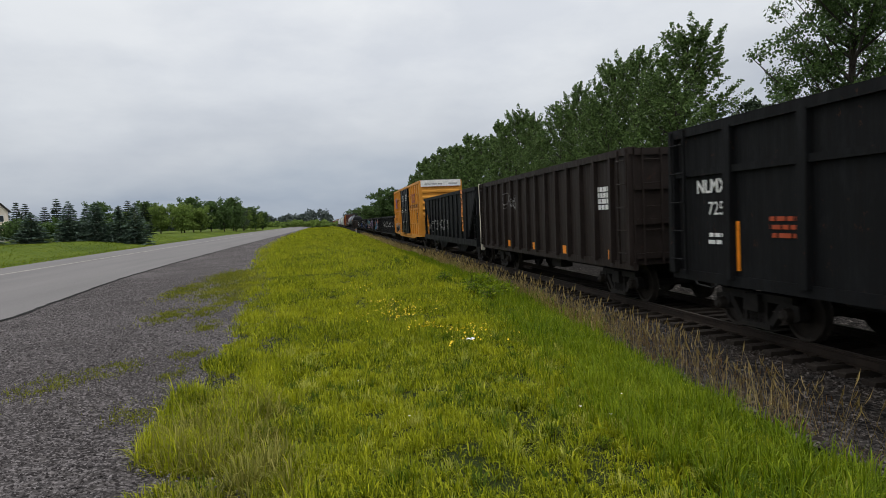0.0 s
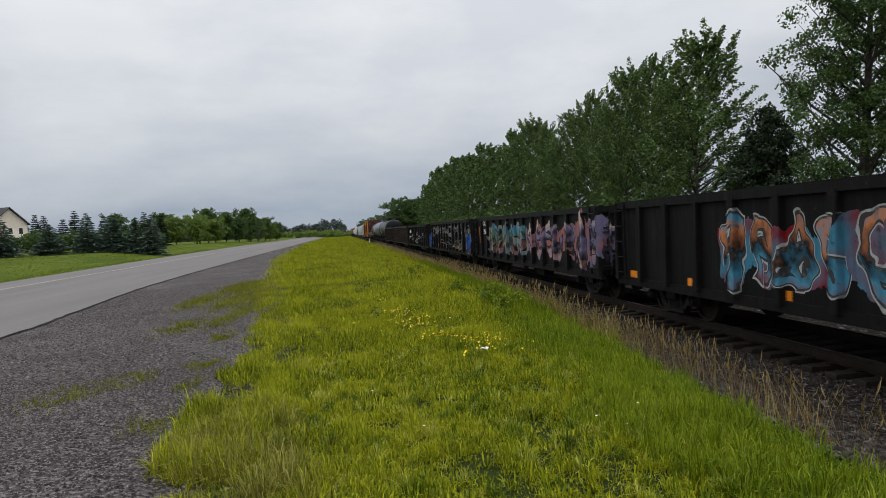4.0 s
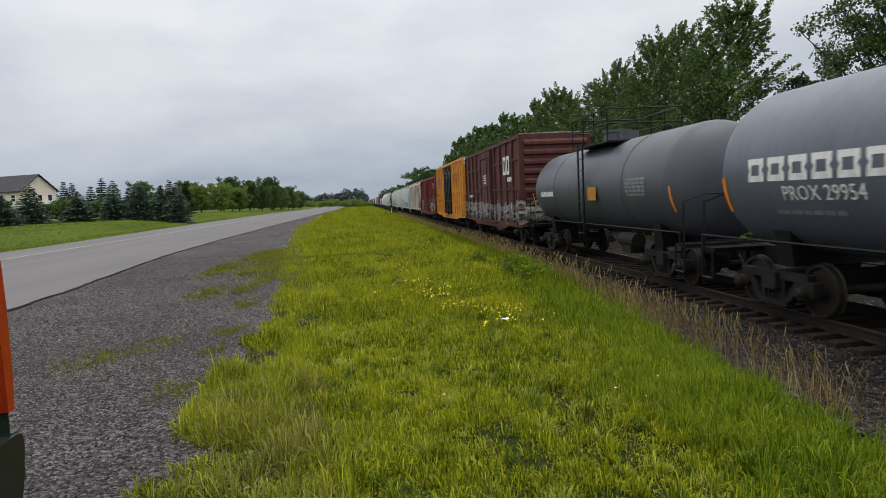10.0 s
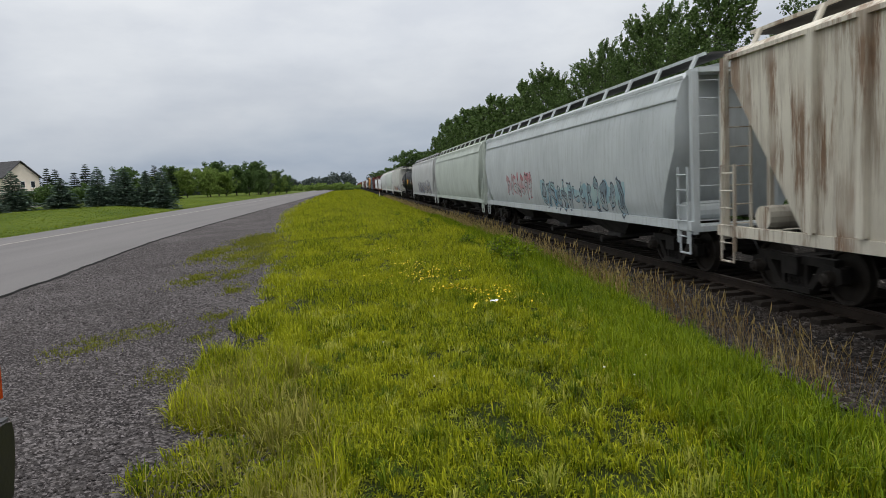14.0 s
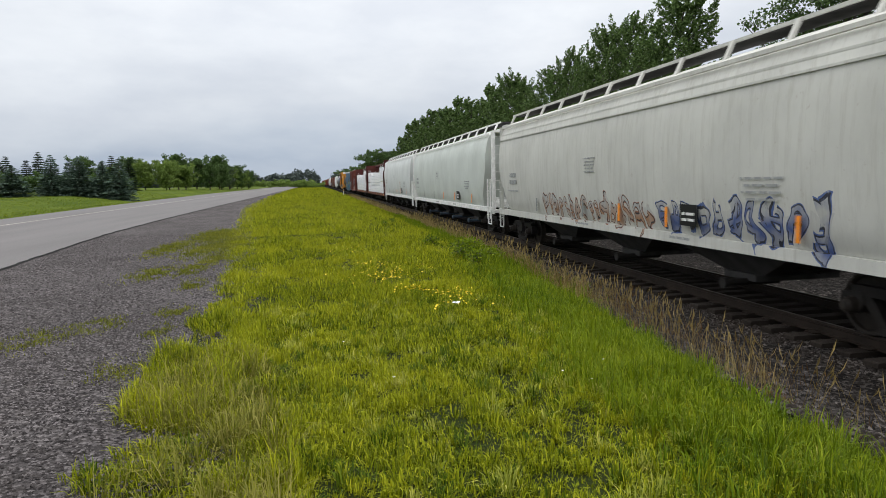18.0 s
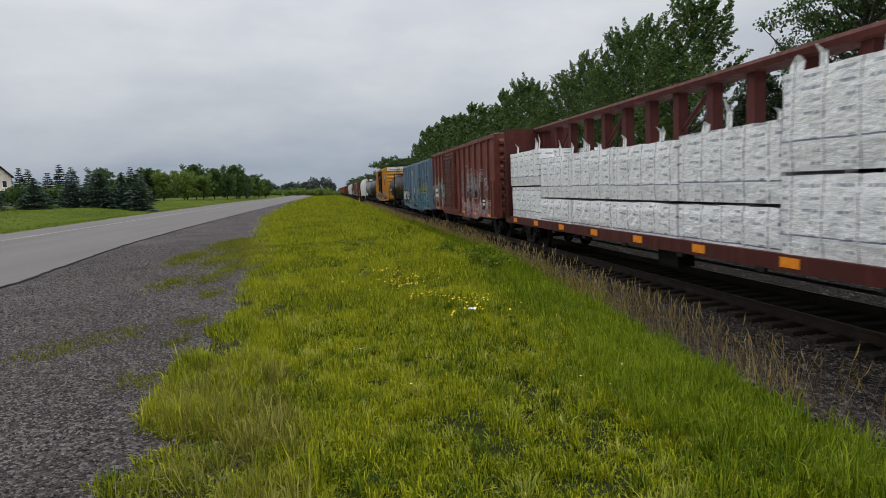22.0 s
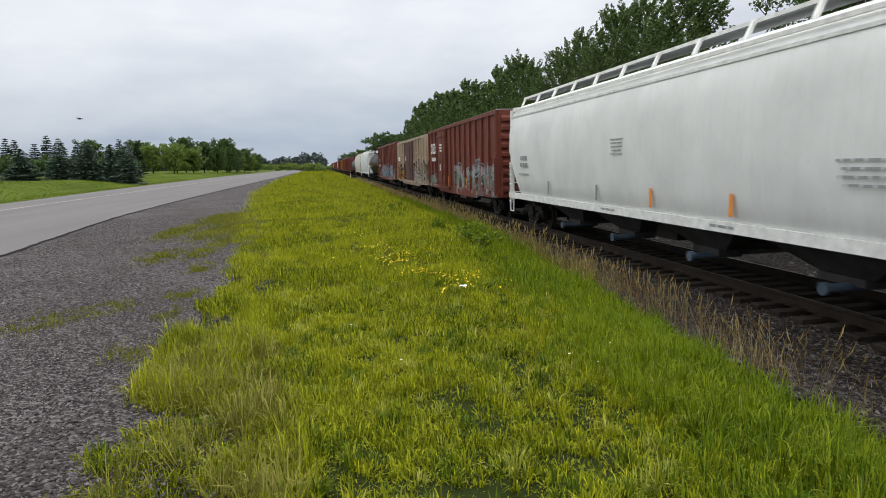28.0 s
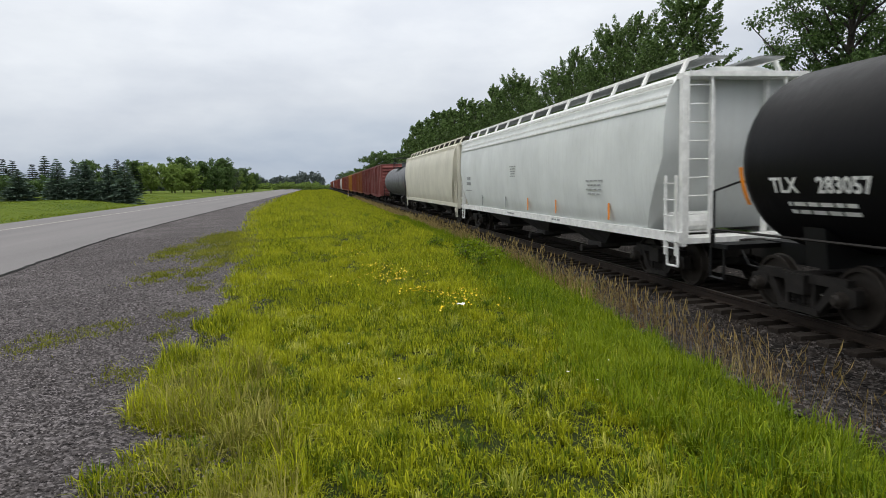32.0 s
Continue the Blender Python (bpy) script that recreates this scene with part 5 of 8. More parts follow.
YEL = (0.60, 0.265, 0.036)
DOORM = weathered("black_door_paint", (0.0055, 0.0065, 0.009), (0.012, 0.011, 0.010), 0.2, 0.42, rusty=0.05)
c, h = boxcar(49.6, 69.2, 5.08, paint("golden_yellow_paint", YEL, 0.12, tags=((5.0, 8.6, 0.9, 2.0, (INK, INK, CHALK), CHALK, 1.2),), rusty=0.1), "golden yellow high-cube boxcar with black plug doors", doors=((1.28, 2.45), (-1.28, 2.45)), ribs=16, belts=(1.9, 3.05, 4.2), door_mat=DOORM, band=True)
block_word(c, -1.56, -6.0, 3.9, 3, 0.60, 0.70, plain("brown_red_mark", (0.24, 0.05, 0.03)), "brown-red brand blocks")
letters("RAIL CAR POOLING EXPERTS", 0.39, M_BROWNINK, c, -1.555, -6.1, 3.25)
emblem(c, h - 2.3, 3.85)
letters("next\nload", 0.26, M_BROWNINK, c, -1.555, h - 1.1, 3.85)
letters("any\nroad", 0.26, M_BROWNINK, c, -1.555, h - 3.6, 3.95)
letters("66 38 47", 0.34, M_BROWNINK, c, -1.555, h - 2.0, 2.3)
letters("TB OX", 0.34, M_BROWNINK, c, -1.555, h - 1.7, 2.8)
stencil(c, -1.56, -8.0, 2.6, (1.0, 1.0, 0.9, 1.0, 0.9), M_BROWNINK, 0.12)
for yy in (1.28, -1.28):
    stencil(c, -1.65, yy, 4.3, (1.1, 0.9, 1.1, 0.9), M_WHITE, 0.09)
    stencil(c, -1.65, yy, 1.9, (0.5,), M_WHITE, 0.2)
    stencil(c, -1.65, yy + 0.4, 3.0, (0.8, 0.3, 0.7), M_WHITE, 0.12, -0.05, "white scrawled tag", "tag")
for yy in (h - 0.6,):
    stencil(c, -1.56, yy, 2.6, (0.4, 0.3), M_WHITE)

# dark low gondolas
SOOT = (0.0095, 0.0095, 0.010)
c, h = gondola(70.3, 87.8, 2.66, paint("grey_black_steel", (0.0117, 0.0126, 0.01305), 0.4, tags=((-7, 7, 1.35, 2.15, (CHALK, CHALK), CHALK, 1.8),)), "low black gondola car with white chalky tags", ribs=15, tape_z=0.95)
c, h = gondola(88.9, 105.3, 2.64, paint("tagged_black_steel", SOOT, 0.3, tags=((-3, 3.5, 0.9, 2.3, (ROSE, SKY, INK, (0.55, 0.20, 0.08), SKY), CHALK, 0.8),)), "low black gondola car with red and blue graffiti", ribs=13, tape_z=0.85)
c, h = gondola(106.4, 123.2, 2.62, paint("muralled_black_steel", SOOT, 0.2, tags=((-9.0, -1.0, 0.85, 2.5, (LILAC, (0.50, 0.30, 0.30), INK, LILAC, (0.62, 0.48, 0.42), (0.5, 0.18, 0.15)), INK, 0.75), (-1.0, 5.4, 0.85, 2.4, (SKY, PINK, INK, MINT, SKY, (0.5, 0.4, 0.3)), INK, 0.8))), "low black gondola car covered in pastel graffiti lettering", ribs=13)
letters("9587", 0.34, M_WHITE, c, -1.495, h - 1.9, 1.95, bold=0.006)
letters("GACX", 0.34, M_WHITE, c, -1.495, h - 1.9, 2.34, bold=0.006)
tape(c, -1.50, (h - 0.65,), 1.4, 2.2)
c, h = gondola(124.5, 141.8, 2.62, paint("streaked_black_steel", (0.0126, 0.0117, 0.0117), 0.35, tags=((7.0, 8.3, 0.8, 2.0, ((0.012, 0.11, 0.50), (0.02, 0.17, 0.60), (0.012, 0.11, 0.50)), CHALK, 1.0), (-8, 7.6, 1.55, 2.45, (CHALK, CHALK), CHALK, 1.3), (-5.5, 3.0, 0.85, 1.6, (CHALK, CHALK), (0.16, 0.15, 0.14), 1.3), (-8.2, -6.9, 0.8, 1.9, ((0.012, 0.11, 0.50), (0.02, 0.17, 0.60), (0.012, 0.11, 0.50)), CHALK, 0.7))), "low black gondola car with white and blue scrawled tags", ribs=14, tape_z=0.95)
c, h = gondola(143.0, 159.4, 2.56, paint("scrawled_black_steel", (0.0117, 0.01215, 0.0117), 0.35, tags=((-1.6, 2.4, 0.85, 1.95, (CHALK, CHALK), CHALK, 1.1), (-5.0, -2.0, 0.95, 1.75, (CHALK, CHALK), (0.25, 0.25, 0.25), 1.1), (2.6, 7.0, 1.1, 1.7, (CHALK, CHALK), CHALK, 1.1), (-6.6, -5.2, 1.2, 2.3, ((0.45, 0.10, 0.03), INK), INK, 1.0), (1.4, 3.0, 0.9, 1.8, (LILAC, STEELB), INK, 0.9))), "low black gondola car with looping white tags", ribs=12, tape_z=0.9)
stencil(c, -1.50, -h + 3.9, 1.75, (0.6, 0.6, 0.6), M_WHITE, 0.09)
stencil(c, -1.50, h - 3.2, 1.9, (1.2,), M_WHITE, 0.25)
stencil(c, -1.50, h - 3.2, 1.45, (1.2,), M_WHITE, 0.12)
BROWN = (0.030, 0.020, 0.016)
c, h = gondola(160.5, 178.5, 2.60, paint("rusty_brown_steel", BROWN, 0.45, rusty=0.4), "rust-brown gondola car with orange reflectors", ribs=14, tape_z=0.98)
stencil(c, -1.50, h - 1.5, 2.25, (0.7, 0.8), M_WHITE, 0.17, 0.08)
stencil(c, -1.50, h - 1.5, 1.7, (0.5, 0.5, 0.5), M_WHITE, 0.06)
stencil(c, -1.50, -2.5, 1.0, (0.35,), M_WHITE, 0.12)
stencil(c, -1.50, 1.5, 1.0, (0.35,), M_WHITE, 0.12)
stencil(c, -1.50, 2.5, 1.8, (0.5, 0.4), M_GREYMARK, 0.2, -0.05, "faded grey tag", "tag")
c, h = gondola(179.4, 196.7, 2.60, paint("dark_brown_steel", (0.0225, 0.01665, 0.0144), 0.4, rusty=0.4), "dark brown gondola car with stencilled number", ribs=13, tape_z=0.98)
letters("803772", 0.27, M_WHITE, c, -1.495, h - 1.75, 1.85, bold=0.004)
letters("CIGX", 0.30, M_WHITE, c, -1.495, h - 1.75, 2.24, bold=0.006)
stencil(c, -1.50, h - 1.75, 1.6, (0.7, 0.6, 0.6), M_WHITE, 0.05)
for yy in (h - 5.6, h - 8.1, -h + 3):
    stencil(c, -1.50, yy, 0.95, (0.45,), M_WHITE, 0.09)

# tank cars
c, h, cz = tank_car(197.9, 215.4, 1.45, paint("tank_black_paint", (0.0081, 0.00945, 0.0117), 0.15, 0.32, rusty=0.05), "glossy black tank car with a railed dome platform")
letters("26462", 0.40, M_WHITE, c, on_tank(c, cz, 1.45, 0, cz - 0.5), h - 3.4, cz - 0.50, bold=0.008)
letters("ADMX", 0.40, M_WHITE, c, on_tank(c, cz, 1.45, 0, cz - 0.5), h - 1.85, cz - 0.50, bold=0.008)
stencil(c, on_tank(c, cz, 1.45, 0, cz - 0.78), h - 2.6, cz - 0.80, (1.0, 0.9), M_WHITE, 0.06)
stencil(c, on_tank(c, cz, 1.45, 0, cz), -h + 2.0, cz + 0.1, (0.8, 0.8, 0.8, 0.8, 0.8), M_GREYMARK, 0.09, 0.03)
tape(c, on_tank(c, cz, 1.45, 0, cz), (h - 2.2 - 2.6, 0.8, -3.2), cz - 0.25, cz + 0.1)
c, h, cz = tank_car(216.2, 237.4, 1.52, paint("blue_grey_tank_paint", (0.110, 0.126, 0.162), 0.2, 0.34, rusty=0.05), "blue-grey tank car with white brand blocks and a yellow sign")
block_word(c, on_tank(c, cz, 1.52, 0, cz + 0.0), h - 3.4, cz + 0.0, 6, 0.44, 0.40, M_WHITE, "white brand blocks")
letters("PROX 29954", 0.34, M_WHITE, c, on_tank(c, cz, 1.52, 0, cz - 0.40), h - 3.6, cz - 0.42)
stencil(c, on_tank(c, cz, 1.52, 0, cz - 0.72), h - 3.2, cz - 0.76, (1.6,), M_GREYMARK, 0.07)
part("sign_board", MB().box(-0.01, 0.01, -0.4, 0.4, -0.22, 0.22), c, (on_tank(c, cz, 1.52, 0, cz) - 0.02, -0.6, cz + 0.1), M_YELLOW, "yellow warning sign")
stencil(c, on_tank(c, cz, 1.52, 0, cz), -h + 2.3, cz + 0.3, (1.3, 1.3, 1.3, 1.3, 1.2, 1.2, 1.2), M_GREYMARK, 0.08, 0.03)
c, h, cz = tank_car(238.2, 252.0, 1.42, paint("slate_grey_tank_paint", (0.072, 0.080, 0.098), 0.2, 0.4, rusty=0.1), "slate-grey tank car with faint stencils", ladder=True)
stencil(c, on_tank(c, cz, 1.42, 0, cz - 0.25), h - 2.6, cz - 0.25, (1.6,), M_WHITE, 0.18)
part("sign_board", MB().box(-0.01, 0.01, -0.35, 0.35, -0.2, 0.2), c, (on_tank(c, cz, 1.42, 0, cz) - 0.02, -1.0, cz - 0.2), plain("brown_sign_paint", (0.45, 0.20, 0.02)), "ochre warning sign")
stencil(c, on_tank(c, cz, 1.42, 0, cz), -h + 2.6, cz + 0.1, (1.2, 1.2, 1.2, 1.2, 1.1), M_GREYMARK, 0.07, 0.03)

# box cars
c, h = boxcar(252.9, 268.6, 4.92, paint("maroon_paint", (0.0527, 0.01736, 0.01488), 0.4, tags=((-8, 8, 0.95, 2.15, ((0.42, 0.40, 0.36), INK, CHALK, (0.42, 0.32, 0.22), (0.20, 0.23, 0.30)), INK, 0.7),)), "maroon boxcar with silver-grey graffiti along its foot", doors=((0.2, 2.9),), ribs=11, belts=(2.6, 3.9), sill_tags=0)
block_word(c, -1.56, -h + 2.6, 3.7, 2, 0.6, 0.85, M_WHITE, "white curved brand blocks")
stencil(c, -1.56, -h + 2.4, 2.95, (0.9,), M_WHITE, 0.2)
letters("CNA 405 334", 0.26, M_WHITE, c, -1.555, h - 2.3, 2.35)
stencil(c, -1.66, 0.3, 3.4, (0.9, 0.8, 0.8, 0.9, 0.8), M_WHITE, 0.07)
c, h = boxcar(269.8, 286.6, 5.04, paint("golden_yellow_paint", YEL, 0.12, rusty=0.1), "golden yellow boxcar with black plug doors and crossed-arrow emblem", doors=((0.9, 1.9), (-1.0, 1.9)), ribs=14, belts=(1.75, 2.75, 4.15), door_mat=DOORM, band=True)
emblem(c, h - 2.0, 3.7)
letters("50  66  34", 0.38, M_BROWNINK, c, -1.555, h - 1.9, 2.12)
letters("FB  OX", 0.38, M_BROWNINK, c, -1.555, h - 1.5, 2.58)
letters("any\nroad", 0.24, M_BROWNINK, c, -1.555, h - 3.2, 3.75)
letters("next\nload", 0.22, M_BROWNINK, c, -1.555, h - 0.9, 3.65)
block_word(c, -1.56, -h + 3.6, 3.8, 3, 0.6, 0.6, plain("faded_red_mark", (0.38, 0.10, 0.03)), "faded red brand blocks")
for yy in (0.9, -1.0):
    stencil(c, -1.65, yy - 0.2, 4.3, (0.9, 0.7, 0.9, 0.7), M_WHITE, 0.09)
    stencil(c, -1.65, yy, 2.0, (0.5, 0.2), M_WHITE, 0.14)
c, h = boxcar(288.1, 304.8, 4.45, paint("cherry_red_paint", (0.0961, 0.01364, 0.01488), 0.25, tags=((-7.8, -1.6, 0.95, 2.6, (STEELB, LEMON, (0.45, 0.5, 0.6), INK, (0.30, 0.32, 0.04)), INK, 0.75), (3.2, 6.9, 0.95, 2.5, (INK, LILAC, CHALK, INK), CHALK, 0.9))), "cherry-red boxcar with blue and yellow graffiti", doors=((1.6, 3.0),), ribs=12, sill_tags=0)
block_word(c, -1.56, -h + 1.6, 3.6, 2, 0.42, 0.5, M_WHITE, "white brand blocks")
letters("319 42", 0.30, M_WHITE, c, -1.555, h - 2.4, 2.1)
for k in range(14):
    part("door_bar", MB().box(-0.03, 0.03, -1.45, 1.45, -0.03, 0.03), c, (-1.66, 1.6, 1.35 + k * 0.2), skin(c))
tape(c, -1.56, (h - 1.4,), 1.1, 2.1)

# covered hoppers
GREY = (0.42, 0.43, 0.42)
c, h = covered_hopper(305.9, 326.8, 4.36, paint("chalky_cream_paint", (0.4, 0.376, 0.32), 0.55, rusty=0.85, dirt=(0.13, 0.085, 0.055), rust_from=0.52), "rust-streaked cream covered hopper car with outside posts", bays=3, ribs=15, walk_mat=M_BAY)
stencil(c, -1.48, h - 6.2, 3.2, (0.4, 0.4, 0.4), M_GREYMARK, 0.1)
letters("0653", 0.36, M_GREYMARK, c, -1.475, -h + 4.4, 1.75)
c, h = covered_hopper(327.8, 349.0, 4.30, paint("pale_grey_paint", (0.32, 0.344, 0.352), 0.3, tags=((-7, 0.2, 1.15, 2.1, (SKY, (0.38, 0.42, 0.44), (0.15, 0.2, 0.24), (0.3, 0.45, 0.45)), (0.12, 0.15, 0.2), 0.7), (1.4, 5.4, 1.5, 2.4, ((0.40, 0.43, 0.44), (0.40, 0.43, 0.44), (0.45, 0.16, 0.18)), (0.45, 0.16, 0.18), 0.9)), dirt=(0.18, 0.16, 0.13)), "pale grey covered hopper car with pastel graffiti", walk_mat=M_BAY, lines=((3.72, 1.53, 0.02),))
c, h = covered_hopper(350.0, 370.0, 4.30, paint("pale_green_grey_paint", (0.32, 0.352, 0.32), 0.25, dirt=(0.18, 0.16, 0.13)), "pale green-grey covered hopper car", walk_mat=M_BAY, lines=((3.72, 1.53, 0.02),))
c, h = covered_hopper(371.0, 391.9, 4.30, paint("light_grey_paint", (0.32, 0.328, 0.328), 0.3, tags=((-7.5, 3.0, 1.15, 2.3, (STEELB, (0.30, 0.24, 0.20), CHALK, (0.2, 0.2, 0.24)), INK, 0.6),), dirt=(0.20, 0.14, 0.09)), "light grey covered hopper car with blue-brown graffiti", walk_mat=M_BAY)
c, h, cz = tank_car(393.0, 410.4, 1.42, paint("matt_black_tank_paint", (0.0054, 0.0054, 0.00585), 0.1, 0.5, rusty=0.03), "matt black tank car with yellow stripes", ladder=True)
part("sign_board", MB().box(-0.01, 0.01, -0.3, 0.3, -0.28, 0.28), c, (on_tank(c, cz, 1.42, 0, cz) - 0.02, -2.3, cz - 0.1), M_YELLOW, "yellow warning sign")
stencil(c, on_tank(c, cz, 1.42, 0, cz), -h + 2.4, cz + 0.1, (0.9, 0.9, 0.9, 0.9, 0.9, 0.7), M_GREYMARK, 0.08, 0.03)
tape(c, on_tank(c, cz, 1.42, 0, cz), (h - 4.2, 0.6, -3.6), cz - 0.25, cz + 0.15)
stencil(c, on_tank(c, cz, 1.42, 0, cz - 0.1), h - 1.9, cz - 0.1, (0.9, 0.9), M_WHITE, 0.14)


M_FAINT = plain("faded_stencil_paint", (0.30, 0.31, 0.31), 0.6)


def hopper_marks(c, h, ink, dark=True):
    ink = M_FAINT
    x = -1.60
    stencil(c, x, h - 2.2, 2.35, (0.7, 0.8), ink, 0.14, 0.10)
    stencil(c, x, h - 2.2, 1.85, (1.1,), ink, 0.05)
    stencil(c, x, 0.8, 2.75, (0.7, 0.6, 0.6, 0.5, 0.6), ink, 0.035, 0.05)
    stencil(c, x, -h + 3.8, 2.2, (1.0, 0.8, 0.9, 0.7), ink, 0.04, 0.07)
    stencil(c, -1.485, 1.5, 1.06, (0.8,), ink, 0.05)
    stencil(c, -1.485, -3.2, 1.06, (0.7,), ink, 0.05)
    for i, y in enumerate((h - 4.6, h - 8.2, -0.8, -h + 6.6, -h + 3.0)):
        z0, z1 = 1.28, 1.68
        part("reflector_strip", MB().along_x([(-0.045, z0), (0.045, z0), (0.045, z1), (-0.045, z1)], -0.004, 0.004), c, (-1.585 + 0.02, y, 0), M_ORANGE if i > 1 else M_GREYMARK)
    if dark:
        part("dark_placard", MB().box(-0.006, 0.006, -0.28, 0.28, 1.35, 1.75), c, (-1.575, -h + 5.8, 0), M_BLACK)
        stencil(c, -1.585, -h + 5.8, 1.55, (0.4, 0.4), M_WHITE, 0.05)


c, h = covered_hopper(411.3, 430.9, 4.32, paint("pale_putty_paint", (0.368, 0.368, 0.344), 0.3, tags=((-2.2, 4.4, 1.12, 1.8, ((0.46, 0.46, 0.43), (0.42, 0.22, 0.12), CHALK), (0.28, 0.10, 0.05), 0.9), (-7, -2.4, 1.12, 1.9, (CHALK, STEELB, (0.45, 0.45, 0.43)), (0.05, 0.10, 0.28), 1.1)), dirt=(0.22, 0.19, 0.15)), "pale putty-grey covered hopper car with orange and blue tags", walk_mat=M_BAY, lines=((3.70, 1.53, 0.02), (3.88, 1.47, 0.02)))
hopper_marks(c, h, M_GREYMARK)
c, h = covered_hopper(432.1, 453.4, 4.26, paint("pale_sage_paint", (0.376, 0.4, 0.376), 0.2, dirt=(0.24, 0.21, 0.17)), "pale sage-grey covered hopper car with orange reflector strips", bays=4, walk_mat=M_BAY, gates=M_GATE, trim=plain("off_white_trim", (0.74, 0.74, 0.72)))
hopper_marks(c, h, M_GREYMARK)
c, h = covered_hopper(454.4, 474.3, 4.26, paint("chalk_grey_paint", (0.416, 0.432, 0.424), 0.2, tags=((-4.2, -2.6, 1.3, 2.4, ((0.52, 0.54, 0.53), (0.50, 0.52, 0.50)), (0.42, 0.22, 0.14), 1.3),), dirt=(0.26, 0.24, 0.2)), "chalk-grey covered hopper car with a faint orange tag", bays=4, walk_mat=M_BAY, trim=plain("off_white_trim", (0.74, 0.74, 0.72)))
hopper_marks(c, h, M_GREYMARK)

# lumber flats
L1, L2 = (499.0 - 475.0) * 0.965 / 2 - 0.5, (523.9 - 500.1) * 0.965 / 2 - 0.5
c, h = centerbeam(475.0, 499.0, "red-brown centerbeam flatcar stacked with white-wrapped lumber", [(-L1, 2.8, (1.32, 1.54)), (-L1 + 2.8, 2.8, (1.30, 1.54)), (-L1 + 5.6, 3.1, (0.80, 1.38)), (-L1 + 8.7, 3.1, (0.80, 1.34)), (-L1 + 11.8, 3.1, (0.80, 1.38)), (-L1 + 14.9, 3.1, (0.80, 1.34)), (-L1 + 18.0, 4.1, (1.20, 1.31))])
c, h = centerbeam(500.1, 523.9, "red-brown centerbeam flatcar stacked with white-wrapped lumber", [(-L2, 3.1, (1.32, 1.54)), (-L2 + 3.1, 3.2, (1.30, 1.54)), (-L2 + 6.3, 3.1, (0.80, 1.38)), (-L2 + 9.4, 3.1, (0.80, 1.32)), (-L2 + 12.5, 2.9, (0.80, 1.36)), (-L2 + 15.4, 2.9, (0.80, 1.34)), (-L2 + 18.3, 3.6, (1.20, 1.28))])

RUST = (0.155, 0.045, 0.030)
c, h = boxcar(525.0, 542.4, 4.42, paint("faded_red_brown_paint", (0.1023, 0.02976, 0.02232), 0.35, tags=((-7.4, -0.9, 0.75, 1.7, (PINK, LILAC, (0.50, 0.34, 0.28), CHALK, PINK), (0.5, 0.44, 0.42), 0.75), (-7, -0.9, 1.6, 3.2, ((0.13, 0.06, 0.05), INK, (0.40, 0.36, 0.42), PINK, (0.13, 0.06, 0.05)), CHALK, 0.75), (3.4, 8.4, 0.9, 3.0, (CHALK, (0.16, 0.05, 0.04), (0.42, 0.42, 0.40), MINT, INK), CHALK, 0.8))), "faded red-brown boxcar with a slatted door and large graffiti", doors=((2.0, 3.0),), ribs=13, sill_tags=6)
for k in range(15):
    part("door_bar", MB().box(-0.03, 0.03, -1.45, 1.45, -0.03, 0.03), c, (-1.66, 2.0, 1.25 + k * 0.2), skin(c))
stencil(c, -1.56, h - 1.6, 2.0, (0.9, 1.2), M_WHITE, 0.2, 0.12)
part("dark_placard", MB().box(-0.006, 0.006, -0.35, 0.35, 1.2, 1.75), c, (-1.56, -h + 2.6, 0), M_BLACK)
stencil(c, -1.57, -h + 2.6, 1.55, (0.5, 0.5), M_WHITE, 0.1)
c, h = boxcar(544.3, 561.3, 4.26, paint("weathered_blue_paint", (0.105, 0.160, 0.215), 0.45, tags=((2.8, 7.6, 0.9, 2.3, (INK, CHALK, STEELB, CHALK), CHALK, 0.8), (-8, 2.8, 0.9, 1.9, (TEAL, INK, CHALK, (0.12, 0.30, 0.42), TEAL), (0.03, 0.05, 0.09), 0.8), (-7.5, -2.5, 1.7, 3.3, ((0.085, 0.135, 0.195), (0.30, 0.36, 0.10), (0.085, 0.135, 0.195), STEELB), CHALK, 0.8))), "weathered blue boxcar with black, white and teal graffiti", doors=((0.6, 2.6), (-2.0, 2.5)), ribs=13, bot=0.8)
letters("E X T O F", 0.98, M_BLACK, c, -1.695, 5.1, 1.62, bold=0.14)
letters("E X T O F", 0.95, M_WHITE, c, -1.70, 5.1, 1.62, bold=0.03)
stencil(c, -1.66, 0.9, 3.55, (0.8, 0.7), plain("yellow_stencil_paint", (0.6, 0.5, 0.1)), 0.12)
stencil(c, -1.66, -0.3, 1.9, (0.3,), M_WHITE, 0.35)
c, h, cz = tank_car(562.6, 580.0, 1.46, paint("coal_black_tank_paint", (0.009, 0.009, 0.0099), 0.2, 0.4, rusty=0.05), "coal-black tank car with a scrawled white tag", ladder=True)
letters("261543", 0.34, M_WHITE, c, on_tank(c, cz, 1.46, 0, cz - 0.3), h - 2.6, cz - 0.30, bold=0.008)
letters("TLX", 0.34, M_WHITE, c, on_tank(c, cz, 1.46, 0, cz - 0.3), h - 1.35, cz - 0.30, bold=0.008)
stencil(c, on_tank(c, cz, 1.46, 0, cz - 0.6), h - 2.3, cz - 0.65, (1.6, 1.6), M_GREYMARK, 0.06)
tape(c, on_tank(c, cz, 1.46, 0, cz), (h - 4.0, 1.0, -3.0, -5.2), cz - 0.35, cz + 0.15)
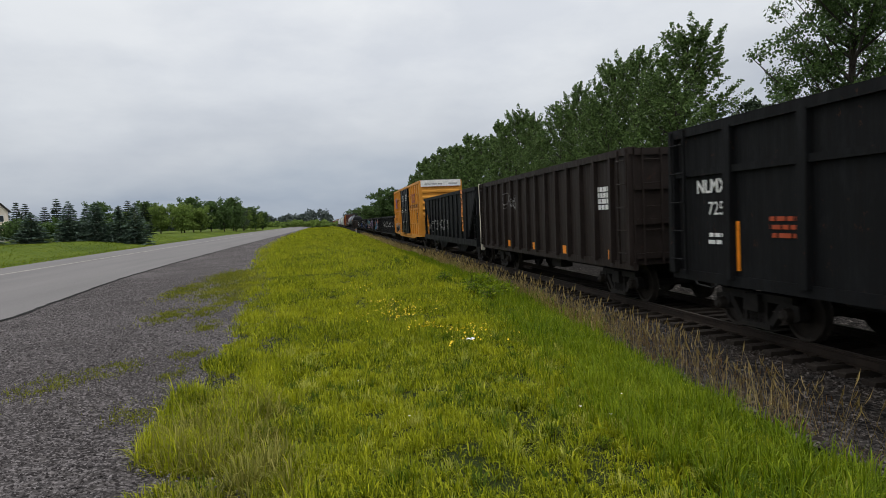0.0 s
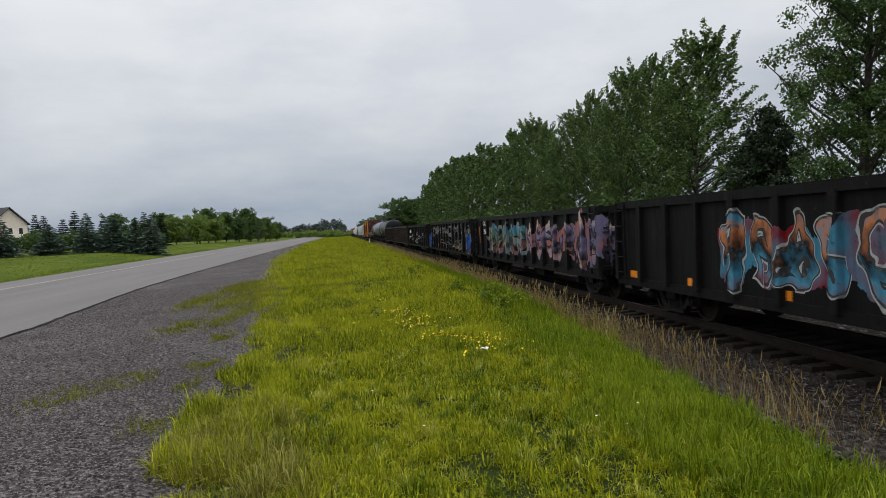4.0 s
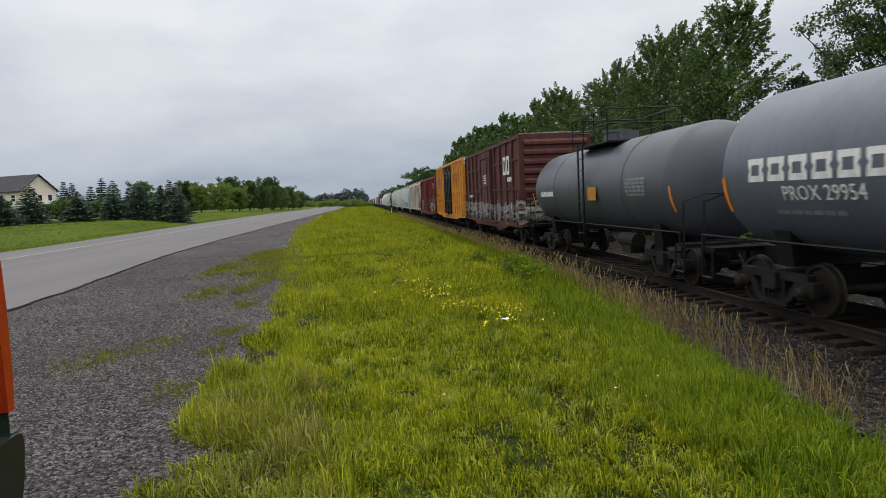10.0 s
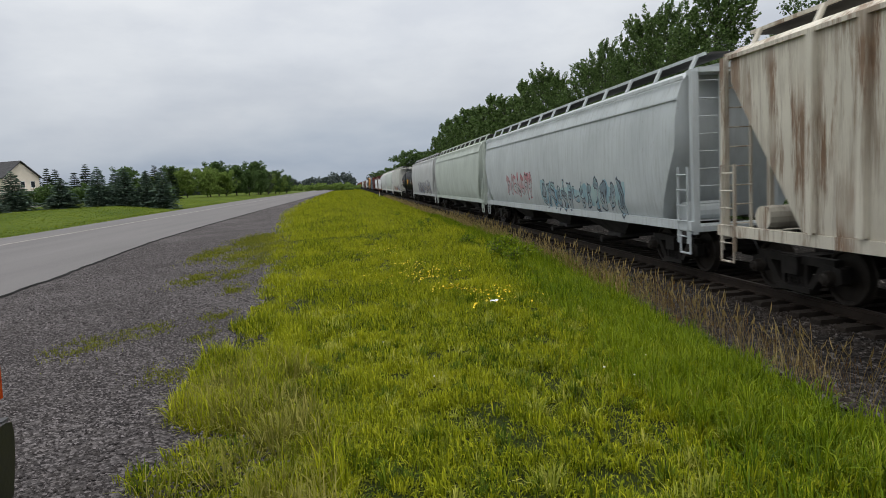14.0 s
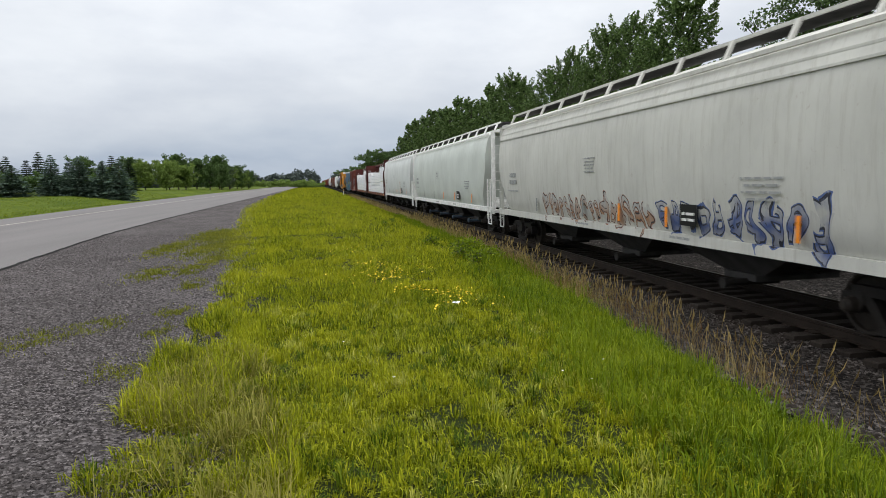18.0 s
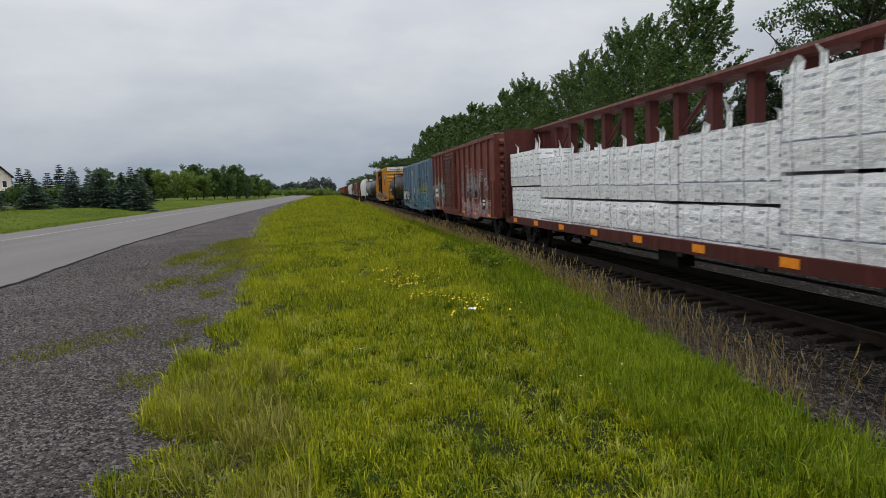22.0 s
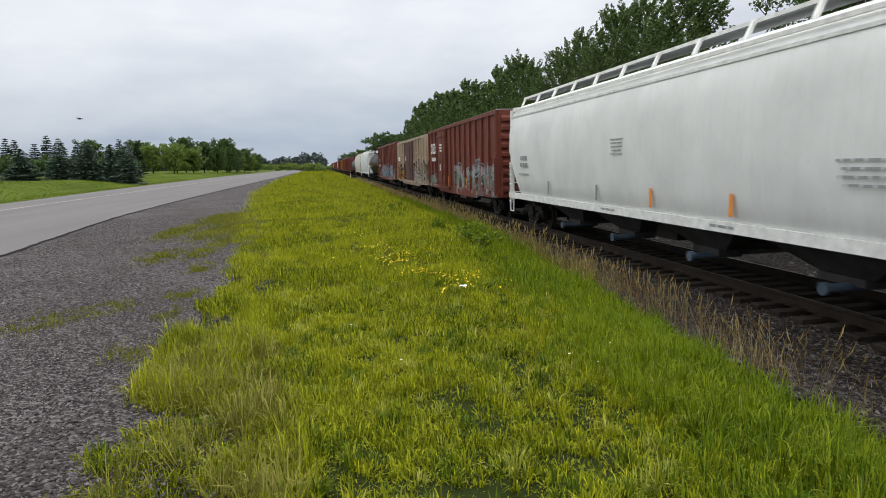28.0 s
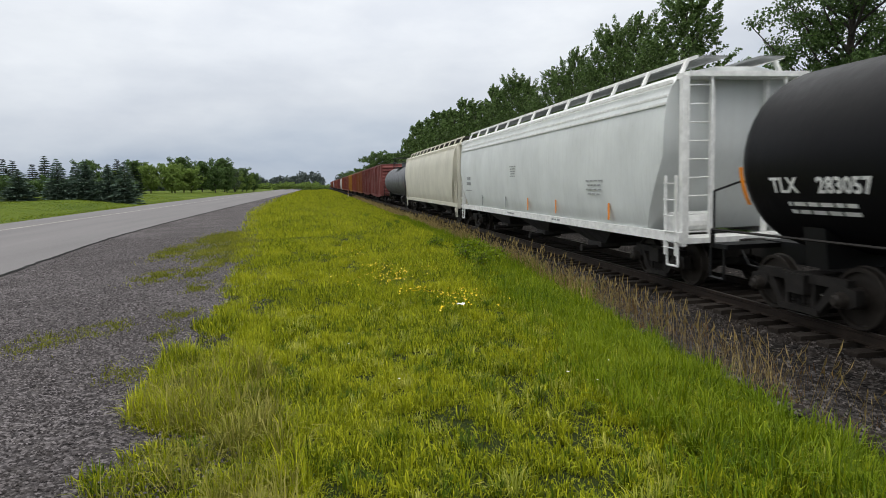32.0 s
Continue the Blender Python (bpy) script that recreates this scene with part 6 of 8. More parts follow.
part("sign_board", MB().box(-0.01, 0.01, -0.3, 0.3, -0.2, 0.2), c, (on_tank(c, cz, 1.46, 0, cz) - 0.02, -0.9, cz + 0.1), M_YELLOW, "yellow warning sign")
stencil(c, on_tank(c, cz, 1.46, 0, cz - 0.6), h - 4.6, cz - 0.5, (0.9, 0.7, 0.8), M_GREYMARK, 0.035, 0.07, "white scrawled tag", "tag")

c, h = boxcar(581.0, 600.9, 4.95, paint("sooty_yellow_paint", (0.62, 0.29, 0.045), 0.22, tags=((-9.6, 1.5, 0.85, 2.0, ((0.45, 0.44, 0.40), INK, (0.40, 0.22, 0.15), (0.34, 0.34, 0.36), (0.60, 0.26, 0.03)), (0.62, 0.60, 0.56), 1.0), (4.0, 9.6, 0.85, 1.9, (CHALK, (0.3, 0.36, 0.32), (0.5, 0.5, 0.45), INK), CHALK, 1.0)), rusty=0.1), "golden yellow high-cube boxcar with grey graffiti along its foot", doors=((2.3, 2.3), (-0.1, 2.3)), ribs=16, door_mat=weathered("tagged_black_door", (0.007, 0.008, 0.010), (0.02, 0.018, 0.016), 0.3, 0.45, tags=((-9.6, 9.6, 0.85, 2.0, ((0.45, 0.44, 0.40), INK, (0.34, 0.34, 0.36)), (0.5, 0.5, 0.48), 1.0),), rusty=0.05), band=True)
block_word(c, -1.56, -h + 2.6, 3.75, 3, 0.5, 0.4, M_WHITE, "white on black brand blocks")
part("brand_panel", MB().box(-0.003, 0.003, -1.15, 1.15, -0.28, 0.28), c, (-1.552, -h + 2.6, 3.75), M_BLACK)
letters("Road to Pooling\nExperts", 0.22, M_BROWNINK, c, -1.555, -h + 3.2, 3.0)
emblem(c, h - 1.8, 3.7)
for yy in (2.3, -0.1):
    stencil(c, -1.65, yy, 4.1, (0.9, 0.8, 0.9, 0.8), M_WHITE, 0.08)
    stencil(c, -1.65, yy, 2.6, (0.6, 0.4, 0.6, 0.5, 0.6), M_WHITE, 0.1, 0.12, "white scrawled tag", "tag")
tape(c, -1.56, (-h + 0.8,), 1.1, 2.0)

c, h, cz = tank_car(602.2, 619.6, 1.45, paint("coal_black_tank_paint", (0.0081, 0.0081, 0.009), 0.2, 0.4, rusty=0.05), "coal-black tank car with a white tag")
c, h, cz = tank_car(620.6, 638.3, 1.45, paint("mid_grey_tank_paint", (0.128, 0.132, 0.136), 0.4, 0.45), "mid-grey tank car with dark stains")
tape(c, on_tank(c, cz, 1.45, 0, cz), (h - 3, 0.5, -3.6), cz - 0.3, cz + 0.15)
TRIM = plain("off_white_trim", (0.74, 0.74, 0.72))
c, h = covered_hopper(639.5, 660.6, 4.28, paint("clean_white_paint", (0.496, 0.504, 0.496), 0.12, dirt=(0.4, 0.38, 0.35), rusty=0.08), "clean white covered hopper car with orange reflector strips", bays=4, walk_mat=M_GREYMARK, gates=M_GATE, trim=TRIM, lines=((3.90, 1.47, 0.03),))
hopper_marks(c, h, M_GREYMARK, False)

c, h = boxcar(662.0, 679.3, 4.34, paint("brick_red_paint", (0.093, 0.0248, 0.01612), 0.35, tags=((-8, 0.2, 0.85, 2.3, (CHALK, (0.15, 0.05, 0.03), MINT, (0.4, 0.4, 0.42), (0.16, 0.05, 0.03)), (0.3, 0.45, 0.5), 0.9), (5, 8, 0.9, 1.8, (CHALK, MINT, (0.16, 0.05, 0.03)), (0.3, 0.4, 0.4), 0.9))), "brick-red boxcar with white and mint graffiti", doors=((3.6, 2.6),), ribs=14)
block_word(c, -1.56, h - 1.9, 3.2, 3, 0.45, 0.6, M_WHITE, "white brand blocks")
stencil(c, -1.56, h - 2.0, 2.45, (1.4,), M_WHITE, 0.22)
stencil(c, -1.67, 3.6, 3.3, (0.9, 0.8, 0.8), M_WHITE, 0.1)
stencil(c, -1.67, 3.9, 1.9, (0.3,), M_WHITE, 0.35)
tape(c, -1.56, (2.0, -0.4, -2.6), 1.05, 1.6)
c, h = boxcar(680.5, 698.1, 4.24, paint("faded_tan_paint", (0.336, 0.264, 0.192), 0.4, tags=((3.0, 8.2, 0.85, 2.3, (LEMON, ROSE, (0.55, 0.30, 0.05), INK, ROSE), INK, 0.8), (-8.5, -2.0, 0.85, 2.6, ((0.42, 0.33, 0.24), CHALK, (0.42, 0.33, 0.24), INK), CHALK, 1.0)), rusty=0.6), "faded tan boxcar with a brown door and yellow-red graffiti", doors=((0.2, 4.6),), ribs=14, belts=(2.0, 3.1), door_mat=weathered("brown_door_paint", (0.10, 0.045, 0.038)))
stencil(c, -1.56, h - 1.7, 2.6, (1.3,), M_WHITE, 0.36, label="white brand panel")
stencil(c, -1.66, 1.9, 2.55, (0.4,), M_WHITE, 0.4)
c, h = boxcar(699.6, 719.9, 4.42, paint("oxide_boxcar_paint", (0.1023, 0.0341, 0.0248), 0.35, tags=((-6, 4.6, 0.85, 2.35, (CHALK, SKY, (0.4, 0.42, 0.44), STEELB), (0.55, 0.55, 0.5), 0.8), (5.8, 8.3, 0.85, 2.0, (INK, SKY, INK, CHALK), CHALK, 0.8), (-9.3, -6, 0.85, 2.3, (CHALK, (0.16, 0.05, 0.04), INK), CHALK, 1.1))), "oxide-red long boxcar with blue and white graffiti", doors=((2.8, 2.4),), ribs=15, belts=())
letters("26 04 46", 0.38, M_WHITE, c, -1.555, h - 2.3, 2.25, bold=0.006)
letters("MP", 0.46, M_WHITE, c, -1.555, h - 1.5, 2.85, bold=0.008)
part("brand_mark", MB().box(-0.005, 0.005, -0.16, 0.16, -0.3, 0.3), c, (-1.56, -h + 4.2, 3.5), M_WHITE, "white and blue shield block")
part("brand_mark", MB().box(-0.005, 0.005, -0.12, 0.12, -0.05, 0.24), c, (-1.566, -h + 4.2, 3.5), M_BLUE)
c, h, cz = tank_car(721.3, 740.0, 1.47, paint("fresh_black_tank_paint", (0.0063, 0.0063, 0.0072), 0.12, 0.4, rusty=0.04), "fresh black tank car with bright stencilled number")
letters("283057", 0.32, M_WHITE, c, on_tank(c, cz, 1.47, 0, cz - 0.4), h - 3.0, cz - 0.40, bold=0.008)
letters("TLX", 0.32, M_WHITE, c, on_tank(c, cz, 1.47, 0, cz - 0.4), h - 1.85, cz - 0.40, bold=0.008)
stencil(c, on_tank(c, cz, 1.47, 0, cz - 0.7), h - 2.5, cz - 0.70, (1.3, 1.3), M_WHITE, 0.06)
tape(c, on_tank(c, cz, 1.47, 0, cz), (h - 4.3, 1.8, -1.5, -4.4), cz - 0.15, cz + 0.35)
part("sign_board", MB().box(-0.01, 0.01, -0.3, 0.3, -0.2, 0.2), c, (on_tank(c, cz, 1.47, 0, cz) - 0.02, 3.4, cz - 0.3), M_YELLOW, "yellow warning sign")
stencil(c, on_tank(c, cz, 1.47, 0, cz), -h + 2.2, cz + 0.2, (0.9, 0.9, 0.9, 0.9, 0.9), M_GREYMARK, 0.09, 0.03)
c, h = covered_hopper(741.0, 761.8, 4.30, paint("bright_grey_paint", (0.44, 0.456, 0.448), 0.15, dirt=(0.34, 0.32, 0.29), rusty=0.08), "pale grey-white covered hopper car with a railed end ladder", bays=3, trim=TRIM, walk_mat=M_GREYMARK, lines=((3.72, 1.53, 0.025), (3.88, 1.47, 0.025)))
hopper_marks(c, h, M_GREYMARK, False)
c, h = covered_hopper(762.9, 783.8, 4.28, paint("cream_grey_paint", (0.416, 0.4, 0.336), 0.2, dirt=(0.3, 0.26, 0.2)), "cream-grey covered hopper car", bays=3, walk_mat=M_BAY)
c, h, cz = tank_car(785.0, 804.0, 1.42, paint("dull_grey_tank_paint", (0.08, 0.084, 0.092), 0.3, 0.45), "dull grey tank car")
# the far tail of the train
s0 = 805.2
PLAIN_TRUCKS = True      # too far off for wheels to be told apart
TAIL = [("b", (0.112, 0.035, 0.0315)), ("b", (0.091, 0.0245, 0.021)), ("b", (0.21, 0.07, 0.021)), ("b", (0.14, 0.0385, 0.0245)), ("b", (0.364, 0.175, 0.028)), ("b", (0.133, 0.042, 0.028)), ("b", (0.112, 0.0315, 0.0245)),
        ("b", (0.154, 0.042, 0.021)), ("h", (0.315, 0.315, 0.294)), ("b", (0.119, 0.035, 0.028)), ("b", (0.105, 0.028, 0.0245)), ("b", (0.168, 0.049, 0.028)), ("t", (0.021, 0.021, 0.021)), ("b", (0.126, 0.035, 0.0245)),
        ("b", (0.105, 0.035, 0.028)), ("h", (0.28, 0.28, 0.266)), ("b", (0.14, 0.042, 0.028)), ("b", (0.119, 0.0315, 0.021)), ("b", (0.35, 0.168, 0.035)), ("b", (0.112, 0.035, 0.028)), ("t", (0.035, 0.035, 0.0385)), ("b", (0.133, 0.0385, 0.028))]
for kind, col in TAIL:
    if kind == "b":
        boxcar(s0, s0 + 17.0, 4.45, paint("tail_boxcar_paint", col, 0.4), "weathered boxcar far down the train", doors=((0.5, 2.8),), ribs=8)
        s0 += 18.3
    elif kind == "h":
        covered_hopper(s0, s0 + 20.0, 4.28, paint("tail_hopper_paint", col, 0.3), "grey covered hopper car far down the train", bays=3)
        s0 += 21.2
    else:
        tank_car(s0, s0 + 17.5, 1.43, paint("tail_tank_paint", col, 0.3), "dark tank car far down the train")
        s0 += 18.6

# ---- trees ----
def leaf_mat(name, lo, hi, rough=0.6, trans=0.25):
    q = Nodes(name, rough)
    geo = q.n("ShaderNodeNewGeometry")
    c = q.ramp(geo.outputs["Random Per Island"], ((0.0, lo), (0.75, hi), (1.0, tuple(min(1, k * 1.25) for k in hi))))
    q.b.inputs["Specular IOR Level"].default_value = 0.2
    tr = q.n("ShaderNodeBsdfTranslucent")
    q.put(tr.inputs[0], c)
    mx = q.n("ShaderNodeMixShader")
    mx.inputs[0].default_value = trans
    q.put(q.b.inputs["Base Color"], c)
    q.t.links.new(q.b.outputs[0], mx.inputs[1])
    q.t.links.new(tr.outputs[0], mx.inputs[2])
    q.t.links.new(mx.outputs[0], q.t.nodes["Material Output"].inputs[0])
    return q.mat


M_POPLAR = leaf_mat("poplar_leaf", (0.040, 0.078, 0.018), (0.122, 0.188, 0.056))
M_MAPLE = leaf_mat("dark_broad_leaf", (0.034, 0.068, 0.018), (0.086, 0.142, 0.040))
M_LIME = leaf_mat("light_broad_leaf", (0.085, 0.140, 0.026), (0.165, 0.235, 0.050))
M_BIRCH = leaf_mat("grey_green_leaf", (0.055, 0.085, 0.045), (0.105, 0.140, 0.080))
M_SPRUCE = leaf_mat("blue_spruce_needles", (0.045, 0.080, 0.058), (0.115, 0.165, 0.125), 0.7, 0.05)
M_DARKFIR = leaf_mat("dark_fir_needles", (0.014, 0.028, 0.013), (0.036, 0.058, 0.028), 0.7, 0.05)
M_BARK = plain("grey_bark", (0.055, 0.048, 0.040), 0.9, 0.0, 0.35, 4)


def leaves(centers, size, r, droop=0.3):
    """Leaf quads, bent along their midrib into a kite, at the given places."""
    n = len(centers)
    d = r.normal(size=(n, 3))
    d[:, 2] -= droop
    d /= np.linalg.norm(d, axis=1)[:, None]
    u = np.cross(d, r.normal(size=(n, 3)))
    u /= np.linalg.norm(u, axis=1)[:, None] + 1e-9
    s = (size * (0.6 + 0.8 * r.random(n)))[:, None]
    return np.stack([centers - d * s * 0.5, centers + u * s * 0.42, centers + d * s * 0.6, centers - u * s * 0.42], 1)


def broad_tree(name, height, width, crown0, n_leaf, leaf, mat, seed, label, category="tree", lean=0.0, limbs=26, columnar=0.0, taper=0.0, twigs=True):
    """A trunk, tapering limbs, twigs and leaves clustered on them."""
    r = np.random.default_rng(seed)
    tree = tagged(new(name), label, category)
    m = MB()
    pts = []
    k = 9
    for i in range(k + 1):
        f = i / k
        pts.append(Vector((0.03 * height * f * math.sin(seed + 2.2 * f) + lean * f * height, 0.03 * height * f * math.cos(1.7 * seed + 2.9 * f), height * 0.94 * f)))
    rad = 0.016 * height + 0.04
    for i in range(k):
        m.tube(pts[i], pts[i + 1], rad * (1 - 0.92 * i / k), rad * (1 - 0.92 * (i + 1) / k), n=8, caps=i == 0)
    lm, cl = MB(), []
    for i in range(limbs):
        f = crown0 + (1 - crown0) * ((i + r.random()) / limbs) ** 0.85
        f = min(f, 0.98)
        base = pts[min(k - 1, int(f * k))].lerp(pts[min(k, int(f * k) + 1)], f * k - int(f * k))
        g = (f - crown0) / (1 - crown0)
        reach = width * (0.35 + 0.65 * math.sin(math.pi * min(1, 0.22 + 0.72 * g)) ** 0.8) * (0.65 + 0.5 * r.random())
        if g > 0.8:
            reach *= 1 - 0.75 * (g - 0.8) / 0.2
        reach *= 1 - taper * g ** 1.2
        a = i * 2.399 + r.random() * 0.7
        rise = reach * (0.35 + 0.5 * r.random() + columnar)
        tip = base + Vector((math.cos(a) * reach, math.sin(a) * reach, rise))
        midp = base.lerp(tip, 0.5) + Vector((0, 0, -0.06 * reach))
        lr = max(0.012, rad * 0.38 * (1 - 0.75 * g))
        lm.tube(base, midp, lr, lr * 0.6, n=4, caps=False)
        lm.tube(midp, tip, lr * 0.6, lr * 0.15, n=4, caps=False)
        for j in range(7):
            q = 0.25 + 0.75 * (j + r.random()) / 7
            c = base.lerp(midp, q * 2) if q < 0.5 else midp.lerp(tip, q * 2 - 1)
            spread = reach * 0.13 + 0.22
            off = Vector(r.normal(size=3)) * spread * 0.6
            cl.append((c + off, spread * (0.55 + 0.7 * r.random())))
            if twigs:
                lm.tube(c, c + off, lr * 0.18, 0.006, n=3, caps=False)
    top = height / max(c.z + s * 0.5 for c, s in cl)
    for g in (m, lm):
        g.v = [(x, y, z * top) for x, y, z in g.v]
    part("trunk", m, tree, mat=M_BARK)
    tagged(part("limb_work", lm, tree, mat=M_BARK), kind="stuff")
    cen = np.array([(c.x, c.y, c.z * top) for c, _ in cl])
    rr = np.array([s for _, s in cl])
    idx = r.choice(len(cl), n_leaf, p=rr ** 2 / (rr ** 2).sum())
    offs = r.normal(size=(n_leaf, 3))
    offs /= np.linalg.norm(offs, axis=1)[:, None]
    offs *= (r.random(n_leaf) ** 0.5 * rr[idx])[:, None] * np.array((1, 1, 0.75))
    part("crown", quads_mesh("crown", leaves(cen[idx] + offs, leaf, r), mat), tree)
    return tree


def poplar(name, height, width, n_leaf, leaf, mat, seed, label, limbs=84, plumes=7):
    """A trunk, steeply rising limbs and feathery plumes of leaves that the wind bends one way."""
    r = np.random.default_rng(seed)
    tree = tagged(new(name), label, "tree")
    wind = np.array((0.30, -0.30, 0.0))
    trunk, work, tips, ways, longs = MB(), MB(), [], [], []
    line = [Vector((0.02 * height * f * math.sin(seed + 3 * f) + 0.03 * f * f * height, 0.02 * height * f * math.cos(seed + 2 * f), 0.95 * height * f)) for f in np.linspace(0, 1, 10)]
    rad = 0.012 * height + 0.03
    for i in range(9):
        trunk.tube(line[i], line[i + 1], rad * (1 - 0.1 * i), rad * (0.9 - 0.1 * i), n=8, caps=i == 0)
    for i in range(limbs):
        f = 0.03 + 0.94 * ((i + r.random()) / limbs) ** 0.92
        k = min(8, int(f * 9))
        base = line[k].lerp(line[k + 1], f * 9 - k)
        reach = width * (0.55 + 0.45 * min(1.0, f / 0.25)) * (1 - f) ** 0.62 * (0.55 + 0.5 * r.random()) + 0.25
        a = i * 2.399 + 0.8 * r.random()
        rise = reach * (0.45 + 0.75 * f + 0.4 * r.random())
        rise = min(rise, height * 1.0 - base.z)
        out = np.array((math.cos(a), math.sin(a), 0.0))
        tip = base + Vector(out * reach + wind * reach * 0.25 + np.array((0, 0, rise)))
        mid = base.lerp(tip, 0.5) + Vector((0, 0, -0.07 * reach))
        lr = 0.3 * rad * (1 - 0.7 * f) + 0.008
        work.tube(base, mid, lr, lr * 0.6, n=4, caps=False)
        work.tube(mid, tip, lr * 0.6, lr * 0.15, n=4, caps=False)
        for j in range(plumes):
            q = 0.30 + 0.70 * (j + r.random()) / plumes
            c = np.array(base.lerp(mid, q * 2) if q < 0.5 else mid.lerp(tip, q * 2 - 1))
            way = out * 0.5 + wind * 0.8 + np.array((0, 0, 0.9)) + r.normal(size=3) * 0.45
            way /= np.linalg.norm(way)
            ln = (0.45 + 0.07 * height * r.random()) * (1.0 - 0.35 * f)
            tips.append(c)
            ways.append(way)
            longs.append(ln)
    part("trunk", trunk, tree, mat=M_BARK)
    tagged(part("limb_work", work, tree, mat=M_BARK), kind="stuff")
    tips, ways, longs = np.array(tips), np.array(ways), np.array(longs)
    idx = r.choice(len(tips), n_leaf, p=longs / longs.sum())
    u = r.random(n_leaf)
    fat = 0.30 * longs[idx] * (1.05 - 0.8 * u)
    at = tips[idx] + ways[idx] * (u * longs[idx])[:, None] + r.normal(size=(n_leaf, 3)) * fat[:, None] * 0.55
    part("crown", quads_mesh("crown", leaves(at, leaf, r), mat), tree)
    return tree


def conifer(name, height, width, n_tuft, mat, seed, label, low=0.06, tiers=17, needle=0.30):
    """A straight trunk, whorls of drooping boughs, and needle sprays along them."""
    r = np.random.default_rng(seed)
    tree = tagged(new(name), label, "conifer")
    part("trunk", MB().tube((0, 0, 0), (0, 0, height * 0.97), 0.02 * height, 0.01, n=8), tree, mat=M_BARK)
    bm_, cs, ds = MB(), [], []
    for i in range(tiers):
        f = low + (1 - low) * i / tiers
        reach0 = width * (1 - f) ** 0.8 * (0.85 + 0.3 * r.random())
        nb = max(5, int(13 * (1 - f) + 4))
        for b in range(nb):
            a = 2 * math.pi * (b + 0.7 * r.random()) / nb
            reach = reach0 * (0.75 + 0.45 * r.random())
            z0 = height * (f + 0.02 * r.random())
            d = Vector((math.cos(a), math.sin(a), 0))
            tip = d * reach + Vector((0, 0, z0 - reach * 0.22 + 0.10 * reach))
            bm_.tube((0, 0, z0), tip, 0.018 * reach + 0.006, 0.005, n=4, caps=False)
            for j in range(max(3, int(n_tuft * reach / width))):
                q = 0.18 + 0.82 * r.random()
                p = Vector((0, 0, z0)).lerp(tip, q)
                side = Vector((-d.y, d.x, 0)) * r.normal() * 0.20 * reach * (1.15 - q)
                cs.append(tuple(p + side + Vector((0, 0, -0.03 * r.random()))))
                ds.append(tuple(d * (0.7 + 0.4 * r.random()) + side.normalized() * 0.6 * r.random() + Vector((0, 0, 0.25 * r.normal() - 0.05))))
    tagged(part("bough_work", bm_, tree, mat=M_BARK), kind="stuff")
    cs, ds = np.array(cs), np.array(ds)
    ds /= np.linalg.norm(ds, axis=1)[:, None]
    up = r.normal(size=cs.shape) * 0.5 + np.array((0, 0, 1.0))
    u = np.cross(ds, up)
    u /= np.linalg.norm(u, axis=1)[:, None]
    s = (needle * (0.6 + 0.7 * r.random(len(cs))))[:, None] * (height / 5.5)
    part("needles", quads_mesh("needles", np.stack([cs - ds * s * 0.3, cs + u * s * 0.26, cs + ds * s * 0.75, cs - u * s * 0.26], 1), mat), tree)
    return tree


def planted(tree, x, y, turn, scale=1.0, sz=None, z=None):
    tree.matrix_basis = pose(x, y, ground_z(x, y) - 0.05 if z is None else z, 0, 0, turn) @ Matrix.Diagonal((scale, scale, sz or scale, 1))
    return tree


# row of poplars beyond the track
POP = "tall poplar with a ragged, wind-tossed green crown"
kinds = [poplar("poplar", 14.0, 4.3, 36000, 0.125, M_POPLAR, 11, POP), poplar("poplar", 14.0, 4.6, 36000, 0.125, M_POPLAR, 23, POP), poplar("poplar", 14.0, 4.1, 36000, 0.125, M_POPLAR, 37, POP),
         poplar("poplar", 14.0, 4.4, 8000, 0.27, M_POPLAR, 43, POP, limbs=60, plumes=6)]
for k in kinds:
    tagged(k, group="row of poplars")
# x, y, turn, height of the top over the ground, breadth
ROWP = [(22.0, 37.8, 8, 13.6, 1.18), (22.8, 41.4, 20, 11.6, 0.8), (22.4, 44.6, 350, 13.9, 0.85), (22.0, 48.0, 12, 14.4, 0.85), (22.6, 51.6, 40, 14.4, 0.9), (22.2, 55.6, 15, 13.8, 0.95), (22.2, 60.0, 355, 13.3, 0.95), (21.8, 65.0, 60, 12.4, 1.0),
        (22.4, 69.6, 190, 13.2, 0.95), (22.0, 74.4, 250, 15.0, 1.0), (21.8, 80.5, 15, 14.0, 1.0), (22.4, 87.0, 140, 13.0, 1.05), (22.0, 93.5, 280, 13.6, 1.05), (22.2, 101.0, 80, 15.0, 1.1), (21.7, 107.5, 350, 14.2, 1.15),
        (22.4, 114.5, 210, 14.6, 1.2), (22.0, 123.0, 120, 15.4, 1.2), (22.4, 133.0, 30, 15.2, 1.3), (22.0, 144.0, 260, 15.6, 1.3), (22.4, 156.0, 160, 15.6, 1.3), (22.0, 167.0, 90, 13.4, 1.3), (26.5, 62.0, 10, 11.0, 1.1), (26.0, 82.0, 140, 12.4, 1.2)]
used = set()
for i, (x, y, a, top, wide) in enumerate(ROWP):
    k = 3 if y > 75 or x > 25 else i % 3
    sc = top / 14.0
    a = a % 30 - 15      # the wind bends all the crowns alike
    if k not in used:
        used.add(k)
        planted(kinds[k], x, y, a, wide, sc)
    else:
        copy_thing(kinds[k], pose(x, y, ground_z(x, y) - 0.05, 0, 0, a) @ Matrix.Diagonal((wide, wide, sc, 1)))
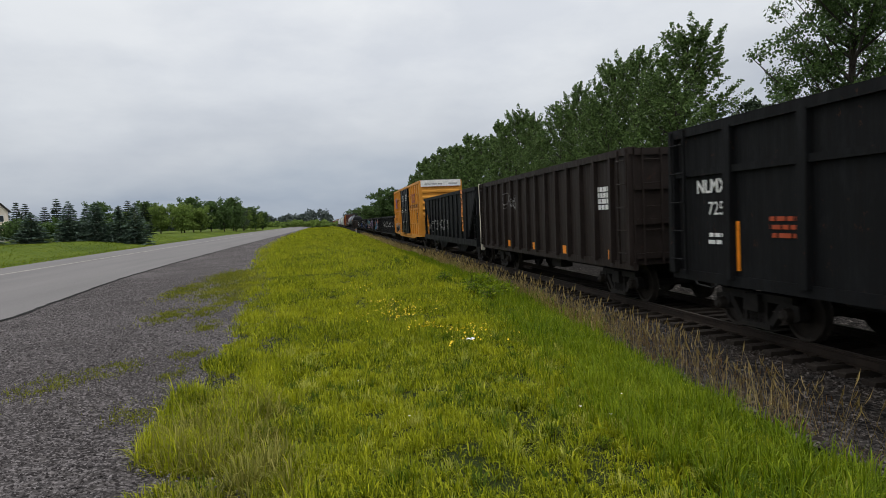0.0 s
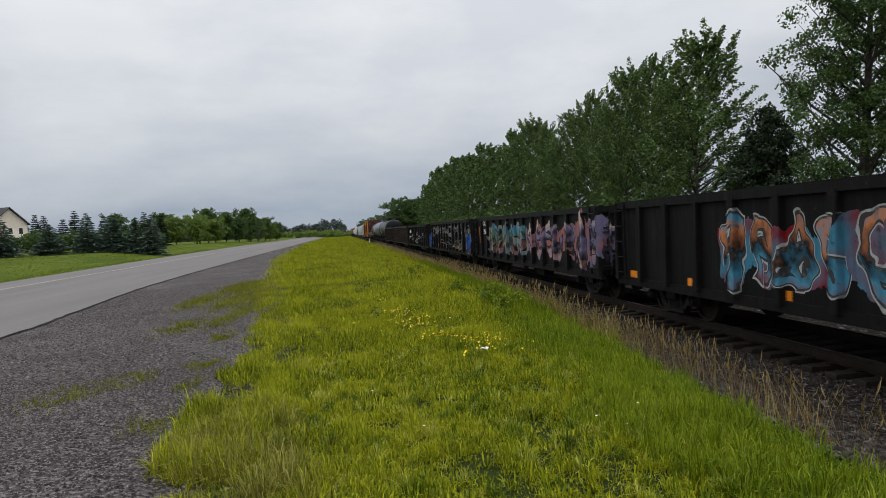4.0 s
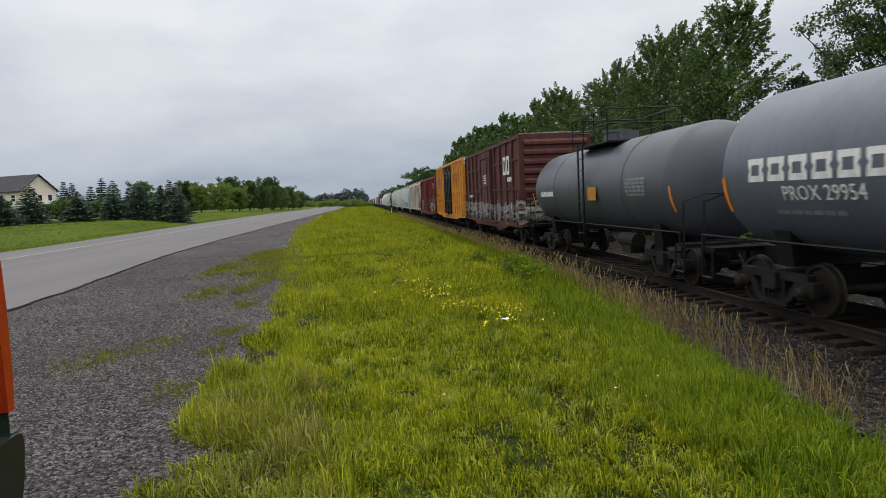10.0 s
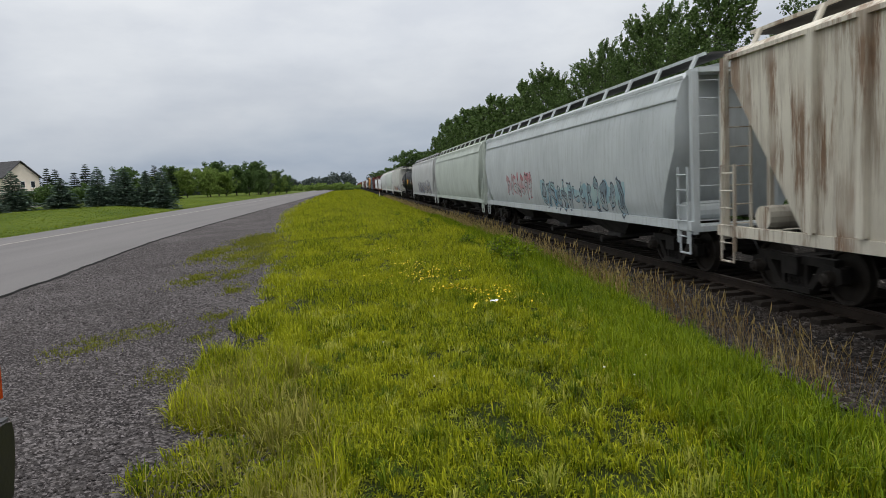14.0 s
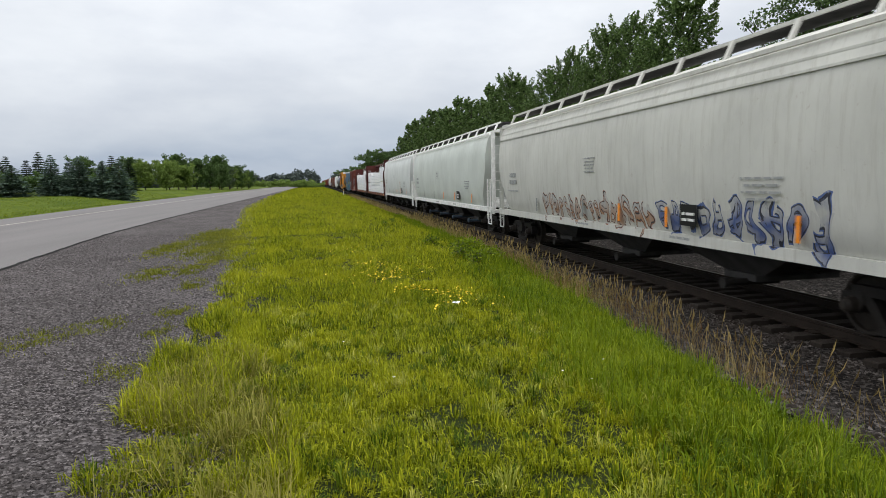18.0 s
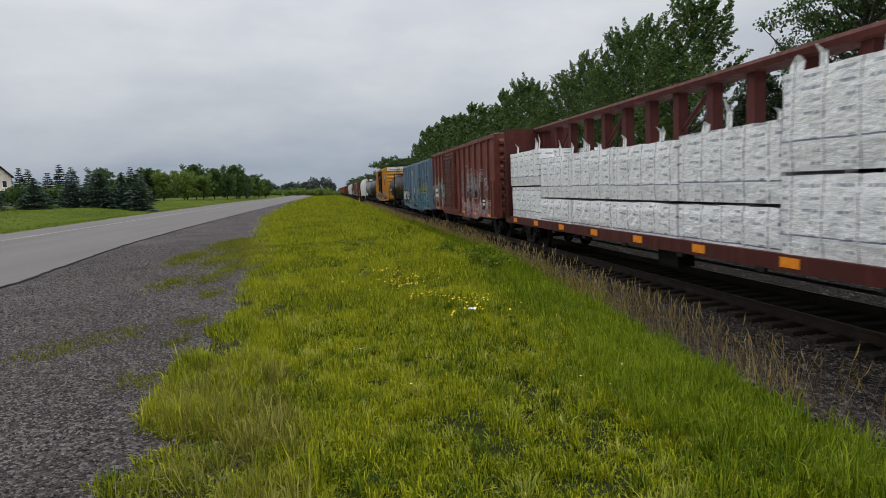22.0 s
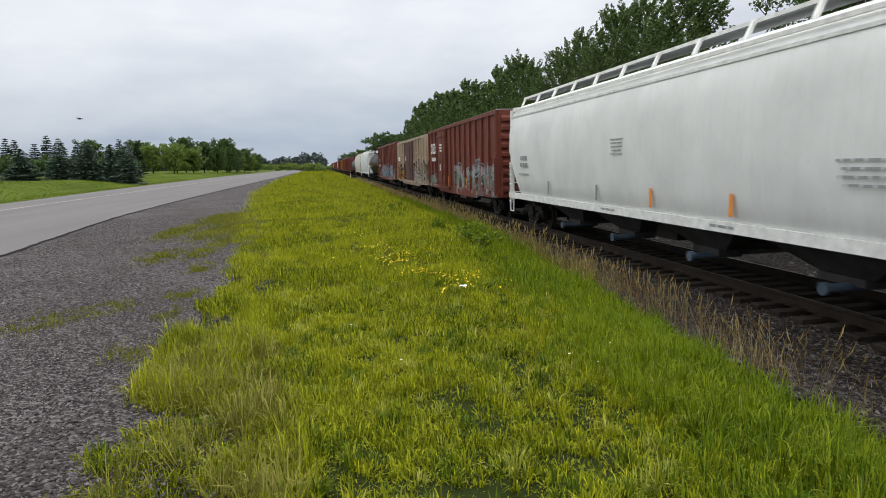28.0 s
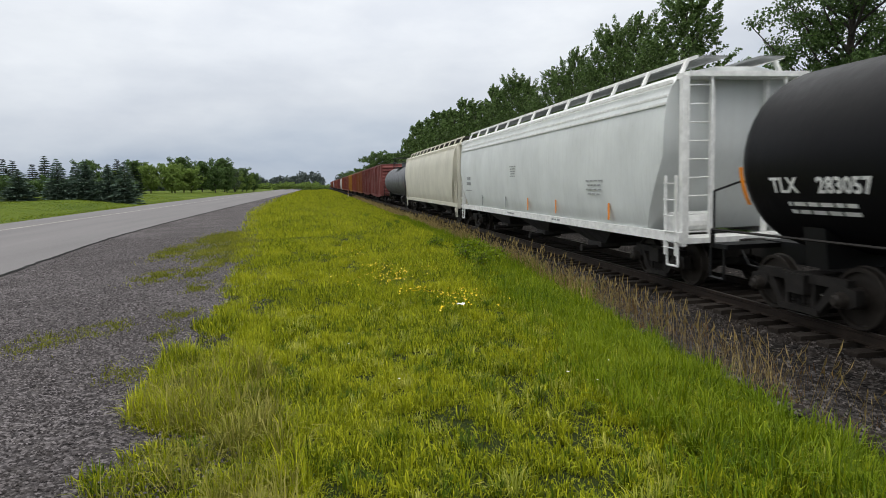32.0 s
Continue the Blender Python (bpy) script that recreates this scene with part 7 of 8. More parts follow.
# underwood below the poplars
bush = broad_tree("bush", 3.4, 2.3, 0.02, 2400, 0.24, M_MAPLE, 5, "dense dark green underwood below the poplars", "bush", limbs=26, twigs=False)
planted(bush, 19.8, 30, 0, 1.0)
for i in range(20):
    y = 33 + i * 6.4
    copy_thing(bush, pose(20.2 + 1.2 * math.sin(i * 1.9), y, -1.0, 0, 0, i * 71) @ Matrix.Diagonal((1.25, 1.35, 0.95 + 0.35 * abs(math.sin(i * 2.3)), 1)))
for i in range(26):
    y = -4 + i * 5.2
    copy_thing(bush, pose(17.2 + 0.8 * math.sin(i * 2.7), y, -1.25, 0, 0, i * 53) @ Matrix.Diagonal((1.15, 1.3, 0.62 + 0.2 * abs(math.sin(i * 1.3)), 1)))
# the nearest tree: dark, open, with sky between its limbs
ash = broad_tree("ash_tree", 15.5, 4.4, 0.08, 52000, 0.112, M_MAPLE, 19, "tall dark broad-leaved tree with an open crown behind the railway", limbs=64, columnar=0.35, taper=0.62)
planted(ash, 23.0, 25.8, 0, 1.0)
copy_thing(ash, pose(24.5, 19.0, -0.8, 0, 0, 130))
fir = broad_tree("pine_tree", 8.6, 2.6, 0.04, 20000, 0.13, M_DARKFIR, 8, "dark bushy pine behind the railway line", "conifer", limbs=60, columnar=0.25, taper=0.66)
planted(fir, 23.6, 33.0, 0, 1.15, 0.98)
copy_thing(fir, pose(25.5, 36.5, -1.0, 0, 0, 100) @ Matrix.Diagonal((0.9, 0.9, 0.88, 1)))
# the darker clump farther on
oak = broad_tree("broad_tree", 11.5, 5.2, 0.14, 9000, 0.36, M_MAPLE, 3, "dark round-crowned tree standing clear of the poplars", limbs=34)
planted(oak, 19.5, 216, 0, 1.15)
copy_thing(oak, pose(24.5, 214, -1, 0, 0, 90) @ Matrix.Diagonal((1.1, 1.1, 1.0, 1)))
copy_thing(oak, pose(30.0, 240, -1, 0, 0, 190) @ Matrix.Diagonal((1.2, 1.2, 1.0, 1)))
copy_thing(oak, pose(21.0, 300, -1, 0, 0, 240) @ Matrix.Diagonal((1.2, 1.2, 0.8, 1)))
copy_thing(oak, pose(24.0, 380, -1, 0, 0, 20) @ Matrix.Diagonal((1.3, 1.3, 0.9, 1)))
copy_thing(oak, pose(20.0, 460, -1, 0, 0, 70) @ Matrix.Diagonal((1.3, 1.3, 0.85, 1)))

# spruces on the lawn beyond the road
SPR = "dense blue-green spruce with boughs down to the lawn"
spr = conifer("spruce_tree", 5.0, 2.15, 70, M_SPRUCE, 2, SPR, low=0.03, tiers=22, needle=0.34)
tagged(spr, group="spruces on the lawn")
planted(spr, -32.6, 90, 0, 1.06)
for x, y, a, s, w in ((-29.5, 90.5, 70, 0.96, 1.05), (-26.9, 91.0, 150, 0.93, 0.92), (-24.7, 90.0, 220, 1.02, 0.98), (-34.4, 83.5, 290, 0.70, 1.05), (-37.2, 78.0, 20, 0.86, 1.05), (-36.6, 70.5, 120, 0.68, 0.95), (-33.5, 99, 200, 0.95, 0.9)):
    copy_thing(spr, pose(x, y, ground_z(x, y) - 0.05, 0, 0, a) @ Matrix.Diagonal((w, w, s, 1)))
backf = conifer("fir_tree", 7.5, 1.5, 26, M_DARKFIR, 21, "slim dark fir behind the house garden", needle=0.42)
planted(backf, -58.0, 135, 0, 1.0)
for x, y, s in ((-56.0, 134, 0.95), (-53.5, 136, 0.85), (-61.5, 138, 0.9), (-51.0, 135, 1.06), (-43.5, 134, 0.72), (-38.5, 136, 0.95), (-36.0, 138, 0.85), (-64.5, 134, 0.8), (-41.0, 138, 0.8)):
    copy_thing(backf, pose(x, y, ground_z(x, y), 0, 0, x * 40) @ Matrix.Diagonal((1.15, 1.15, s, 1)))
hedge = broad_tree("bush", 3.6, 3.0, 0.02, 3600, 0.26, M_MAPLE, 41, "dark green garden bush", "bush", limbs=24)
planted(hedge, -50.0, 128, 0, 1.0)
for x, y, s in ((-47.0, 130, 1.1), (-44.0, 129, 0.9), (-55, 128, 1.1), (-59.0, 127, 1.0), (-39.5, 130, 1.0), (-62.5, 120, 1.0), (-36.0, 128, 0.9)):
    copy_thing(hedge, pose(x, y, ground_z(x, y), 0, 0, x * 31) @ Matrix.Diagonal((s, s, s, 1)))

# broad trees by the road farther on
lime = broad_tree("broad_tree", 6.8, 2.9, 0.06, 11000, 0.22, M_LIME, 51, "light yellow-green young tree on the lawn", limbs=46)
dark = broad_tree("broad_tree", 7.6, 2.7, 0.06, 11000, 0.22, M_MAPLE, 57, "dark green broad-leaved tree beside the road", limbs=46)
pale = broad_tree("broad_tree", 8.0, 2.2, 0.05, 5000, 0.26, M_BIRCH, 61, "pale grey-green birch beside the road", limbs=28)
planted(lime, -38.5, 160, 0, 1.05)
planted(dark, -31.0, 182, 0, 1.1)
planted(pale, -26.5, 212, 0, 0.95)
for base, x, y, s in ((lime, -34.5, 166, 1.05), (lime, -33.5, 158, 0.95), (dark, -42.5, 165, 0.95), (dark, -34.8, 178, 1.1), (lime, -30.6, 165, 0.9), (dark, -28.3, 186, 0.85), (dark, -28.5, 205, 1.22),
                      (dark, -27.0, 199, 0.9), (lime, -27.5, 222, 1.0), (dark, -26.5, 232, 0.98), (lime, -25.5, 236, 0.9), (dark, -24.5, 250, 0.85), (dark, -48, 150, 0.9), (lime, -45, 158, 0.85)):
    copy_thing(base, pose(x, y, ground_z(x, y) - 0.05, 0, 0, x * 57) @ Matrix.Diagonal((s, s, s, 1)))
# far woods along the horizon; distance haze is put into their greyed leaf colour
r = np.random.default_rng(9)
cs = []
for i in range(300):
    x = -420 + i * 1.75 + r.normal() * 2
    y = 620 + 60 * r.random() + abs(x) * 0.2
    hh = 11 + 3.5 * r.random() + 2.5 * math.sin(i * 0.14) + 1.5 * math.sin(i * 0.41)
    if 2 < x < 16:
        continue
    k = 110
    p = r.normal(size=(k, 3))
    p /= np.linalg.norm(p, axis=1)[:, None]
    cs.append(p * np.array((4.6, 4.6, hh * 0.5)) * (0.6 + 0.4 * r.random((k, 1))) + np.array((x, y, hh * 0.5 - 1)))
cs = np.concatenate(cs)
tagged(new("far_woods", quads_mesh("far_woods", leaves(cs, 2.0, r), leaf_mat("haze_tinted_leaf", (0.050, 0.066, 0.060), (0.075, 0.095, 0.085)))), "dark line of far woods on the horizon, haze in its leaf colour", "woods", kind="stuff")
# bushes where the road bends away
far_bush = broad_tree("bush", 3.0, 3.2, 0.02, 2600, 0.3, M_LIME, 71, "low green bushes beside the far road", "bush", limbs=20)
planted(far_bush, -3.5, 260, 0, 1.0)
for x, y, s in ((-1.5, 250, 0.6), (-6.5, 275, 1.1), (-10, 300, 1.2), (-16, 330, 1.3), (-4, 300, 1.2), (1.5, 262, 0.6), (-22, 350, 1.4), (-30, 360, 1.3), (2.0, 330, 0.8)):
    copy_thing(far_bush, pose(x, y, -0.2, 0, 0, x * 77) @ Matrix.Diagonal((s, s, s, 1)))

# ---- grass, weeds and flowers ----
def blade_mat(name, lo, hi, tip, trans=0.3):
    q = Nodes(name, 0.65)
    geo = q.n("ShaderNodeNewGeometry")
    patch = q.noise(q.coords(world=True), 0.55, 4)
    c = q.ramp(geo.outputs["Random Per Island"], ((0.0, lo), (0.7, hi), (1.0, tip)))
    c = q.mix(q.ramp(patch, ((0.42, 0.0), (0.68, 0.55))), c, tip)
    q.b.inputs["Specular IOR Level"].default_value = 0.14
    tr = q.n("ShaderNodeBsdfTranslucent")
    q.put(tr.inputs[0], c)
    mx = q.n("ShaderNodeMixShader")
    mx.inputs[0].default_value = trans
    q.put(q.b.inputs["Base Color"], c)
    q.t.links.new(q.b.outputs[0], mx.inputs[1])
    q.t.links.new(tr.outputs[0], mx.inputs[2])
    q.t.links.new(mx.outputs[0], q.t.nodes["Material Output"].inputs[0])
    return q.mat


M_BLADE = blade_mat("fresh_grass", (0.036, 0.056, 0.003), (0.240, 0.285, 0.008), (0.44, 0.44, 0.02))
M_LUSH = blade_mat("lush_grass", (0.034, 0.066, 0.003), (0.122, 0.188, 0.004), (0.23, 0.28, 0.010))
M_STRAW = blade_mat("dry_straw", (0.15, 0.105, 0.035), (0.27, 0.20, 0.075), (0.42, 0.33, 0.15), 0.15)
M_RUSTY = blade_mat("rusty_weeds", (0.070, 0.034, 0.012), (0.150, 0.078, 0.024), (0.24, 0.15, 0.05), 0.15)
M_YELLOWED = blade_mat("yellowed_grass", (0.12, 0.135, 0.018), (0.22, 0.215, 0.035), (0.31, 0.28, 0.08), 0.2)
M_PALE = blade_mat("pale_grass", (0.20, 0.24, 0.03), (0.34, 0.37, 0.06), (0.48, 0.46, 0.10))
M_DEEP = blade_mat("deep_green_grass", (0.022, 0.045, 0.003), (0.075, 0.130, 0.006), (0.15, 0.20, 0.015))
M_LAWN = blade_mat("lawn_blades", (0.060, 0.095, 0.008), (0.125, 0.172, 0.013), (0.18, 0.215, 0.02))
M_MOSS = blade_mat("mossy_grass", (0.075, 0.088, 0.012), (0.155, 0.172, 0.018), (0.24, 0.24, 0.03))


def blades(x, y, z, h, w, r, bend=0.5):
    """A narrow leaning blade, one quad, at each place."""
    n = len(x)
    a = r.random(n) * 6.283
    dx, dy = np.cos(a) * w, np.sin(a) * w
    b = r.random(n) * 6.283
    k = h * bend * (0.15 + 0.85 * r.random(n))
    lx, ly = np.cos(b) * k, np.sin(b) * k
    top = z + np.sqrt(np.maximum(h * h - k * k, (0.25 * h) ** 2))
    p0 = np.stack([x - dx, y - dy, z], 1)
    p1 = np.stack([x + dx, y + dy, z], 1)
    p2 = np.stack([x + lx + dx * 0.25, y + ly + dy * 0.25, top], 1)
    p3 = np.stack([x + lx - dx * 0.25, y + ly - dy * 0.25, top], 1)
    return np.stack([p0, p1, p2, p3], 1)


def vnoise(x, y, cell, seed):
    """Smooth random values between 0 and 1, over cells of that size."""
    u, v = np.asarray(x) / cell + 1000.0, np.asarray(y) / cell + 1000.0
    i, j = np.floor(u).astype(np.int64), np.floor(v).astype(np.int64)
    f, g = u - i, v - j
    f, g = f * f * (3 - 2 * f), g * g * (3 - 2 * g)

    def at(p, q):
        k = (p * 374761393 + q * 668265263 + seed * 974711) & 0x7FFFFFFF
        k = ((k ^ (k >> 13)) * 1274126177) & 0x7FFFFFFF
        return ((k ^ (k >> 16)) & 0xFFFF) / 65535.0

    return (at(i, j) * (1 - f) + at(i + 1, j) * f) * (1 - g) + (at(i, j + 1) * (1 - f) + at(i + 1, j + 1) * f) * g


def hollow(x, y):
    """1 where the sward is thick, 0 in the small hollows that bare the darkened turf."""
    k = 0.6 * vnoise(x, y, 0.30, 5) + 0.4 * vnoise(x, y, 0.13, 8)
    k = k + 0.25 * (vnoise(x, y, 1.3, 3) - 0.5)
    return np.clip((k - 0.34) / 0.14, 0, 1)


def arched(name, x, y, z, h, w, r, bend, mat, way=None):
    """Blades that rise and then arch over, drooping at the tip: a quad and a pointed tip each, in one strip."""
    n = len(x)
    b = r.random(n) * 6.283 if way is None else way
    a = b - 1.57 + r.normal(size=n) * 0.5
    dx, dy = np.cos(a) * w, np.sin(a) * w
    k = h * bend * (0.15 + 0.85 * r.random(n))
    lx, ly = np.cos(b) * k, np.sin(b) * k
    up = np.sqrt(np.maximum(h * h - k * k, (0.3 * h) ** 2))
    fall = up * (1.05 - 0.55 * (k / (h * bend + 1e-9)) * r.random(n))
    v = np.stack([np.stack(q, 1) for q in ((x - dx, y - dy, z), (x + dx, y + dy, z), (x + lx * 0.42 + dx * 0.85, y + ly * 0.42 + dy * 0.85, z + up * 0.74),
                                           (x + lx * 0.42 - dx * 0.85, y + ly * 0.42 - dy * 0.85, z + up * 0.74), (x + lx, y + ly, z + fall))], 1)
    me = bpy.data.meshes.new(name)
    me.vertices.add(n * 5)
    me.vertices.foreach_set("co", v.astype(np.float32).ravel())
    idx = (np.array((0, 1, 2, 3, 3, 2, 4))[None] + (np.arange(n) * 5)[:, None]).astype(np.int32).ravel()
    me.loops.add(n * 7)
    me.loops.foreach_set("vertex_index", idx)
    me.polygons.add(n * 2)
    me.polygons.foreach_set("loop_start", (np.array((0, 4))[None] + (np.arange(n) * 7)[:, None]).astype(np.int32).ravel())
    me.polygons.foreach_set("loop_total", np.tile(np.array((4, 3), dtype=np.int32), n))
    me.materials.append(mat)
    me.update(calc_edges=True)
    return me


VGZ_X = np.array([-400, -60, -40, -30, -23, -20, 1.2, 2.6, 3.9, 4.7, 5.6, 6.2, 6.75, 9.9, 10.6, 12.5, 16, 26, 60, 400])
VGZ_Z = np.array([2.0, 1.0, 0.95, 0.75, -0.1, -0.12, 0.0, -0.06, -0.32, -0.58, -0.82, -0.89, TIE_Z - 0.12, TIE_Z - 0.12, -0.98, -1.2, -1.0, -0.7, -0.5, 0.0])


def lawn(name, n, y0, y1, left, right, h, w, mat, seed, label, power=1.0, clump=0.0, cut=0.0, bend=0.6, arch=False, feather=0.35):
    r = np.random.default_rng(seed)
    y = y0 + (y1 - y0) * r.random(n) ** power
    a, b = np.interp(y, *left), np.interp(y, *right)
    x = a + (b - a) * r.random(n)
    if y1 < 25:
        a = a - 0.12 + 0.20 * np.sin(y * 1.9) + 0.16 * np.sin(y * 4.3 + 1) + 0.12 * np.sin(y * 9.7 + 2)
    edge = np.minimum(x - a, b - x)
    keep = (x - a > feather * r.random(n)) & (b - x > 0.25 * r.random(n))
    x_, y_ = x + seed * 0.37, y + seed * 0.61
    f = np.sin(x_ * 1.9 + 1.3 * np.sin(y_ * 1.1)) * np.sin(y * 1.5 + x * 0.6) * 0.5 + np.sin(x * 5.1 + y * 3.3) * np.sin(y * 4.3 - x * 2.7) * 0.5
    if cut:
        keep &= f > cut
    g = np.sin(x * 13.1 + 2.1 * np.sin(y * 9.0)) * np.sin(y * 12.3 + 1.7 * np.sin(x * 7.7)) + 0.6 * np.sin(x * 31 + y * 17) * np.sin(y * 27 - x * 21)
    hh = h * (0.45 + 0.9 * r.random(n)) * (1 + clump * f) * (1 + 0.2 * g * (y1 < 30))
    if y1 < 30:
        thick = hollow(x, y)
        keep &= r.random(n) < 0.48 + 0.52 * thick
        hh *= (0.45 + 0.55 * thick) * (0.75 + 0.5 * vnoise(x, y, 0.5, 11))
    x, y, hh, f = x[keep], y[keep], hh[keep], f[keep]
    z = np.interp(x, VGZ_X, VGZ_Z) - 0.015
    ww = w * (0.7 + 0.6 * r.random(len(x)))
    me = arched(name, x, y, z, hh, ww, r, bend, mat) if arch else quads_mesh(name, blades(x, y, z, hh, ww, r, bend), mat)
    return tagged(new(name, me), label, "grass", kind="stuff")


def tussocks(name, n, per, y0, y1, left, right, h, w, mat, seed, label, spread=0.035, power=1.0):
    """Tufts of blades that fan out from one root each."""
    r = np.random.default_rng(seed)
    cy = y0 + (y1 - y0) * r.random(n) ** power
    a, b = np.interp(cy, *left), np.interp(cy, *right)
    cx = a + (b - a) * r.random(n)
    keep = (cx - a > 0.2 * r.random(n)) & (r.random(n) < 0.25 + 0.75 * hollow(cx, cy))
    cx, cy = cx[keep], cy[keep]
    size = 0.55 + 0.9 * r.random(len(cx)) ** 1.5
    lean = r.random(len(cx)) * 6.283
    i = np.repeat(np.arange(len(cx)), per)
    m = len(i)
    out = r.random(m) * 6.283
    d = np.abs(r.normal(size=m)) * spread * size[i]
    x, y = cx[i] + np.cos(out) * d, cy[i] + np.sin(out) * d
    way = np.arctan2(np.sin(out) + 0.7 * np.sin(lean[i]), np.cos(out) + 0.7 * np.cos(lean[i])) + 0.35 * r.normal(size=m)
    z = np.interp(x, VGZ_X, VGZ_Z) - 0.012
    hh = h * size[i] * (0.55 + 0.6 * r.random(m))
    me = arched(name, x, y, z, hh, w * (0.7 + 0.6 * r.random(m)), r, 0.95, mat, way)
    return tagged(new(name, me), label, "grass", kind="stuff")


YS = (0, 4.2, 5.4, 6.0, 7.0, 8.4, 10.3, 12.8, 15.6, 20.4, 50, 100, 220)
LEFT = (YS, (-1.85, -1.55, -1.32, -1.62, -1.45, -1.45, -1.65, -1.85, -2.1, -2.8, -5.4, -6.8, -7.8))
BYS = (0, 5, 8, 12, 18, 26, 40, 80)
BX = np.array((3.85, 3.95, 4.3, 4.85, 5.4, 5.75, 6.0, 6.2))
RIGHT = (BYS, BX - np.array((0.42, 0.42, 0.38, 0.32, 0.2, 0.15, 0.15, 0.15)))
lawn("grass", 150000, 2.2, 9.0, LEFT, RIGHT, 0.085, 0.0040, M_BLADE, 1, "mown green verge grass with tufts", 1.0, 0.5, bend=0.97, arch=True)
tussocks("grass", 2700, 34, 2.2, 9.0, LEFT, RIGHT, 0.112, 0.0038, M_BLADE, 101, "tufts of green grass in the verge")
tussocks("grass", 1500, 30, 9.0, 20, LEFT, RIGHT, 0.15, 0.0055, M_BLADE, 102, "tufts of green grass in the verge", 0.05)
tussocks("grass", 620, 34, 2.2, 9.0, LEFT, RIGHT, 0.110, 0.0044, M_DEEP, 103, "dark green tufts in the verge")
tussocks("dry_grass", 420, 30, 2.2, 9.0, LEFT, RIGHT, 0.125, 0.0036, M_PALE, 104, "pale yellowish tufts in the verge")
tussocks("tall_grass", 900, 30, 2.3, 11, (BYS, BX - 1.9), (BYS, BX - 0.35), 0.22, 0.0042, M_LUSH, 105, "lush green tufts along the ballast", 0.045)
lawn("grass", 130000, 9.0, 22, LEFT, RIGHT, 0.105, 0.0056, M_BLADE, 2, "mown green verge grass", 1.15, 0.6, bend=0.95)
lawn("grass", 70000, 22, 75, LEFT, RIGHT, 0.15, 0.014, M_BLADE, 3, "mown green verge grass", 1.2, 0.4, bend=0.95)
lawn("grass", 22000, 75, 260, LEFT, RIGHT, 0.2, 0.06, M_BLADE, 4, "mown green verge grass", 1.2, 0.3, bend=0.96)
lawn("tall_grass", 36000, 2.5, 13, (BYS, BX - 2.2), (BYS, BX - 0.30), 0.20, 0.0036, M_LUSH, 5, "lush taller grass along the ballast", 1.0, 0.3, bend=0.7, arch=True, feather=1.5)
lawn("tall_grass", 26000, 13, 45, (BYS, BX - 1.6), (BYS, BX - 0.15), 0.25, 0.009, M_LUSH, 6, "lush taller grass along the ballast", 1.1, 0.3, feather=1.3)
lawn("grass", 30000, 3.4, 9.0, ((0, 4.4, 6, 9), (-1.5, -1.45, -1.6, -1.65)), ((0, 4.4, 6, 9), (0.0, -0.1, -0.4, -0.8)), 0.15, 0.0036, M_BLADE, 7, "shaggy grass at the gravel's edge", 1.0, 0.8, -0.1, 0.95, True)
lawn("dry_grass", 13000, 2.6, 6.6, ((0, 7), (-1.5, -1.5)), ((0, 7), (0.3, -0.7)), 0.15, 0.0028, M_YELLOWED, 8, "yellowed dry grass at the gravel's edge", 1.0, 0.6, -0.1, 0.9, True)
tussocks("dry_grass", 150, 34, 3.2, 6.0, ((0, 7), (-1.25, -1.3)), ((0, 7), (0.2, -0.6)), 0.24, 0.0034, M_YELLOWED, 106, "long pale arching grass at the gravel's edge", 0.05)
lawn("dry_weeds", 12000, 3.6, 16, (BYS, BX - 0.3), (BYS, BX + 0.85), 0.14, 0.0022, M_RUSTY, 9, "rust-brown dry weeds in the ballast", 1.0, 0.6, 0.25, 0.95, True)
lawn("dry_weeds", 2600, 5.0, 16, (BYS, BX - 0.25), (BYS, BX + 0.6), 0.34, 0.0020, M_STRAW, 14, "straw-coloured dry grass tufts in the ballast", 1.0, 0.5, 0.15, 0.6, True)
lawn("dry_weeds", 9000, 16, 45, (BYS, BX - 0.35), (BYS, BX + 0.45), 0.34, 0.0050, M_STRAW, 10, "straw-coloured dry weeds by the track", 1.2, 0.5, -0.2, 0.7)
lawn("dry_weeds", 5000, 12, 45, (BYS, BX - 0.2), (BYS, BX + 0.6), 0.26, 0.0050, M_RUSTY, 17, "rust-brown dry weeds by the track", 1.2, 0.5, -0.1, 0.8)
lawn("dry_weeds", 6000, 45, 130, (BYS, BX - 0.4), (BYS, BX + 0.5), 0.4, 0.02, M_STRAW, 11, "straw-coloured dry weeds by the track", 1.2, 0.5, -0.2, 0.7)
lawn("tall_weeds", 6000, 9, 30, (BYS, BX - 0.8), (BYS, BX + 0.2), 0.40, 0.0040, M_LUSH, 15, "tall green weeds mixed into the dry grass", 1.0, 0.4, 0.1, 0.7, True)
lawn("tall_weeds", 2600, 9, 34, (BYS, BX - 0.5), (BYS, BX + 0.3), 0.45, 0.0032, M_STRAW, 16, "tall dry grass along the ballast", 1.0, 0.4, 0.05, 0.6, True)
lawn("dry_weeds", 3500, 3.4, 18, (BYS, BX + 0.0), (BYS, BX + 1.3), 0.06, 0.005, M_RUSTY, 18, "withered brown weed litter on the ballast", 1.0, 0.4, 0.2, 0.98)
# the mown lawn beyond the road
lawn("lawn_grass", 26000, 28, 125, ((0, 130), (-44, -44)), ((0, 39, 62, 87, 140), (-18.2, -18.4, -19.6, -20.6, -21.8)), 0.075, 0.05, M_LAWN, 72, "mown lawn grass beyond the road", 1.0, 0.3, bend=0.96)
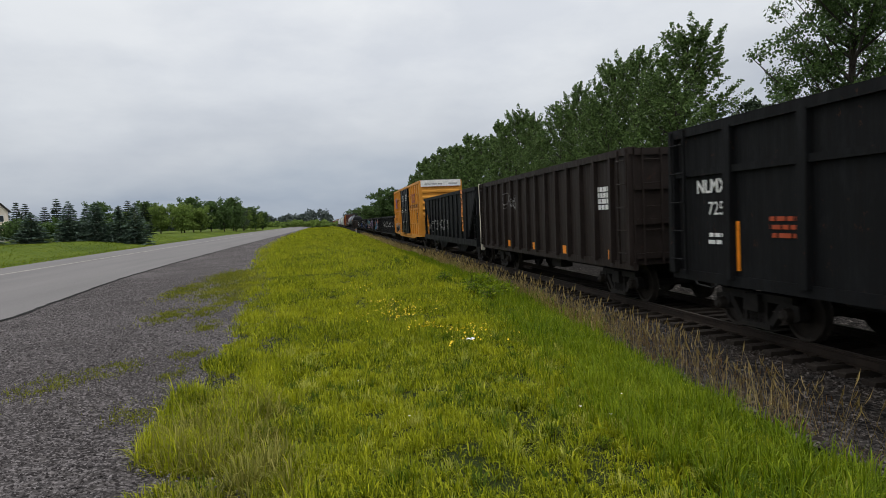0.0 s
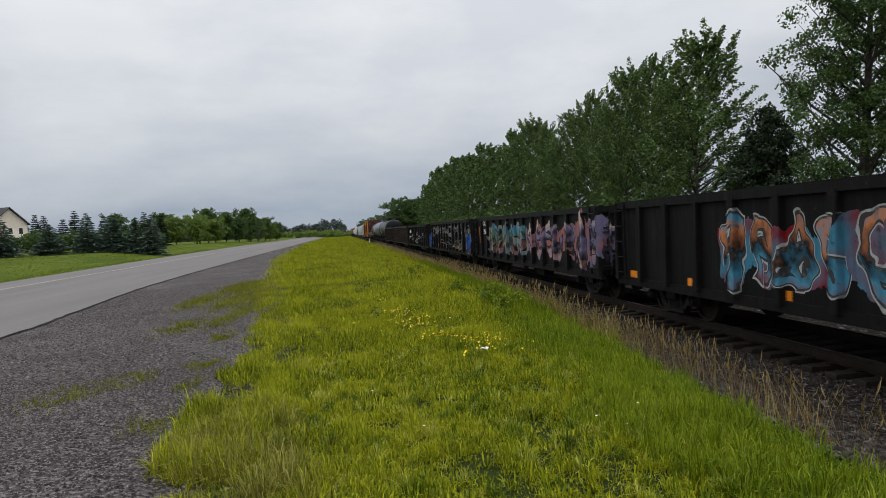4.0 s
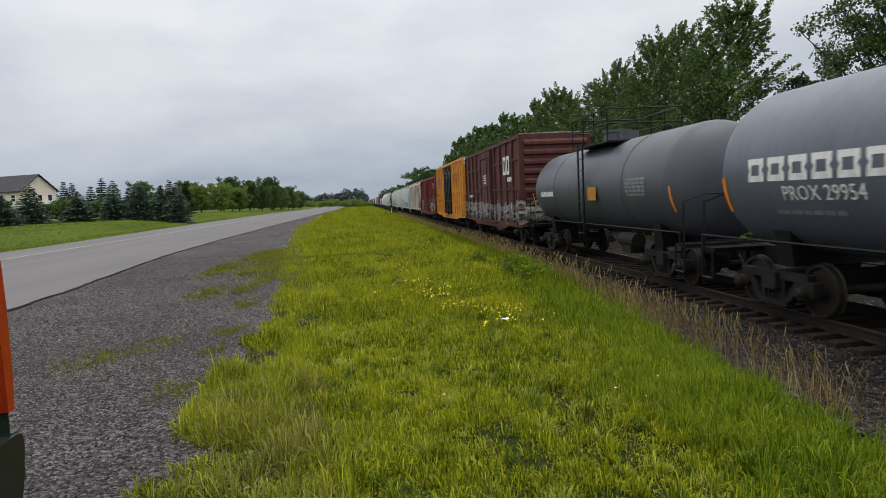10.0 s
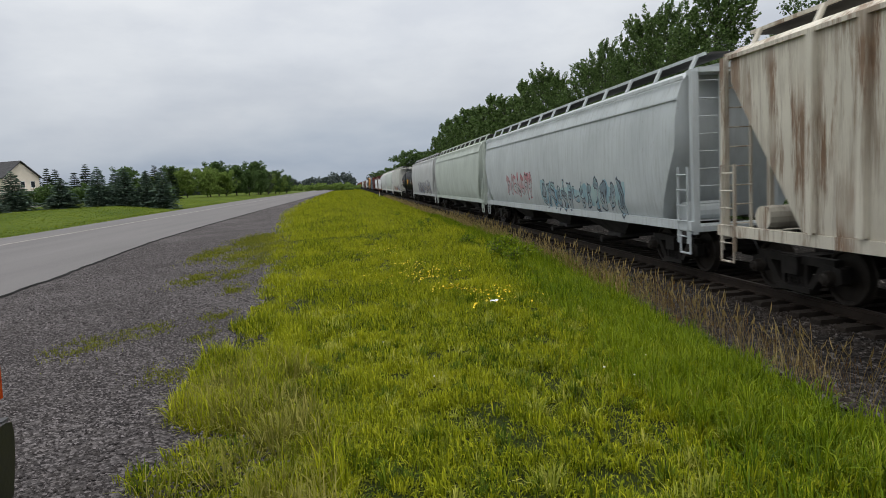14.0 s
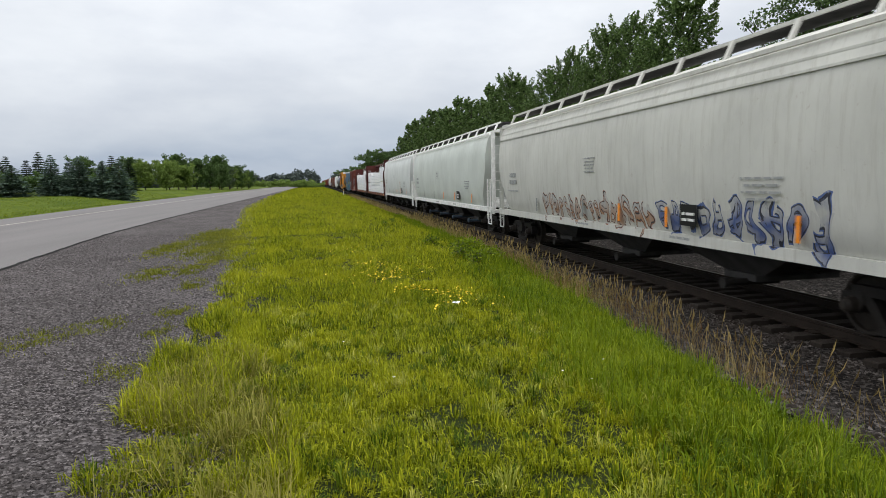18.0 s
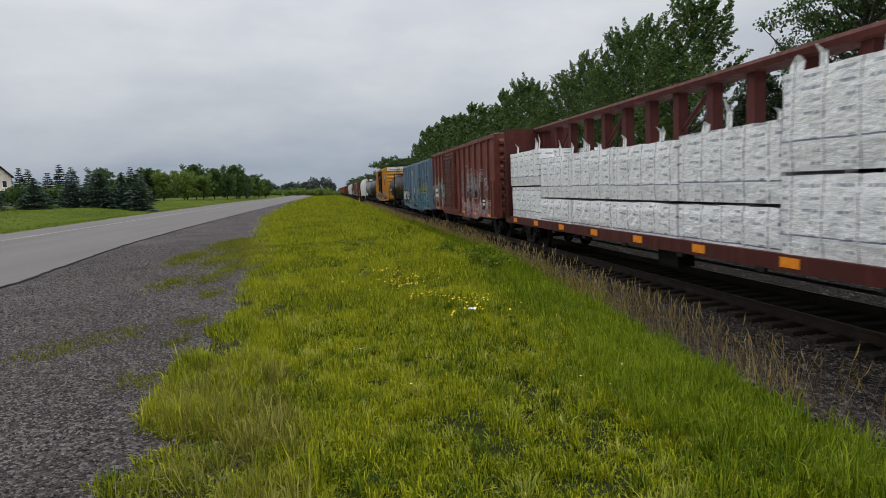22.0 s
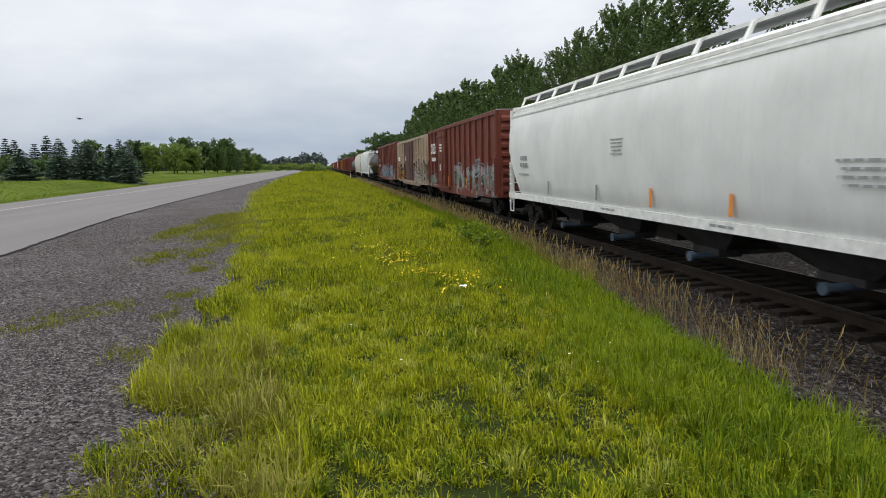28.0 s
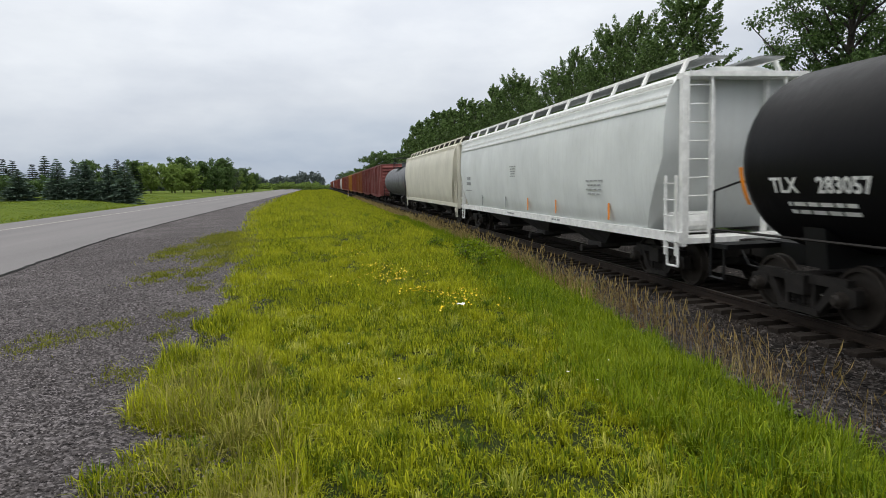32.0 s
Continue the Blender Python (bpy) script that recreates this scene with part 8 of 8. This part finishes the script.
# the same verge behind the camera
lawn("grass", 64000, -16, 2.3, ((-16, 0, 2.3), (-1.0, -1.45, -1.6)), ((-16, 2.3), (3.5, 3.5)), 0.13, 0.014, M_BLADE, 71, "mown green verge grass", 1.0, 0.5, bend=0.8)
# moss and grass creeping over the gravel
for i, (cx, cy, rx, ry) in enumerate(((-3.2, 7.9, 0.50, 0.45), (-2.72, 8.5, 0.45, 0.40), (-4.0, 18.7, 0.55, 1.5), (-3.0, 17.9, 0.6, 1.6), (-3.2, 13.4, 0.50, 0.8), (-2.54, 13.8, 0.35, 0.8), (-3.3, 23.0, 1.0, 2.2), (-1.95, 9.2, 0.30, 0.30), (-2.15, 11.6, 0.28, 0.5), (-1.85, 6.4, 0.40, 0.35), (-1.9, 8.0, 0.20, 0.3), (-2.35, 15.6, 0.4, 1.0), (-2.5, 19.5, 0.6, 2.0))):
    r = np.random.default_rng(90 + i)
    n = int(4200 * rx * ry) + 250
    q = r.normal(size=(n, 2)) * 0.5
    x, y = cx + q[:, 0] * rx * 0.75, cy + q[:, 1] * ry * 1.3
    keep = np.sin(x * 9 + i) * np.sin(y * 7 + 2 * i) + 0.9 * r.random(n) > 0.2
    x, y = x[keep], y[keep]
    n = len(x)
    k = 1 + cy / 14
    tagged(new("moss_patch", quads_mesh("moss_patch", blades(x, y, np.full(n, 0.012), 0.022 * k * (0.4 + r.random(n)), np.full(n, 0.004 * k), r, 0.9), M_MOSS)), "yellow-green moss and grass creeping over gravel", "moss", kind="stuff")


# seed stalks standing above the weeds
def stalks(name, n, y0, y1, xa, xb, h, mat, seed, label, thick=0.003):
    r = np.random.default_rng(seed)
    y = y0 + (y1 - y0) * r.random(n)
    x = np.interp(y, BYS, BX) + xa + (xb - xa) * r.random(n)
    z = np.interp(x, VGZ_X, VGZ_Z)
    hh = h * (0.55 + 0.7 * r.random(n))
    th = thick * (1 + y / 14)
    out = []
    lean, a = 0.55 * r.random(n), r.random(n) * 6.283
    tx, ty = x + np.cos(a) * lean * hh, y + np.sin(a) * lean * hh
    for c in (0.0, 1.57):
        dx, dy = np.cos(c) * th, np.sin(c) * th
        out.append(np.stack([np.stack([x - dx, y - dy, z], 1), np.stack([x + dx, y + dy, z], 1), np.stack([tx + dx * 0.6, ty + dy * 0.6, z + hh], 1), np.stack([tx - dx * 0.6, ty - dy * 0.6, z + hh], 1)], 1))
        wx, wy = dx * 3.6, dy * 3.6
        sx, sy = x + (tx - x) * 0.82, y + (ty - y) * 0.82
        out.append(np.stack([np.stack([sx, sy, z + hh * 0.80], 1), np.stack([tx + wx, ty + wy, z + hh * 0.92], 1), np.stack([tx + (tx - x) * 0.12, ty + (ty - y) * 0.12, z + hh * 1.08], 1), np.stack([tx - wx, ty - wy, z + hh * 0.92], 1)], 1))
    return tagged(new(name, quads_mesh(name, np.concatenate(out), mat)), label, "weeds", kind="stuff")


stalks("seed_stalks", 230, 3.5, 15, -0.25, 0.9, 0.46, M_STRAW, 31, "pale dry grass stalks with seed heads by the ballast", 0.0011)
stalks("seed_stalks", 130, 4.5, 13, -0.15, 0.75, 0.50, M_STRAW, 34, "pale tall grass stalks with bushy seed heads in the ballast", 0.0018)
stalks("seed_stalks", 520, 12, 40, -0.6, 0.4, 0.60, M_STRAW, 32, "pale dry grass stalks with seed heads by the track", 0.0014)
stalks("seed_stalks", 130, 5.5, 14, -0.1, 1.3, 0.36, M_RUSTY, 33, "rusty dry stalks standing in the ballast", 0.0012)

# leafy weeds between the lawn and the stones
weed = broad_tree("weed", 0.75, 0.30, 0.02, 420, 0.085, M_LUSH, 81, "leafy green weed growing by the ballast", "weed", limbs=14, columnar=0.6)
planted(weed, 3.5, 14.2, 0, 0.6, 0.6)
for x, y, s in ((4.1, 15.6, 1.7), (3.7, 16.6, 1.9), (4.3, 18.0, 2.0), (3.3, 15.0, 1.4), (4.7, 17.2, 1.8), (4.6, 19.6, 1.9), (3.1, 17.8, 1.5), (3.3, 11.8, 0.6), (3.1, 12.4, 0.55), (4.9, 22.0, 1.1), (2.6, 26.0, 0.9), (3.4, 30.0, 1.0), (2.2, 34, 0.9), (4.4, 14.5, 0.8), (3.0, 7.6, 0.4), (3.3, 6.3, 0.4), (2.8, 10.2, 0.45), (-0.25, 7.0, 0.32), (-0.5, 6.2, 0.3), (1.9, 4.4, 0.35), (0.3, 8.8, 0.25)):
    copy_thing(weed, pose(x, y, ground_z(x, y), 0, 0, x * 91) @ Matrix.Diagonal((s * 0.62, s * 0.62, s * 0.55, 1)))

# buttercups
M_PETAL = plain("buttercup_petal", (0.85, 0.62, 0.01), 0.4)
M_WHITEPET = plain("white_clover_petal", (0.75, 0.75, 0.70), 0.6)


def blossom(mat):
    m = MB()
    for i in range(5):
        a = i * 1.2566
        c, s = math.cos(a), math.sin(a)
        m.add([(0, 0, 0), (0.006 * c + 0.006 * s, 0.006 * s - 0.006 * c, 0.003), (0.014 * c, 0.014 * s, 0.007), (0.006 * c - 0.006 * s, 0.006 * s + 0.006 * c, 0.003)], [(0, 1, 2, 3)])
    return m.mesh("blossom", mat)


BLOOM = blossom(M_PETAL)
STEM = MB().tube((0, 0, -0.2), (0, 0, 0), 0.0018, n=4).mesh("stem", M_LUSH)
r = random.Random(14)
clumps = [(0.92, 10.3, 0.50, 0.8, 84), (1.28, 8.9, 0.22, 0.34, 34), (1.78, 8.5, 0.42, 0.55, 58), (0.95, 11.8, 0.45, 0.9, 40), (1.6, 11.2, 0.5, 0.8, 24), (1.6, 7.7, 0.35, 0.35, 12), (0.6, 14.5, 0.7, 1.1, 26)]
for cx, cy, sx, sy, n in clumps:
    for i in range(n):
        x, y = cx + r.gauss(0, 0.5) * sx, cy + r.gauss(0, 0.5) * sy
        z = ground_z(x, y) + r.uniform(0.18, 0.25)
        f = tagged(new("buttercup", BLOOM), "bright yellow buttercup standing in the grass", "flower", "buttercups in the verge")
        f.location, f.rotation_euler, s = (x, y, z), (r.uniform(-0.9, 0.9), r.uniform(-0.9, 0.9), r.uniform(0, 6)), r.uniform(0.85, 1.35)
        f.scale = (s, s, s)
        part("stem", STEM, f)
M_LITTER = plain("white_paper", (0.85, 0.86, 0.88), 0.6)
m = MB()
g = [[(0.03 * i - 0.075 + 0.02 * r.random(), 0.03 * j - 0.06 + 0.02 * r.random(), 0.05 * r.random()) for i in range(6)] for j in range(5)]
m.add([p for row in g for p in row], [(j * 6 + i, j * 6 + i + 1, j * 6 + i + 7, j * 6 + i + 6) for j in range(4) for i in range(5)])
lit = tagged(new("paper_scrap", m.mesh("paper_scrap", M_LITTER)), "crumpled white paper scrap lying in the grass", "litter")
lit.scale = (0.6, 0.6, 0.6)
lit.location = (1.72, 8.18, ground_z(1.72, 8.18) + 0.12)
WB = blossom(M_WHITEPET)
for x, y in ((2.45, 5.3), (1.95, 5.0), (0.55, 5.1), (2.1, 4.75), (0.2, 6.4)):
    f = tagged(new("clover_flower", WB), "small white clover flower in the grass", "flower", "clover in the verge")
    f.location = (x, y, ground_z(x, y) + 0.13)

# ---- house beyond the lawn ----
def house():
    hs = tagged(new("house"), "two-storey pale cream house with a grey shingled roof", "house")
    wall = plain("cream_siding", (0.66, 0.59, 0.50), 0.8, 0.0, 0.06, 1.0)
    roofm = plain("grey_shingles", (0.050, 0.049, 0.053), 0.9, 0.0, 0.25, 2.0)
    glass = plain("dark_window_glass", (0.02, 0.025, 0.03), 0.1)
    white = plain("white_trim", (0.75, 0.75, 0.74), 0.6)
    D, W, E_, P = 7.6, 10.0, 6.0, 8.9
    part("wall", MB().along_x([(0, 0), (-D, 0), (-D, E_), (-D / 2, P - 0.1), (0, E_)], -W, 0), hs, mat=wall)
    for s in (0, 1):
        y0, y1 = (-D - 0.4, -D / 2) if s else (0.4, -D / 2)
        part("roof", MB().along_x([(y0, E_ - 0.32), (y1, P), (y1, P + 0.18), (y0, E_ - 0.14)], -W - 0.4, 0.4), hs, mat=roofm)
    for x in np.arange(-W + 2, -1, 3.0):
        for z in (1.0, 3.9):
            w = part("window", MB().box(x - 0.55, x + 0.55, -D - 0.04, -D + 0.02, z, z + 1.35), hs, mat=white)
            part("pane", MB().box(x - 0.46, x + 0.46, -D - 0.06, -D - 0.045, z + 0.08, z + 0.64).box(x - 0.46, x + 0.46, -D - 0.06, -D - 0.045, z + 0.72, z + 1.27), w, mat=glass)
    for y in (-1.5, -3.7):
        w = part("window", MB().box(-0.02, 0.04, y - 0.5, y + 0.5, 3.9, 5.2), hs, mat=white)
        part("pane", MB().box(0.045, 0.06, y - 0.42, y + 0.42, 3.98, 5.12), w, mat=glass)
    part("porch_roof", MB().along_x([(-4.6, 3.1), (-0.4, 3.1), (-0.4, 3.3), (-4.6, 3.35)], 0, 2.6), hs, mat=white)
    for y in (-4.4, -0.6):
        part("porch_post", MB().box(2.35, 2.55, y - 0.1, y + 0.1, 0, 3.1), hs, mat=white)
    part("porch_floor", MB().box(0, 2.7, -4.6, -0.4, 0, 0.3), hs, mat=white)
    return hs


hs = house()
hs.matrix_basis = pose(-60.3, 137, 0.75, 0, 0, -24)

# ---- parked vehicle whose rear corner shows beside the camera ----
def van():
    v = tagged(new("parked_van"), "dark green parked van with a tall red tail lamp", "van")
    body = Nodes("dark_green_lacquer", 0.25)
    body.b.inputs["Coat Weight"].default_value = 0.6
    bodym = body.done(body.ramp(body.noise(body.coords(), 2.0), ((0.3, (0.012, 0.020, 0.014)), (0.7, (0.016, 0.026, 0.018)))))
    glass = plain("tinted_glass", (0.008, 0.010, 0.016), 0.08)
    plast = plain("black_bumper_plastic", (0.011, 0.011, 0.012), 0.45)
    lamp = plain("red_lamp_plastic", (0.36, 0.032, 0.010), 0.18)
    pale = plain("grey_bumper_step", (0.07, 0.07, 0.075), 0.6)
    rear = [(-4.75, 0.45), (-4.75, 0.9), (-4.5, 1.05), (-3.7, 1.12), (-3.0, 1.72), (-2.2, 1.80), (-0.5, 1.80), (-0.14, 1.74), (-0.04, 1.5), (-0.02, 0.95), (-0.02, 0.42), (-0.3, 0.35), (-4.4, 0.35)]

    m = MB()
    n = len(rear)
    stations = [(0.05, 0.06, 0.16), (0.0, 0.0, 0.0), (-1.85, 0.0, 0.0), (-1.90, 0.06, 0.16)]
    vs, fs = [], []
    for x, ins, tum in stations:
        for y, z in rear:
            t = max(0.0, (z - 1.0) / 0.8)
            xx = x + (-0.20 * t if x > -0.9 else 0.20 * t)
            vs.append((xx - (0.05 if x > 0.01 else 0.0), y * (1 - 0.004 * ins), z - 0.25 * ins * (1 if z > 1.6 else 0)))
    for s in range(3):
        for i in range(n):
            fs.append((s * n + i, s * n + (i + 1) % n, (s + 1) * n + (i + 1) % n, (s + 1) * n + i))
    fs += [tuple(range(n)), tuple(range(3 * n, 4 * n))]
    m.add(vs, fs)
    me = fixed_normals(m.mesh("body", bodym))
    me.shade_smooth()
    me.set_sharp_from_angle(angle=radians(35))
    part("body", me, v)
    part("side_window", MB().add([(-0.028, -1.2, 1.14), (-0.028, -0.16, 1.14), (-0.165, -0.22, 1.66), (-0.165, -1.2, 1.66), (-0.012, -1.2, 1.14), (-0.012, -0.16, 1.14), (-0.150, -0.30, 1.66), (-0.150, -1.2, 1.66)], [(0, 1, 2, 3), (4, 5, 6, 7), (0, 1, 5, 4), (1, 2, 6, 5), (2, 3, 7, 6), (3, 0, 4, 7)]), v, mat=glass)
    m = MB()
    prof = [(-0.040, 0.86), (0.012, 0.86), (0.026, 1.05), (0.027, 1.30), (0.016, 1.50), (0.0, 1.60), (-0.06, 1.60), (-0.055, 1.25)]
    m.along_x(prof, -0.16, 0.012)
    part("tail_lamp", m, v, mat=lamp, label="tall red-orange tail lamp")
    part("rear_bumper", MB().along_x([(-0.35, 0.42), (-0.01, 0.42), (0.04, 0.56), (0.062, 0.68), (0.052, 0.735), (0.0, 0.75), (-0.35, 0.75)], -1.88, 0.015), v, mat=plast)
    part("bumper_step", MB().box(-1.7, 0.0, 0.0, 0.062, 0.745, 0.756), v, mat=pale)
    part("rear_window", MB().add([(-0.3, -0.045, 1.12), (-1.6, -0.045, 1.12), (-1.5, -0.15, 1.66), (-0.4, -0.15, 1.66)], [(0, 1, 2, 3)]).box(-1.5, -0.4, -0.14, -0.10, 1.60, 1.66), v, mat=glass)
    tyre = plain("black_tyre", (0.015, 0.015, 0.015), 0.85)
    rim = plain("alloy_rim", (0.35, 0.35, 0.36), 0.35, 0.8)
    for x in (0.0, -1.85):
        for y in (-0.95, -3.85):
            w = part("wheel", MB().tube((x - 0.11, y, 0.33), (x + 0.03 if x == 0 else x + 0.11, y, 0.33), 0.33, n=24), v, mat=tyre)
            part("rim", MB().tube((x - 0.1, y, 0.33), (x + 0.035 if x == 0 else x + 0.1, y, 0.33), 0.2, n=16), w, mat=rim)
    return v


vn = van()
vn.matrix_basis = pose(-1.590, 3.0, 0.0, 0, 0, 2)

# delineator post by the far rails
pst = tagged(new("marker_post"), "slim white marker post beside the far track", "post")
part("post", MB().box(-0.05, 0.05, -0.05, 0.05, 0, 1.0), pst, mat=M_WHITE)
part("reflector", MB().box(-0.055, 0.055, -0.06, -0.05, 0.75, 0.92), pst, mat=M_ORANGE)
pst.location = (4.9, 122, -0.6)

# ---- a swallow that dashes across the sky ----
M_FEATHER = plain("dark_feathers", (0.05, 0.055, 0.07), 0.6)


def slight(m):
    m.v = [(x * 0.42, y * 0.42, z * 0.42) for x, y, z in m.v]
    return m


bird = tagged(new("swallow"), "small dark swallow gliding past above the verge", "bird")
part("body", slight(MB().lathe_y([(0.0, -0.075), (0.012, -0.065), (0.018, -0.045), (0.020, -0.01), (0.015, 0.03), (0.006, 0.06), (0.0, 0.07)], 8)), bird, mat=M_FEATHER)
for s in (-1, 1):
    part("wing", slight(MB().add([(s * 0.01, -0.035, 0.008), (s * 0.07, -0.045, 0.030), (s * 0.15, 0.02, 0.020), (s * 0.06, 0.00, 0.026), (s * 0.01, 0.025, 0.006),
                           (s * 0.01, -0.035, 0.002), (s * 0.07, -0.045, 0.026), (s * 0.15, 0.02, 0.018), (s * 0.06, 0.00, 0.022), (s * 0.01, 0.025, 0.002)],
                          [(0, 1, 3, 4), (1, 2, 3), (5, 9, 8, 6), (6, 8, 7)])), bird, mat=M_FEATHER)
    part("tail_feather", slight(MB().add([(0, 0.05, 0), (s * 0.008, 0.06, 0), (s * 0.022, 0.11, 0.004), (s * 0.004, 0.075, 0), (0, 0.06, -0.003)], [(0, 1, 3), (1, 2, 3), (0, 3, 4)])), bird, mat=M_FEATHER)
# seconds, x, y, z
BIRD = [(0, 70, 40, 25), (26.5, 30, 14, 9), (27.5, 4.6, 9.0, 3.6), (27.9, -1.49, 8.0, 2.13), (28.0, -2.65, 8.0, 2.29), (28.1, -3.40, 8.0, 2.41), (28.6, -9, 7.6, 3.6), (32, -55, 20, 14)]


def motions():
    """The whole train rolls by at about twenty-two metres a second."""
    for car, back in CARS:
        rows = []
        for t in (0, 4, 8, 12, 16, 20, 24, 28, 32):
            gone = 0.965 * (22.26 * t + 0.01626 * t * t)
            rows.append((t, pose(TRACK, back - gone, RAIL_Z)))
        walk(car, rows)
    walk(bird, [(t, pose(x, y, z, 0, 0, -90)) for t, x, y, z in BIRD])


motions()
